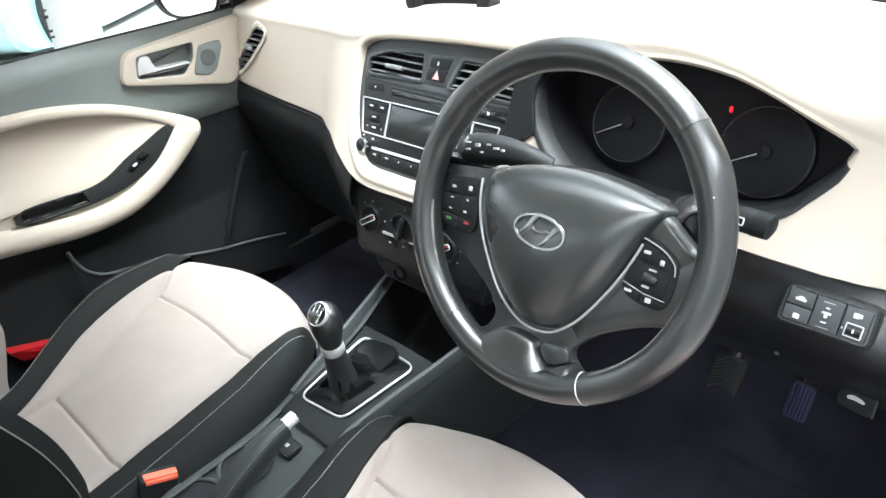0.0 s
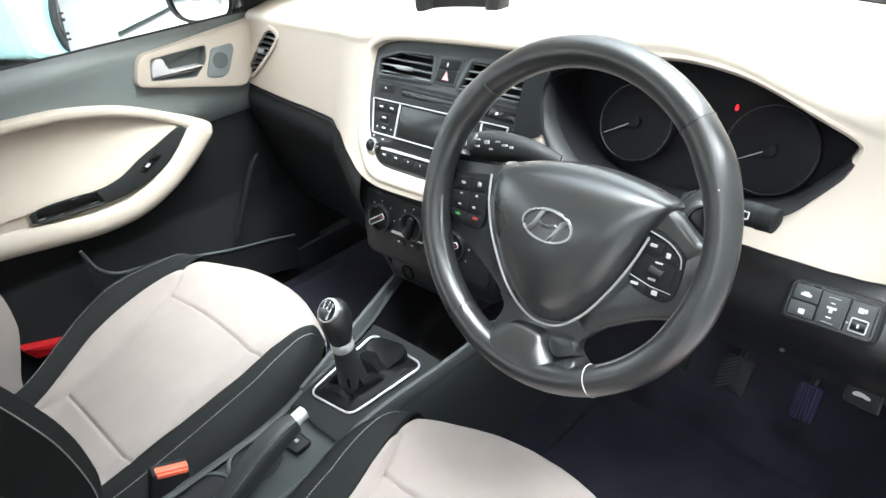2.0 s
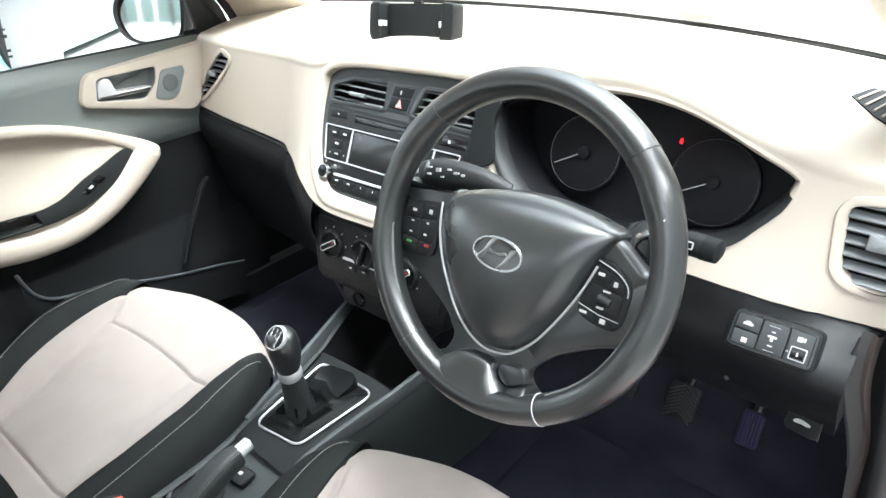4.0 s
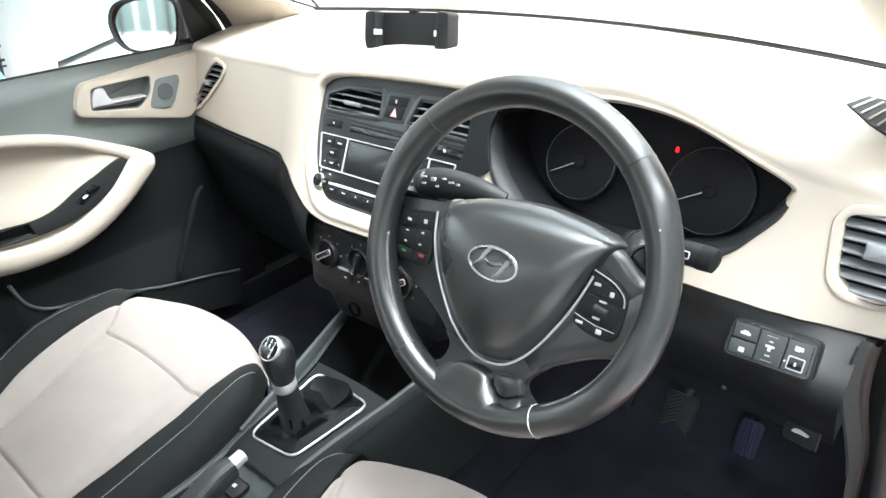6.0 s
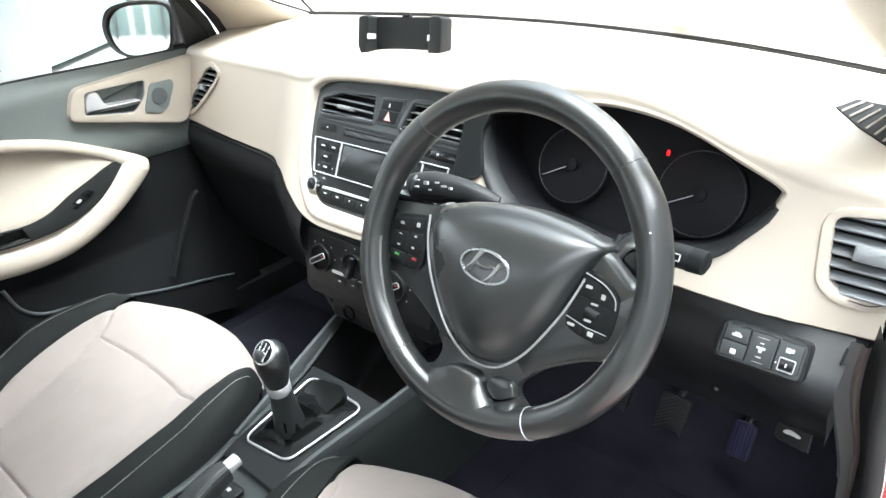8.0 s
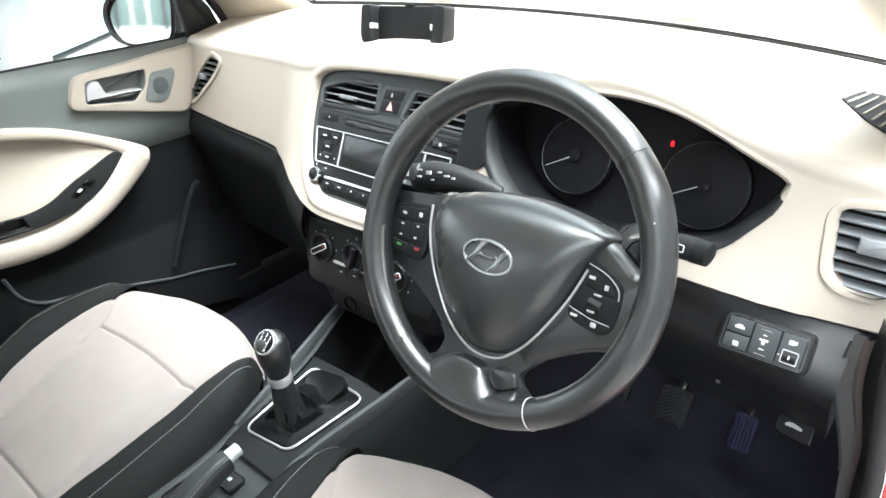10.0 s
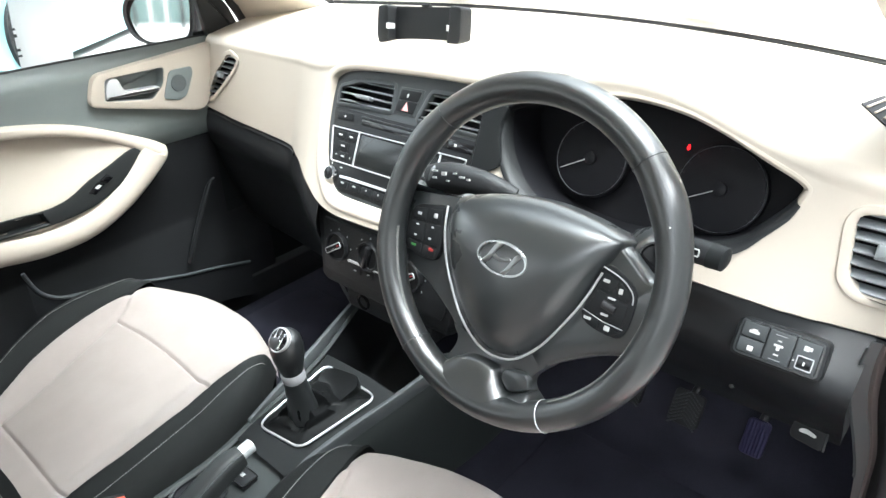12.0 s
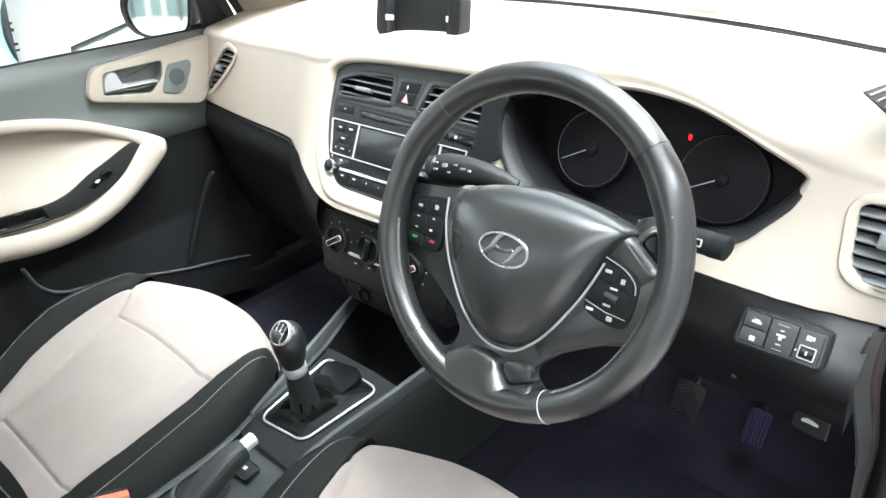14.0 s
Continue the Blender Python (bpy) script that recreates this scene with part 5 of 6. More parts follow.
bm = B()
plate(bm, STACK, fillet([st(-0.098, 0.976), st(0.098, 0.976), st(0.100, 0.9785), st(-0.100, 0.9785)], 0.0005, 1), -0.007, -0.0045, 0.0005)
part("slot_edge", bm, STACKGREY, radio)
pad_button("button", [(-0.158, 0.9775), (-0.120, 0.9785), (-0.117, 0.967), (-0.155, 0.9655)], radio)
bar(radio, -0.137, 0.972, 0.0016, 0.0013)
pad_button("button", [(0.090, 0.9785), (0.140, 0.9775), (0.137, 0.965), (0.089, 0.966)], radio, PIANO)
bar(radio, 0.104, 0.972, 0.0022, 0.0022)
FRAME_ = fillet([st(-0.163, 0.9545), st(0.131, 0.9585), st(0.120, 0.903), st(-0.150, 0.901)], 0.004, 3)
bm = B()
rim(bm, STACK, FRAME_, [(-0.0022, -0.008), (-0.0022, -0.0055), (-0.0016, -0.0045), (-0.0006, -0.0045), (0.0, -0.0055), (0.0, -0.008)])
part("frame", bm, SILVER, radio, "satin silver frame")
for x in (-0.0955, 0.081):
    bm = B()
    plate(bm, STACK, rect(x - 0.0013, st(0, 0.902)[1], x + 0.0013, st(0, 0.955)[1], 0.0006, 1), -0.008, -0.0045, 0.0006)
    part("divider", bm, SILVER, radio)
bm = B()
plate(bm, STACK, fillet([st(-0.091, 0.9515), st(0.076, 0.9525), st(0.076, 0.9065), st(-0.091, 0.9065)], 0.002, 2), -0.008, -0.0058, 0.0005)
part("display", bm, SCREENMAT, radio, "unlit grey display")
for x, z in ((-0.138, 0.9435), (-0.1125, 0.9440), (-0.127, 0.928), (-0.123, 0.9125), (0.095, 0.944), (0.112, 0.944), (0.1, 0.928), (0.1, 0.912)):
    pad_button("button", [(x - 0.0115, z + 0.0062), (x + 0.0115, z + 0.0062), (x + 0.0115, z - 0.0062), (x - 0.0115, z - 0.0062)], radio, BLACK, h=0.0004)
    bar(radio, x, z, 0.0042, 0.0013, c=-0.0052)
bar(radio, -0.140, 0.9125, 0.0010, 0.0013, c=-0.0060)
bar(radio, -0.106, 0.9125, 0.0010, 0.0013, c=-0.0060)
bm = B()
dome(bm, STACK, ring2(*st(-0.138, 0.8825), 0.0125), [(1.0, -0.008), (1.0, 0.002), (0.94, 0.004), (0.80, 0.004), (0.74, 0.002)])
kn = part("volume_knob", bm, CHROME, radio, "silver-ringed volume knob")
bm = B()
dome(bm, STACK, ring2(*st(-0.138, 0.8825), 0.0095), [(1.0, 0.001), (0.9, 0.0045), (0.5, 0.005), (0.1, 0.005)])
part("knob_cap", bm, PIANO, kn)
bm = B()
plate(bm, STACK, fillet([st(-0.120, 0.8835), st(-0.095, 0.8845), st(0.11, 0.8865), st(0.11, 0.884), st(-0.12, 0.8795)], 0.0006, 2), -0.008, -0.0050, 0.0005)
part("trim_line", bm, SILVER, radio)
for i, x in enumerate((-0.110, -0.081, -0.052, -0.024, 0.005, 0.034, 0.063)):
    pad_button("button", [(x - 0.013, 0.8775), (x + 0.013, 0.8775), (x + 0.013, 0.866), (x - 0.012, 0.865)], radio, BLACK)
    bar(radio, x, 0.8735, 0.0036 if i < 2 else 0.0009, 0.0012 if i < 2 else 0.0016)
bar(radio, -0.122, 0.8950, 0.0030, 0.0010, c=-0.0068)
bar(radio, -0.145, 0.8975, 0.0012, 0.0018, c=-0.0068)
bm = B()
plate(bm, STACK, fillet([st(0.06, 0.8985), st(0.116, 0.8985), st(0.10, 0.8905), st(0.06, 0.8905)], 0.001, 2), -0.008, -0.0056, 0.0004)
part("lower_trim", bm, SILVER, radio)

# ---- climate controls ----
clim = thing("climate_panel", HVAC.at(0, 0, 0), "black climate panel with three rotary knobs", "climate panel")
HZ = HVAC.o.z
def hv(x, z):
    return (x, (z - HZ) * math.hypot(1, 0.19))
bm = B()
plate(bm, HVAC, fillet([hv(-0.148, 0.806), hv(0.148, 0.806), hv(0.138, 0.712), hv(-0.138, 0.712)], 0.010, 3), -0.01, 0.004, 0.002)
part("panel", bm, BLACK, clim)
for x, z in ((-0.105, 0.762), (-0.028, 0.768), (0.066, 0.764)):
    bm = B()
    dome(bm, HVAC, ring2(*hv(x, z), 0.0255), [(1.0, 0.003), (1.0, 0.010), (0.95, 0.012), (0.86, 0.011), (0.82, 0.006), (0.5, 0.006)])
    k_ = part("knob", bm, BLACK, clim, "black rotary knob")
    bm = B()
    w = radians(32 if x != -0.028 else 75)
    C = Plane(HVAC.at(*hv(x, z), 0.006), HVAC.u * math.cos(w) + HVAC.v * math.sin(w), HVAC.v * math.cos(w) - HVAC.u * math.sin(w))
    plate(bm, C, rect(-0.021, -0.0050, 0.021, 0.0050, 0.003, 3), 0, 0.012, 0.003)
    part("grip", bm, PIANO, k_)
    if x != -0.028:
        bm = B()
        rim(bm, Plane(C.at(0, 0, 0.0105), C.u, C.v), rect(-0.020, -0.0044, 0.020, 0.0044, 0.003, 3), [(-0.0010, 0), (-0.0006, 0.0012), (0.0006, 0.0012), (0.0010, 0)])
        part("grip_edge", bm, SILVER, k_, "chrome edge")
        bm = B()
        plate(bm, C, rect(0.012, -0.0012, 0.018, 0.0012, 0.0006, 2), 0.0118, 0.0128, 0.0003)
        part("pointer", bm, REDP, k_, "red pointer")
    for j in range(7):
        q = radians(215 - 250 * j / 6)
        bar(clim, hv(x, z)[0] + 0.031 * math.cos(q), hv(x, z)[1] + 0.031 * math.sin(q), 0.0012, 0.0015, GREYPRINT, 0.0038, fr=HVAC)
for x0_, x1_ in ((-0.077, -0.004), (0.012, 0.05)):
    bm = B()
    plate(bm, HVAC, fillet([hv(x0_, 0.748), hv(x0_ + 0.02, 0.7485), hv(x1_, 0.7475), hv(x1_, 0.7455), hv(x0_ + 0.02, 0.7440), hv(x0_, 0.7435)], 0.0006, 2), 0.003, 0.0065, 0.0006)
    part("slider", bm, SILVER, clim, "silver slider strip")
for x, z in ((-0.059, 0.733), (-0.027, 0.735), (0.01, 0.735)):
    bm = B()
    plate(bm, HVAC, rect(hv(x, z)[0] - 0.013, hv(x, z)[1] - 0.006, hv(x, z)[0] + 0.013, hv(x, z)[1] + 0.006, 0.0015, 2), 0.003, 0.0055, 0.0006)
    b_ = part("button", bm, BLACK, clim)
    bar(b_, *hv(x, z), 0.003, 0.0012, GREYPRINT, 0.0055, fr=HVAC)
socket = thing("socket_panel", (0, 0.16, 0.67), "black socket panel with small white marks", "socket panel")
bm = B()
box(bm, (-0.105, 0.145, 0.640), (0.105, 0.30, 0.693), 0.012)
part("housing", bm, BLACK, socket)
SK = Plane((0, 0.1445, 0.665), (1, 0, 0), (0, 0, 1))
for x in (-0.055, 0.03):
    bm = B()
    dome(bm, SK, ring2(x, 0.002, 0.014), [(1.0, -0.002), (1.0, 0.003), (0.85, 0.004), (0.8, -0.002), (0.3, -0.002)])
    part("socket_cap", bm, PIANO, socket)
    bar(socket, x, 0.0215, 0.006, 0.0012, WHITE, 0.0, fr=SK)

# ---- instrument cluster ----
cluster = thing("instrument_cluster", DIALS.at(0, 0, 0), "unlit instrument cluster with two round dials under a hood", "instrument cluster")
FACE = [((p[0] - 0.37) * 0.93 + 0.37, (p[1] - 0.985) * 0.93 + 0.975) for p in DIAL_OPEN]
bm = B()
ins_ = grow(DIAL_OPEN, -0.0074)
lip = [(p[0], d_front(p[0], p[1]) + 0.016, p[1]) for p in ins_]
mid = [(0.5*(p[0] + q[0]), 0.5*(d_front(p[0], p[1]) + 0.296 + 0.4*(q[1] - 0.978)), 0.5*(p[1] + q[1])) for p, q in zip(ins_, FACE)]
back = [(q[0], 0.296 + 0.4 * (q[1] - 0.978), q[1]) for q in FACE]
rings(bm, [lip, mid, back], cap1=True)
part("hood", bm, DIALFACE, cluster, "matt black hood")
for cx, cz, r, ang in ((0.2935, 0.9755, 0.0510, 209), (0.4705, 0.9755, 0.0525, 209)):
    D = Plane((cx, 0.275 + 0.4 * (cz - 0.978), cz), (1, 0, 0), (0, 0.4, 1))
    bm = B()
    plate(bm, D, ring2(0, 0, r + 0.0025, n=48), -0.014, -0.001, 0.001)
    dial = part("dial", bm, DIALFACE, cluster, "black dial face")
    bm = B()
    rim(bm, D, ring2(0, 0, r, n=72), [(-0.0003, -0.0015), (0.0, 0.0), (0.0004, -0.0015)])
    part("ring", bm, VENTGREY, dial, "thin grey ring")
    q = radians(ang)
    bm = B()
    tube(bm, [D.at(0, 0, 0.003), D.at(0.045 * math.cos(q), 0.045 * math.sin(q), 0.003)], lambda t: 0.0009 - 0.0003 * t, 6)
    part("needle", bm, WHITE, dial, "white needle")
    bm = B()
    dome(bm, D, ring2(0, 0, 0.009), [(1.0, -0.001), (0.95, 0.003), (0.5, 0.0045), (0.1, 0.005)])
    part("needle_cap", bm, DIALFACE, dial)
    for j in range(17):
        qq = radians(215 - 250 * j / 16)
        bm = B()
        tube(bm, [D.at((r - 0.004) * math.cos(qq), (r - 0.004) * math.sin(qq), -0.0008), D.at((r - 0.0005) * math.cos(qq), (r - 0.0005) * math.sin(qq), -0.0008)], 0.0003, 4)
        part("tick", bm, STACKGREY, dial)
L_ = Plane((0.4265, 0.272, 1.0205), (1, 0, 0), (0, 0.4, 1))
bm = B()
plate(bm, L_, spline([(-0.0014, -0.003), (0.0014, -0.003), (0.0016, 0.0), (0.0008, 0.003), (-0.0008, 0.003), (-0.0016, 0.001)], 3), -0.001, 0.001, 0.0004)
part("warning_lamp", bm, RED_GLOW, cluster, "glowing red warning lamp")
bm = B()
tube(bm, [(q[0] + 0.002, 0.262 + 0.4 * (q[1] - 0.978), q[1]) for q in FACE[55:70]], 0.001, 5)
part("bezel_edge", bm, BLACK, cluster)

# ---- outer vents and demister outlets ----
VR = Plane((0, d_front(0.645, 0.95) - 0.002, 0.95), (1, 0, 0), (0, d_slope(0.645), 1))
kk = math.hypot(1, d_slope(0.645))
air_vent(VR, [(p[0], (p[1] - 0.95) * kk) for p in VENT_R_OPEN], 0.045, 7, VENTGREY, "grey slatted vent in the beige dashboard end", 30, (0.663, 0.004, 0.017, 0.009))
VL = Plane((-0.643, d_front(-0.643, 0.944) - 0.003, 0.944), (1, (d_front(-0.60, 0.944) - d_front(-0.70, 0.944)) / 0.1, 0), (0, d_slope(-0.643), 1))
air_vent(VL, [(p[0] + 0.643, (p[1] - 0.944) * 1.02) for p in VENT_L_OPEN], 0.03, 9, VENTGREY, "grey slatted vent in the beige dashboard end", 10, (0.000, 0.006, 0.007, 0.006))


def top_z(x, y):
    """Height of the dashboard's top."""
    zt = d_top(x)
    ya, yb = screen_y(x), d_front(x, zt - 0.022) + 0.022
    v = min(max((y - ya) / (yb - ya), 0), 1)
    return 1.054 + (zt - 1.054) * v**1.5 + 0.004 * math.sin(math.pi * v)


dem = thing("demister_outlet", (0.61, 0.45, 1.035), "black slotted demister outlet in the dashboard top", "demister outlet", "demister outlets")
OUT = [(0.566, 0.448), (0.580, 0.500), (0.612, 0.497), (0.660, 0.430), (0.650, 0.362), (0.602, 0.403)]
bm = B()
rings(bm, [[(x, y, top_z(x, y) + 0.002) for x, y in OUT], [(x, y, top_z(x, y) + 0.0005) for x, y in OUT]], cap0=True)
part("slot", bm, DIALFACE, dem)
for i in range(7):
    t = (i + 0.8) / 7.3
    bm = B()
    p0 = np.array(OUT[0]) * (1 - t) + np.array(OUT[4]) * t
    p1 = np.array(OUT[1]) * (1 - t) + np.array(OUT[3]) * t
    tube(bm, [(x, y, top_z(x, y) + 0.0028) for x, y in (p0, (p0 + p1) / 2, p1)], 0.0016, 6)
    part("fin", bm, BEIGE, dem, "beige fin")
dem2 = thing("demister_outlet", (-0.56, 0.42, 1.035), "pale slotted demister strip beside the screen pillar", "demister outlet", "demister outlets")
bm = B()
ST = [(-0.555, 0.335), (-0.578, 0.345), (-0.618, 0.52), (-0.600, 0.525)]
rings(bm, [[(x, y, top_z(x, y) + 0.004) for x, y in ST], [(x, y, top_z(x, y) - 0.001) for x, y in ST]], cap0=True)
part("strip", bm, BEIGE, dem2)
for t0, t1 in ((0.30, 0.46), (0.50, 0.66)):
    bm = B()
    q_ = [np.array(ST[a]) * (1 - t) + np.array(ST[b]) * t for a, b, t in ((0, 3, t0), (1, 2, t0), (1, 2, t1), (0, 3, t1))]
    m_ = sum(q_) / 4
    q_ = [m_ + (p - m_) * 0.55 for p in q_]
    rings(bm, [[(*p, top_z(*p) + 0.002) for p in q_], [(*p, top_z(*p) + 0.0046) for p in q_]], cap1=True)
    part("slot", bm, VENTGREY, dem2)

# ---- switch panel on the knee panel ----
SWP = Plane((0.593, 0.1815, 0.849), (1, 0, 0), (0, 0.5, 1))
swp = thing("switch_panel", SWP.at(0, 0, 0), "black switch panel with white symbols", "switch panel")
bm = B()
plate(bm, SWP, fillet([(-0.048, -0.023), (-0.047, 0.024), (0.047, 0.024), (0.049, -0.021)], 0.008, 4), -0.03, 0.001, 0.002)
part("bezel", bm, BLACK, swp)
bm = B()
rim(bm, SWP, fillet([(-0.043, -0.018), (-0.042, 0.020), (0.042, 0.020), (0.043, -0.017)], 0.005, 4), [(-0.0008, 0), (-0.0004, 0.0022), (0.0016, 0.0022), (0.0022, 0)])
part("bezel_edge", bm, SATIN, swp)
for pts in ([(-0.041, 0.0015), (-0.0405, 0.019), (-0.0145, 0.019), (-0.0145, 0.0015)], [(-0.041, -0.0165), (-0.041, 0.0), (-0.0145, 0.0), (-0.0145, -0.0165)],
            [(-0.013, -0.0165), (-0.013, 0.019), (0.0145, 0.019), (0.0145, -0.0165)], [(0.016, -0.0165), (0.016, 0.019), (0.041, 0.019), (0.041, -0.0165)]):
    bm = B()
    plate(bm, SWP, fillet(pts, 0.001, 2), 0, 0.0032, 0.001)
    part("switch", bm, STACKGREY, swp)
for a, b, w, h in ((-0.0275, 0.0085, 0.0055, 0.0016), (-0.0275, 0.0110, 0.0030, 0.0009), (-0.027, -0.0105, 0.0032, 0.0028), (0.0, 0.0, 0.0018, 0.0024), (0.0, 0.003, 0.0048, 0.0013), (0.0, 0.0085, 0.0022, 0.0007),
                   (0.0, -0.0075, 0.0028, 0.0008), (0.0, 0.0145, 0.006, 0.0003), (0.0, -0.0135, 0.006, 0.0003), (0.0270, 0.0105, 0.0028, 0.0028), (0.0315, 0.0110, 0.0012, 0.0022), (0.018, -0.006, 0.0010, 0.0010)):
    bar(swp, a, b, w, h, WHITE if h > 0.0005 else GREYPRINT, 0.003, fr=SWP)
bm = B()
rim(bm, SWP, rect(0.021, -0.013, 0.037, 0.001, 0.001, 2), [(-0.0008, 0.002), (-0.0005, 0.0042), (0.0005, 0.0042), (0.0008, 0.002)])
part("thumbwheel_edge", bm, GREYPRINT, swp)
bm = B()
tube(bm, [SWP.at(0.0225, -0.006, 0.0015), SWP.at(0.0355, -0.006, 0.0015)], 0.0052, 14)
part("thumbwheel", bm, BLACK, swp, "ribbed thumbwheel")
bar(swp, 0.029, -0.006, 0.0010, 0.0022, WHITE, 0.0065, fr=SWP)
# bonnet release and knee panel fastener
rel = thing("bonnet_release", (0.640, 0.235, 0.71), "black bonnet release lever with a white car symbol", "release lever")
RL = Plane((0.637, 0.2425, 0.712), (1, 0, 0), (0, 0.35, 1))
bm = B()
plate(bm, RL, fillet([(-0.019, -0.018), (-0.018, 0.008), (0.006, 0.028), (0.019, 0.018), (0.021, -0.022)], 0.008, 4), -0.03, 0.0012, 0.001)
part("lever", bm, BLACK, rel)
bm = B()
plate(bm, RL, spline([(-0.009, -0.0035), (-0.004, -0.0010), (0.003, -0.0018), (0.010, -0.0048), (0.0085, -0.0075), (0.0, -0.0066), (-0.0085, -0.0068)], 4), 0.0005, 0.0022, 0.0004)
part("symbol", bm, WHITE, rel)
bm = B()
tube(bm, [RL.at(*p, 0.0016) for p in spline([(0.002, 0.030), (0.014, 0.024), (0.020, 0.012), (0.0215, -0.020)], 4, closed=False)], 0.0012, 6)
part("lever_edge", bm, SATIN, rel)
bm = B()
dome(bm, Plane(Vector(knee_pt(0.543, 0.80)) + Vector((0, -0.001, 0)), (1, 0, 0), (0, 0.2, 1)), ring2(0, 0, 0.0035, n=12), [(1, -0.001), (0.9, 0.0015), (0.4, 0.002)])
tagged(part("screw", bm, SATIN), "small grey screw in the knee panel", "screw")

# ---- gear lever ----
gear = thing("gear_lever", (0, -0.03, 0.57), "gear lever with black knob, chrome collar and leather gaiter", "gear lever")
def deck(y):
    return cons_z(y) + 0.0022
CH = fillet([(-0.048, -0.104), (0.046, -0.094), (0.064, 0.050), (-0.064, 0.054)], 0.018, 5)
bm = B()
loops = [[Vector((p[0], p[1], deck(p[1]) + h)) for p in grow(CH, o)] for o, h in ((-0.0016, 0.0), (-0.0013, 0.0025), (0.0, 0.0034), (0.0013, 0.0025), (0.0016, 0.0))]
rings(bm, loops + loops[:1])
bmesh.ops.remove_doubles(bm, verts=bm.verts, dist=1e-6)
part("gaiter_frame", bm, SILVER, gear, "chrome gaiter frame")
bm = B()
loops = []
top_c = np.array((0.0, -0.054))
for i in range(23):
    t = i / 22
    s_ = (1 - t)**1.6 * 0.84 + 0.16
    lp = []
    for k, p in enumerate(spline(grow(CH, -0.003), 3)):
        c = np.array((0.0, -0.020)) * (1 - t) + top_c * t
        q = c + (np.asarray(p) - np.array((0.0, -0.020))) * s_
        w = math.atan2(p[1] + 0.02, p[0])
        env = math.sin(math.pi * t**0.8)
        fold = env * (0.011 * (abs(math.sin(1.5 * w + 3.4 * t + 0.4)) - 0.6) + 0.006 * (abs(math.sin(3.5 * w - 6 * t)) - 0.6) + 0.003 * noise.noise((w * 2, t * 9, 1.0)))
        lp.append(Vector((q[0] + fold * math.cos(w), q[1] + fold * math.sin(w), deck(p[1]) * (1 - t) + 0.640 * t**2.1 + 0.575 * (t - t**2.1) + fold * 0.9)))
    loops.append(lp)
rings(bm, loops, cap1=True)
gait = part("gaiter", bm, GAITER, gear, "black folded leather gaiter")
bm = B()  # loose fold that stands up at the front of the gaiter
FL = Plane((0.004, 0.014, 0.590), (0.92, 0.25, -0.05), (-0.25, 0.62, 0.30))
dome(bm, FL, fillet([(-0.040, 0.010), (-0.026, 0.034), (0.026, 0.034), (0.036, 0.016), (0.012, -0.036), (-0.004, -0.036)], 0.014, 5), [(1.0, -0.020), (1.0, -0.0012), (0.97, 0.0), (0.85, -0.0015), (0.4, -0.005), (0.1, -0.006)])
part("gaiter_fold", bm, GAITER, gait, "folded leather panel")
bm = B()
KAX = [(0, -0.0545, 0.652), (0, -0.0548, 0.654), (0, -0.0555, 0.660), (0, -0.0562, 0.667), (0, -0.0565, 0.669)]
tube(bm, KAX, lambda t: 0.0184 - 0.0012 * abs(2 * t - 1)**3, 24)
part("collar", bm, SILVER, gear, "chrome collar")
bm = B()
tube(bm, [(0, -0.046, 0.575), (0, -0.050, 0.61), (0, -0.0545, 0.653)], lambda t: 0.027 - 0.010 * t, 16)
part("stem", bm, LEATHER, gear)
bm = B()
KP = [(0, -0.056, 0.666), (0, -0.057, 0.678), (0, -0.058, 0.698), (0, -0.0595, 0.716), (0, -0.0605, 0.729), (0, -0.0610, 0.7365), (0, -0.0612, 0.7405)]
KR = [0.0165, 0.0195, 0.0240, 0.0255, 0.0235, 0.0190, 0.0115]
tube(bm, KP, lambda t: ip(t * 6, list(range(7)), KR), 24)
knob = part("knob", bm, LEATHER, gear, "black gear knob")
KT = Plane((0.004, -0.0725, 0.7365), (1, 0, -0.10), (0.02, 0.655, 0.755))
bm = B()
dome(bm, KT, ring2(0, 0, 0.0178, 0.0190), [(1.0, -0.006), (1.0, -0.0005), (0.93, 0.001), (0.88, 0.0004)])
part("knob_cap", bm, SILVER, knob, "chrome-edged shift pattern cap")
bm = B()
dome(bm, KT, ring2(0, 0, 0.0163, 0.0172), [(1.0, 0.0004), (0.6, 0.0016), (0.1, 0.002)])
part("cap_face", bm, PIANO, knob)
bm = B()
for a0, b0, a1, b1 in ((-0.0075, -0.0055, -0.0075, 0.0055), (0.0, -0.0055, 0.0, 0.0055), (0.0075, -0.0055, 0.0075, 0.0055), (-0.0075, 0, 0.0075, 0)):
    plate(bm, KT, rect(min(a0, a1) - 0.0007, min(b0, b1) - 0.0007, max(a0, a1) + 0.0007, max(b0, b1) + 0.0007, 0.0003, 1), 0.0005, 0.0024, 0.0002)
part("shift_lines", bm, WHITE, knob)
for ch, a, b in (("1", -0.0080, 0.0100), ("3", 0.0, 0.0106), ("5", 0.0080, 0.0100), ("2", -0.0080, -0.0100), ("4", 0.0, -0.0106), ("R", 0.0080, -0.0100)):
    glyphs("numeral", ch, KT, a, b, 0.0022, 0.0078, WHITE, knob)

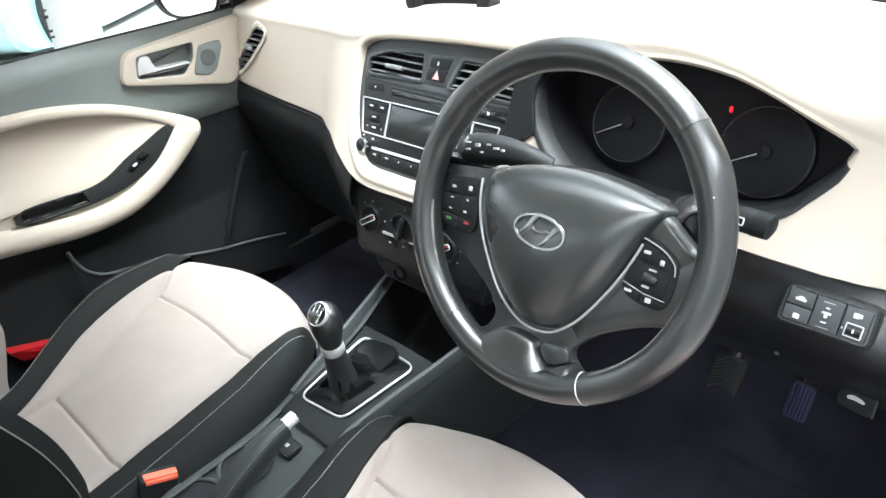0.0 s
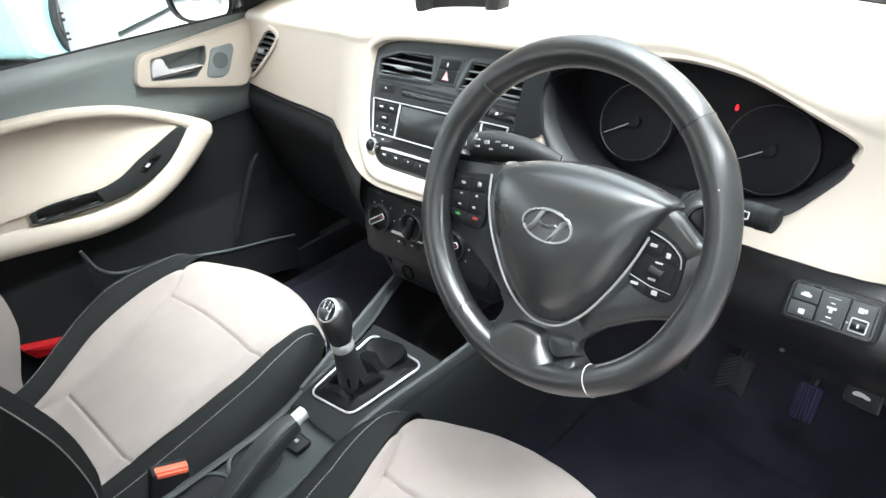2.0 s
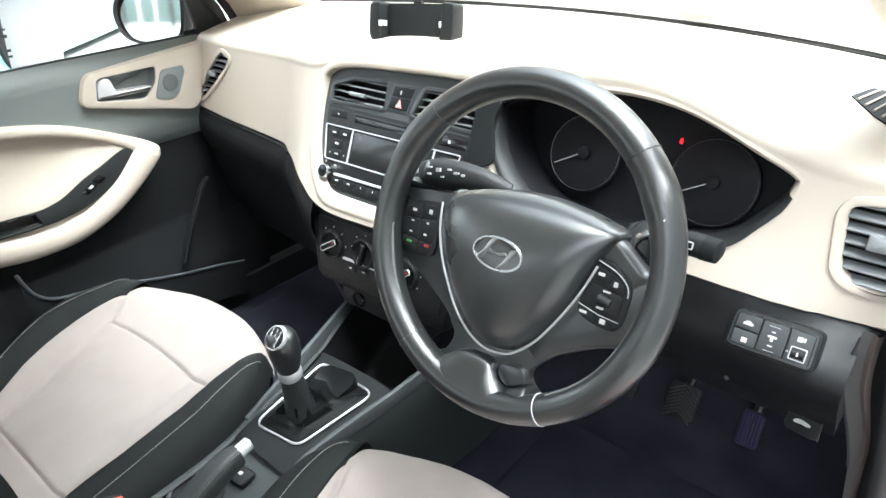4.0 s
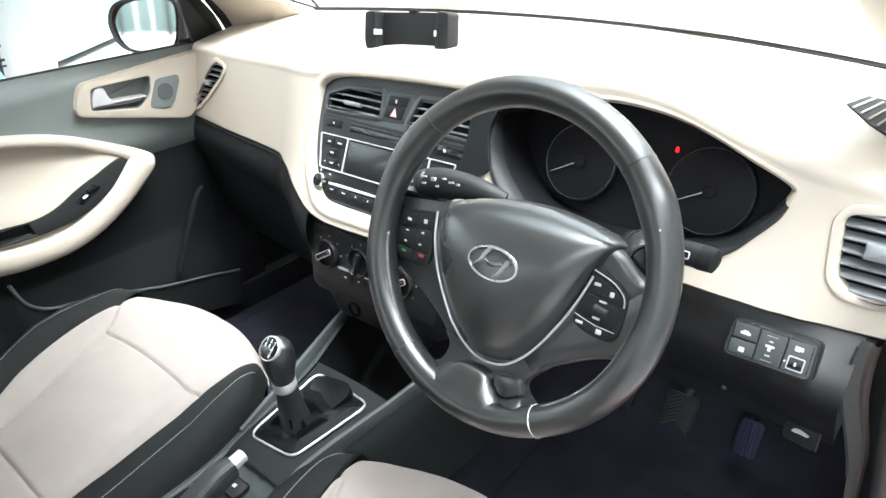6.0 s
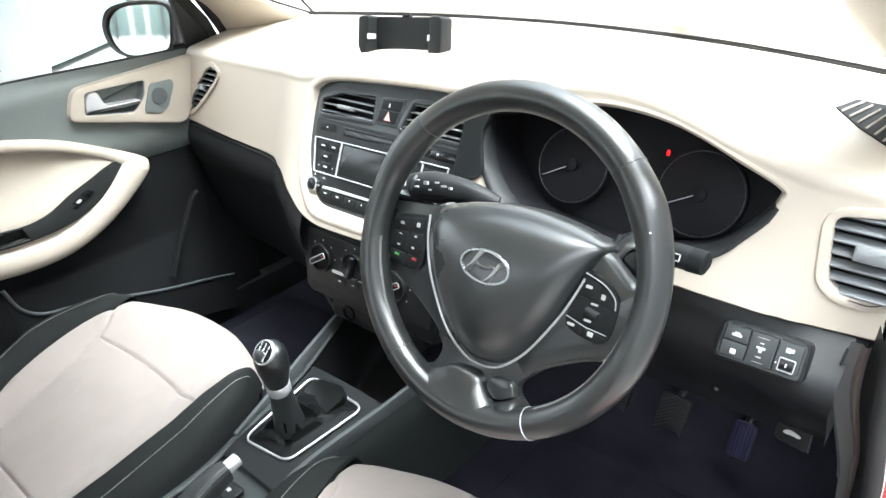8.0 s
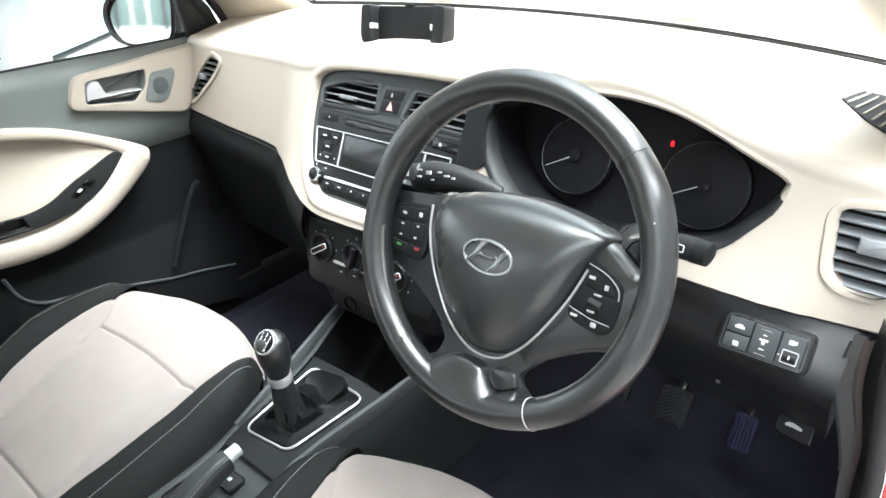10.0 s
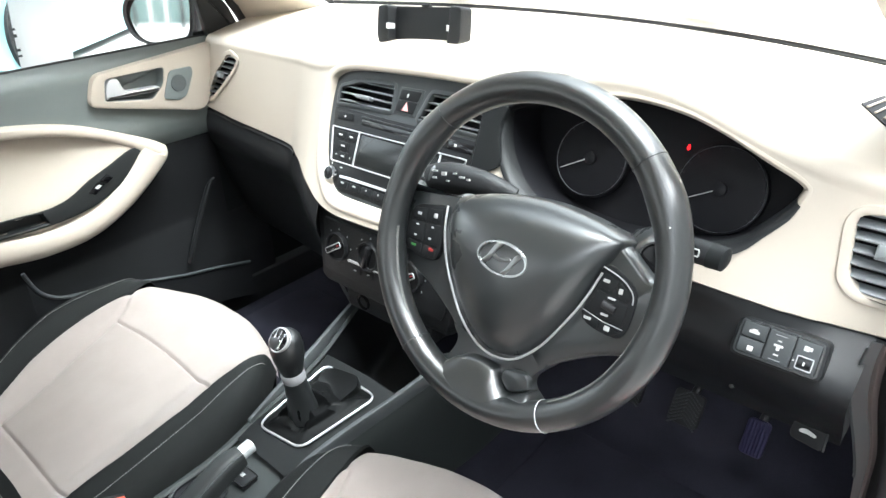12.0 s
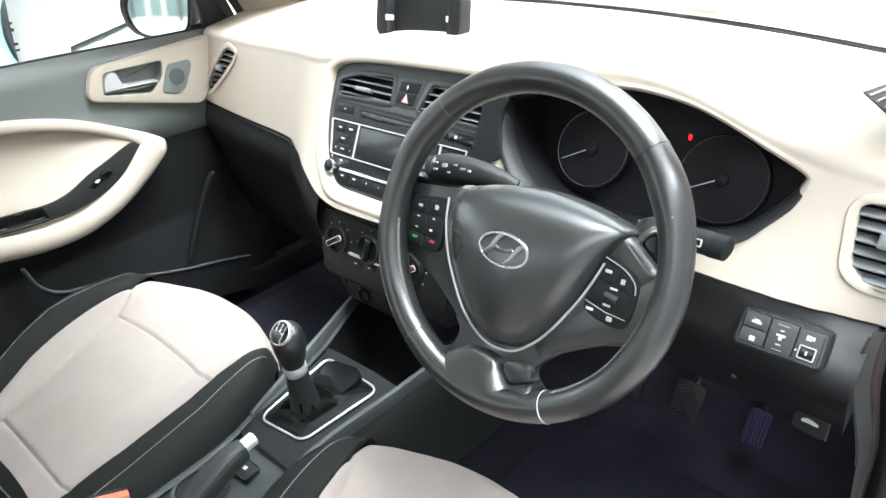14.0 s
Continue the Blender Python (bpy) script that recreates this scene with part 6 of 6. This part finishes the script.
# ---- handbrake, console fittings ----
hbk = thing("handbrake", (0.008, -0.33, 0.50), "black handbrake lever with a silver button", "handbrake")
bm = B()
HBP = spline([(0.008, -0.170, 0.588), (0.008, -0.200, 0.583), (0.008, -0.25, 0.563), (0.008, -0.30, 0.536), (0.008, -0.36, 0.500), (0.008, -0.42, 0.46)], 6, closed=False)
loops = []
for i, p in enumerate(HBP):
    t = i / (len(HBP) - 1)
    d = (Vector(HBP[min(i + 1, len(HBP) - 1)]) - Vector(HBP[max(i - 1, 0)])).normalized()
    up_ = Vector((1, 0, 0)).cross(d).normalized() * -1
    if up_.z < 0:
        up_ = -up_
    k_ = 0.86 + 0.22 * math.sin(math.pi * min(t * 1.5, 1)) + 0.12 * t
    sec = fillet([(-0.0165, -0.013), (-0.0165, 0.006), (-0.0105, 0.0165), (0.0090, 0.0165), (0.0165, 0.007), (0.0165, -0.013), (0.008, -0.018), (-0.008, -0.018)], 0.0035, 2)
    loops.append([Vector(p) + (Vector((1, 0, 0)) * q[0] + up_ * q[1]) * k_ for q in sec])
rings(bm, loops, cap0=True, cap1=True)
part("grip", bm, LEVERGREY, hbk)
bm = B()
tube(bm, [(0.008, -0.176, 0.5885), (0.008, -0.160, 0.5915), (0.008, -0.150, 0.593), (0.008, -0.1485, 0.5933)], lambda t: 0.0108 if t < 0.9 else 0.008, 14)
part("release_button", bm, SILVER, hbk, "satin silver release button")
bm = B()
tube(bm, [(p[0] + 0.0145, p[1], p[2] + 0.0145) for p in HBP[1:26]], 0.0009, 5)
part("grip_seam", bm, STACKGREY, hbk)


def cup_holder(cx, cy, r, label):
    h = thing("cup_holder", (cx, cy, 0.50), label, "cup holder", "cup holders")
    z = cons_z(cy) - 0.010
    bm = B()
    D = Plane((cx, cy, z), (1, 0, 0), (0, 1, 0))
    rim(bm, D, ring2(0, 0, r, r * 1.05, 32), [(-0.001, -0.004), (0.0, 0.003), (0.003, 0.005), (0.007, 0.003), (0.008, -0.003)])
    part("lip", bm, STACKGREY, h, "grey plastic lip")
    # No real depth: a flat near-black disc paints the well's shade.
    bm = B()
    dome(bm, D, ring2(0, 0, r, r * 1.05, 32), [(1.0, 0.004), (0.97, 0.0016), (0.5, 0.001), (0.1, 0.001)])
    part("well", bm, DIALFACE, h, "flat dark disc for the shade in the well")


cup_holder(-0.030, -0.322, 0.043, "dark cup holder beside the handbrake")
cup_holder(-0.032, -0.228, 0.034, "dark coin recess beside the handbrake")
cup_holder(0.052, -0.288, 0.020, "dark recess beside the driver's seat")
sock = thing("console_switch", (0.002, -0.170, 0.545), "square black console switch with a white symbol", "switch")
CSW = Plane((0.001, -0.170, cons_z(-0.17) - 0.004), (0.96, 0.02, 0), (0, 1, 0.05))
bm = B()
plate(bm, CSW, rect(-0.017, -0.013, 0.017, 0.013, 0.002, 2), -0.012, 0.002, 0.001)
part("body", bm, BLACK, sock)
bm = B()
rim(bm, CSW, rect(-0.017, -0.013, 0.017, 0.013, 0.002, 2), [(-0.0005, 0), (0, 0.0028), (0.0015, 0.0028), (0.002, 0)])
part("edge", bm, PIANO, sock)
bar(sock, -0.002, 0.001, 0.0035, 0.003, WHITE, 0.002, fr=CSW)
buckle = thing("seat_belt_buckle", (-0.100, -0.33, 0.46), "black seat belt buckle with an orange-red button", "seat belt buckle")
bm = B()
BK = Plane((-0.100, -0.334, 0.528), (0.25, 0.95, -0.28), (0, 0.30, 0.95))
plate(bm, BK, rect(-0.028, -0.060, 0.026, 0.024, 0.006, 3), -0.012, 0.012, 0.004)
part("body", bm, BLACK, buckle)
bm = B()
TP = Plane(BK.at(0, 0.0245, 0.0), BK.u, -BK.n)
plate(bm, TP, rect(-0.022, -0.011, 0.024, 0.002, 0.002, 2), -0.006, 0.002, 0.001)
plate(bm, BK, rect(-0.020, 0.016, 0.024, 0.0225, 0.002, 2), 0.009, 0.0135, 0.001)
part("button", bm, mat("orange_red_plastic", (0.80, 0.13, 0.07), 0.4), buckle, "orange-red release button")

# ---- pedals ----
def pedal(name, c, u, v, w, h, ribs, label, diagonal=False, rubber=RUBBER):
    p = thing(name, c, label, "pedal", "pedals")
    P = Plane(c, u, v)
    bm = B()
    plate(bm, P, fillet([(-w, -h), (w, -h), (w, h), (-w, h)], 0.008, 3), -0.012, 0.0, 0.003)
    pd = part("pad", bm, rubber, p, "worn rubber pad")
    for i in range(ribs):
        t = (i + 0.5) / ribs * 2 - 1
        bm = B()
        if diagonal:
            b = t * h * 0.9
            tube(bm, [P.at(-w * 0.9, b - 0.010, 0.0), P.at(0, b + 0.008, 0.001), P.at(w * 0.9, b - 0.010, 0.0)], 0.0016, 5)
        else:
            tube(bm, [P.at(w * t * 0.9, -h * 0.92, 0.0005), P.at(w * t * 0.9, h * 0.92, 0.0005)], 0.0022, 5)
        part("rib", bm, STACKGREY if rubber is RUBBER else rubber, pd)
    bm = B()
    tube(bm, [P.at(0, h * 0.4, -0.014), P.at(0, h * 1.6, -0.05), P.at(0, h * 5.5, -0.10)], 0.008, 8)
    part("arm", bm, BLACK, p)


pedal("brake_pedal", (0.412, 0.492, 0.444), (1, 0, 0.0), (-0.05, 0.50, 0.86), 0.028, 0.032, 8, "black ribbed rubber brake pedal", True)
pedal("accelerator_pedal", (0.527, 0.538, 0.407), (1, 0, 0.0), (0.0, 0.50, 0.86), 0.020, 0.034, 6, "ribbed accelerator pedal with a bluish reflection put into its colour", rubber=BLUE_SHEEN_RUBBER)
pedal("clutch_pedal", (0.30, 0.492, 0.444), (1, 0, 0.0), (0.0, 0.50, 0.86), 0.028, 0.032, 8, "black ribbed rubber clutch pedal", True)
footmat(0.20, 0.66, -0.12, 0.42, "black carpet mat in the driver's footwell")
footmat(-0.64, -0.16, -0.12, 0.44, "black carpet mat in the passenger footwell")

# ---- phone holder on the dashboard ----
ph = thing("phone_holder", (-0.125, 0.42, 1.045), "black phone holder with side clamps on the dashboard", "phone holder")
PH = Plane((-0.126, 0.405, 1.086), (0.97, 0.12, 0.045), (0, 0.22, 1))
bm = B()
plate(bm, PH, rect(-0.064, -0.032, 0.066, 0.034, 0.006, 3), -0.012, 0.0, 0.002)
part("backplate", bm, BLACK, ph, "dark flat backplate")
for sx in (-1, 1):
    bm = B()
    plate(bm, PH, fillet([(sx * 0.062, -0.031), (sx * 0.065, 0.036), (sx * 0.090, 0.034), (sx * 0.091, -0.020), (sx * 0.083, -0.034)], 0.007, 4), -0.012, 0.022, 0.005)
    cl_ = part("clamp", bm, BLACK, ph, "black side clamp")
    bm = B()
    plate(bm, PH, rect(min(sx * 0.063, sx * 0.067), -0.006, max(sx * 0.063, sx * 0.067), 0.004, 0.0008, 1), 0.003, 0.0235, 0.0005)
    part("catch", bm, GREYPRINT, cl_)
bm = B()
plate(bm, PH, rect(-0.012, -0.041, 0.016, -0.031, 0.002, 2), -0.008, 0.012, 0.002)
part("foot_rest", bm, SATIN, ph)
bm = B()
plate(bm, PH, rect(-0.006, 0.033, 0.010, 0.038, 0.001, 2), -0.008, 0.002, 0.001)
part("top_catch", bm, BLACK, ph)
bm = B()
plate(bm, PH, fillet([(0.016, -0.040), (0.022, -0.030), (0.074, -0.030), (0.078, -0.037), (0.070, -0.042)], 0.003, 3), -0.010, 0.014, 0.003)
part("lower_arm", bm, BLACK, ph)
bm = B()
tube(bm, [PH.at(0, -0.01, -0.012), PH.at(0, -0.03, -0.03), (-0.118, 0.44, top_z(-0.118, 0.44) + 0.006)], 0.010, 10)
dome(bm, Plane((-0.118, 0.44, top_z(-0.118, 0.44)), (1, 0, 0), (0, 1, 0.0)), ring2(0, 0, 0.034), [(1.0, -0.002), (1.0, 0.004), (0.8, 0.010), (0.4, 0.014), (0.1, 0.015)])
part("base", bm, BLACK, ph, "black suction base")

# ---- right-hand end of the dashboard and door jamb ----
jamb = thing("door_jamb", (0.70, 0.24, 0.40), "dark door jamb with rubber seal and red bodywork", "door jamb", kind="structure")
def jx(z, k):
    """Edge curves of the end panel, from the pale seam to the body."""
    zs_ = [0.55, 0.66, 0.70, 0.735, 0.80, 0.84, 0.88, 0.93, 1.02]
    return ip(z, zs_, ([0.712, 0.700, 0.695, 0.686, 0.667, 0.667, 0.672, 0.680, 0.690], [0.716, 0.708, 0.706, 0.702, 0.684, 0.680, 0.682, 0.688, 0.695],
                       [0.722, 0.714, 0.712, 0.709, 0.694, 0.690, 0.690, 0.692, 0.698], [0.735, 0.728, 0.726, 0.724, 0.715, 0.710, 0.706, 0.703, 0.706])[k])


# End panel's grey is raised to carry light from the open door.
END_LIT = mat("door_lit_end_plastic", (0.085, 0.088, 0.088), 0.4, grain=0.3)
zj = np.linspace(0.55, 0.872, 40)
bm = B()
tube(bm, [(jx(z, 0), 0.220, z) for z in np.linspace(0.69, 0.864, 30)], 0.0016, 6)
part("seam", bm, STACKGREY, jamb)
bm = B()
grid(bm, lambda z, v: (jx(z, 0) + (jx(z, 1) - jx(z, 0)) * v, 0.221 + 0.002 * v, z), zj, np.linspace(0, 1, 4))
part("end_panel", bm, END_LIT, jamb, "grey end panel with door light put into its colour")
bm = B()
grid(bm, lambda z, v: (jx(z, 1) + (jx(z, 2) - jx(z, 1)) * v, 0.223 - 0.006 * math.sin(math.pi * v), z), zj, np.linspace(0, 1, 5))
part("end_strip", bm, mat("brown_grey_plastic", (0.17, 0.14, 0.13), 0.5, grain=0.3), jamb, "brown-grey plastic strip")
bm = B()
grid(bm, lambda z, v: (jx(z, 2) + (jx(z, 3) - jx(z, 2)) * v, 0.224 - 0.05 * v, z), np.linspace(0.40, 0.90, 40), np.linspace(0, 1, 4))
part("jamb_trim", bm, BLACK_SOFT, jamb)
bm = B()
tube(bm, [(jx(z, 3) + 0.006, 0.170, z) for z in np.linspace(0.38, 1.02, 30)], 0.0095, 10)
part("door_seal", bm, RUBBER, jamb, "black rubber door seal")
bm = B()
grid(bm, lambda z, v: (jx(z, 3) + 0.016 + 0.10 * v, 0.185 + 0.02 * v, z), np.linspace(0.36, 0.80, 20), np.linspace(0, 1, 6))
part("jamb_body", bm, RED_PAINT, jamb, "red painted bodywork")

# ---- parked cars and building outside ----
def parked_car(name, m, paint, label):
    """A hatchback: side profile swept across its width, with wheels, windows and lamps. Local y is its length."""
    c = thing(name, (0, 0, 0), label, "car", "parked cars")
    prof = spline([(-1.95, 0.35), (-1.97, 0.62), (-1.90, 0.92), (-1.55, 1.38), (-0.9, 1.49), (-0.1, 1.47), (0.55, 1.10), (0.95, 0.98), (1.55, 0.88), (1.93, 0.72), (1.98, 0.45), (1.90, 0.18), (1.0, 0.06), (-1.2, 0.06), (-1.85, 0.15)], 4)
    bm = B()
    loops = []
    for x, s_, zz in ((-0.84, 0.93, 0.0), (-0.86, 0.97, 0.0), (-0.82, 1.0, 0.0), (0.0, 1.0, 0.015), (0.82, 1.0, 0.0), (0.86, 0.97, 0.0), (0.84, 0.93, 0.0)):
        loops.append([Vector((x * (1 - 0.16 * max(0, p[1] - 0.9) / 0.5), p[0] * s_, 0.62 + (p[1] - 0.62) * s_ + zz)) for p in prof])
    rings(bm, loops, cap0=True, cap1=True)
    part("body", bm, paint, c)
    for sx in (-1, 1):
        for y in (-1.22, 1.28):
            W_ = Plane((sx * 0.80, y, 0.305), (0, sx, 0), (0, 0, 1))
            bm = B()
            dome(bm, W_, ring2(0, 0, 0.345, n=32), [(1.0, 0.0), (1.0, 0.072), (0.9, 0.073), (0.3, 0.070)])
            part("wheel_arch", bm, BLACK, c)
            bm = B()
            rim(bm, W_, ring2(0, 0, 0.25, n=40), [(-0.03, 0.03), (-0.04, 0.09), (-0.02, 0.105), (0.03, 0.105), (0.052, 0.085), (0.055, 0.03)])
            w_ = part("wheel", bm, RUBBER, c, "black tyre")
            bm = B()
            rim(bm, W_, ring2(0, 0, 0.215, n=40), [(-0.02, 0.05), (-0.02, 0.095), (0.0, 0.102), (0.012, 0.09), (0.012, 0.05)])
            for j in range(5):
                q = 2 * math.pi * j / 5 + 0.3
                tube(bm, [W_.at(0.03 * math.cos(q), 0.03 * math.sin(q), 0.092), W_.at(0.205 * math.cos(q), 0.205 * math.sin(q), 0.088)], 0.020, 6)
            part("wheel_rim", bm, SILVER, w_, "silver spoked wheel")
        bm = B()
        grid(bm, lambda u, v: (sx * (0.868 - 0.135 * v), -1.3 + 1.75 * u - 0.25 * v * (2 * u - 1), 0.95 + 0.42 * v), np.linspace(0, 1, 6), np.linspace(0, 1, 4))
        part("side_window", bm, PIANO, c, "dark side glass")
        bm = B()
        plate(bm, Plane((sx * 0.56, 1.90, 0.66), (sx, -0.25, 0), (0, -0.3, 1)), spline([(-0.16, -0.06), (0.14, -0.05), (0.20, 0.06), (-0.05, 0.05)], 4), -0.03, 0.02, 0.01)
        part("headlamp", bm, CHROME, c, "clear headlamp")
    c.matrix_world = m
    return c


parked_car("parked_car", pose(-6.93, 2.01, 0, 0, 0, 38.5), TEAL_PAINT, "teal hatchback parked on the tarmac alongside")
wall = B()
box(wall, (-14.0, -22.0, 0.0), (-13.4, 16.0, 4.2), 0.03)
bd = thing("building", (-13.7, 0, 0), "pale low building with tall window bays", "building")
part("wall", wall, RENDERED, bd)
for i in range(12):
    bm = B()
    y = -20 + i * 3.0
    box(bm, (-13.42, y, 0.4), (-13.34, y + 1.9, 3.4), 0.02)
    w_ = part("window", bm, PIANO, bd, "dark window bay")
    bm = B()
    for q in (0.0, 0.95, 1.9):
        box(bm, (-13.36, y + q - 0.05, 0.4), (-13.28, y + q + 0.05, 3.4), 0.01)
    part("window_frame", bm, WHITE, w_)
bm = B()
box(bm, (-14.1, -22.1, 4.2), (-13.2, 16.1, 4.5), 0.03)
part("roof_edge", bm, STACKGREY, bd)

shop = thing("shopfront", (-4.0, -18.2, 0), "pale shopfront with slim glazing bars across the yard", "building")
bm = B()
box(bm, (-12.0, -18.5, 0.0), (4.0, -18.1, 3.8), 0.03)
part("wall", bm, RENDERED, shop)
PANE = mat("pale_green_shop_glass", (0.13, 0.19, 0.18), 0.15, vary=0.1)
for i in range(24):
    x = -8.0 + 0.40 * i
    bm = B()
    box(bm, (x + 0.04, -18.12, 0.25), (x + 0.36, -18.07, 2.9), 0.01)
    w_ = part("pane", bm, PANE, shop, "pale green glass pane")
    bm = B()
    box(bm, (x - 0.04, -18.12, 0.15), (x + 0.04, -18.0, 3.0), 0.01)
    part("glazing_bar", bm, STACKGREY if i % 3 == 0 else WHITE, shop)
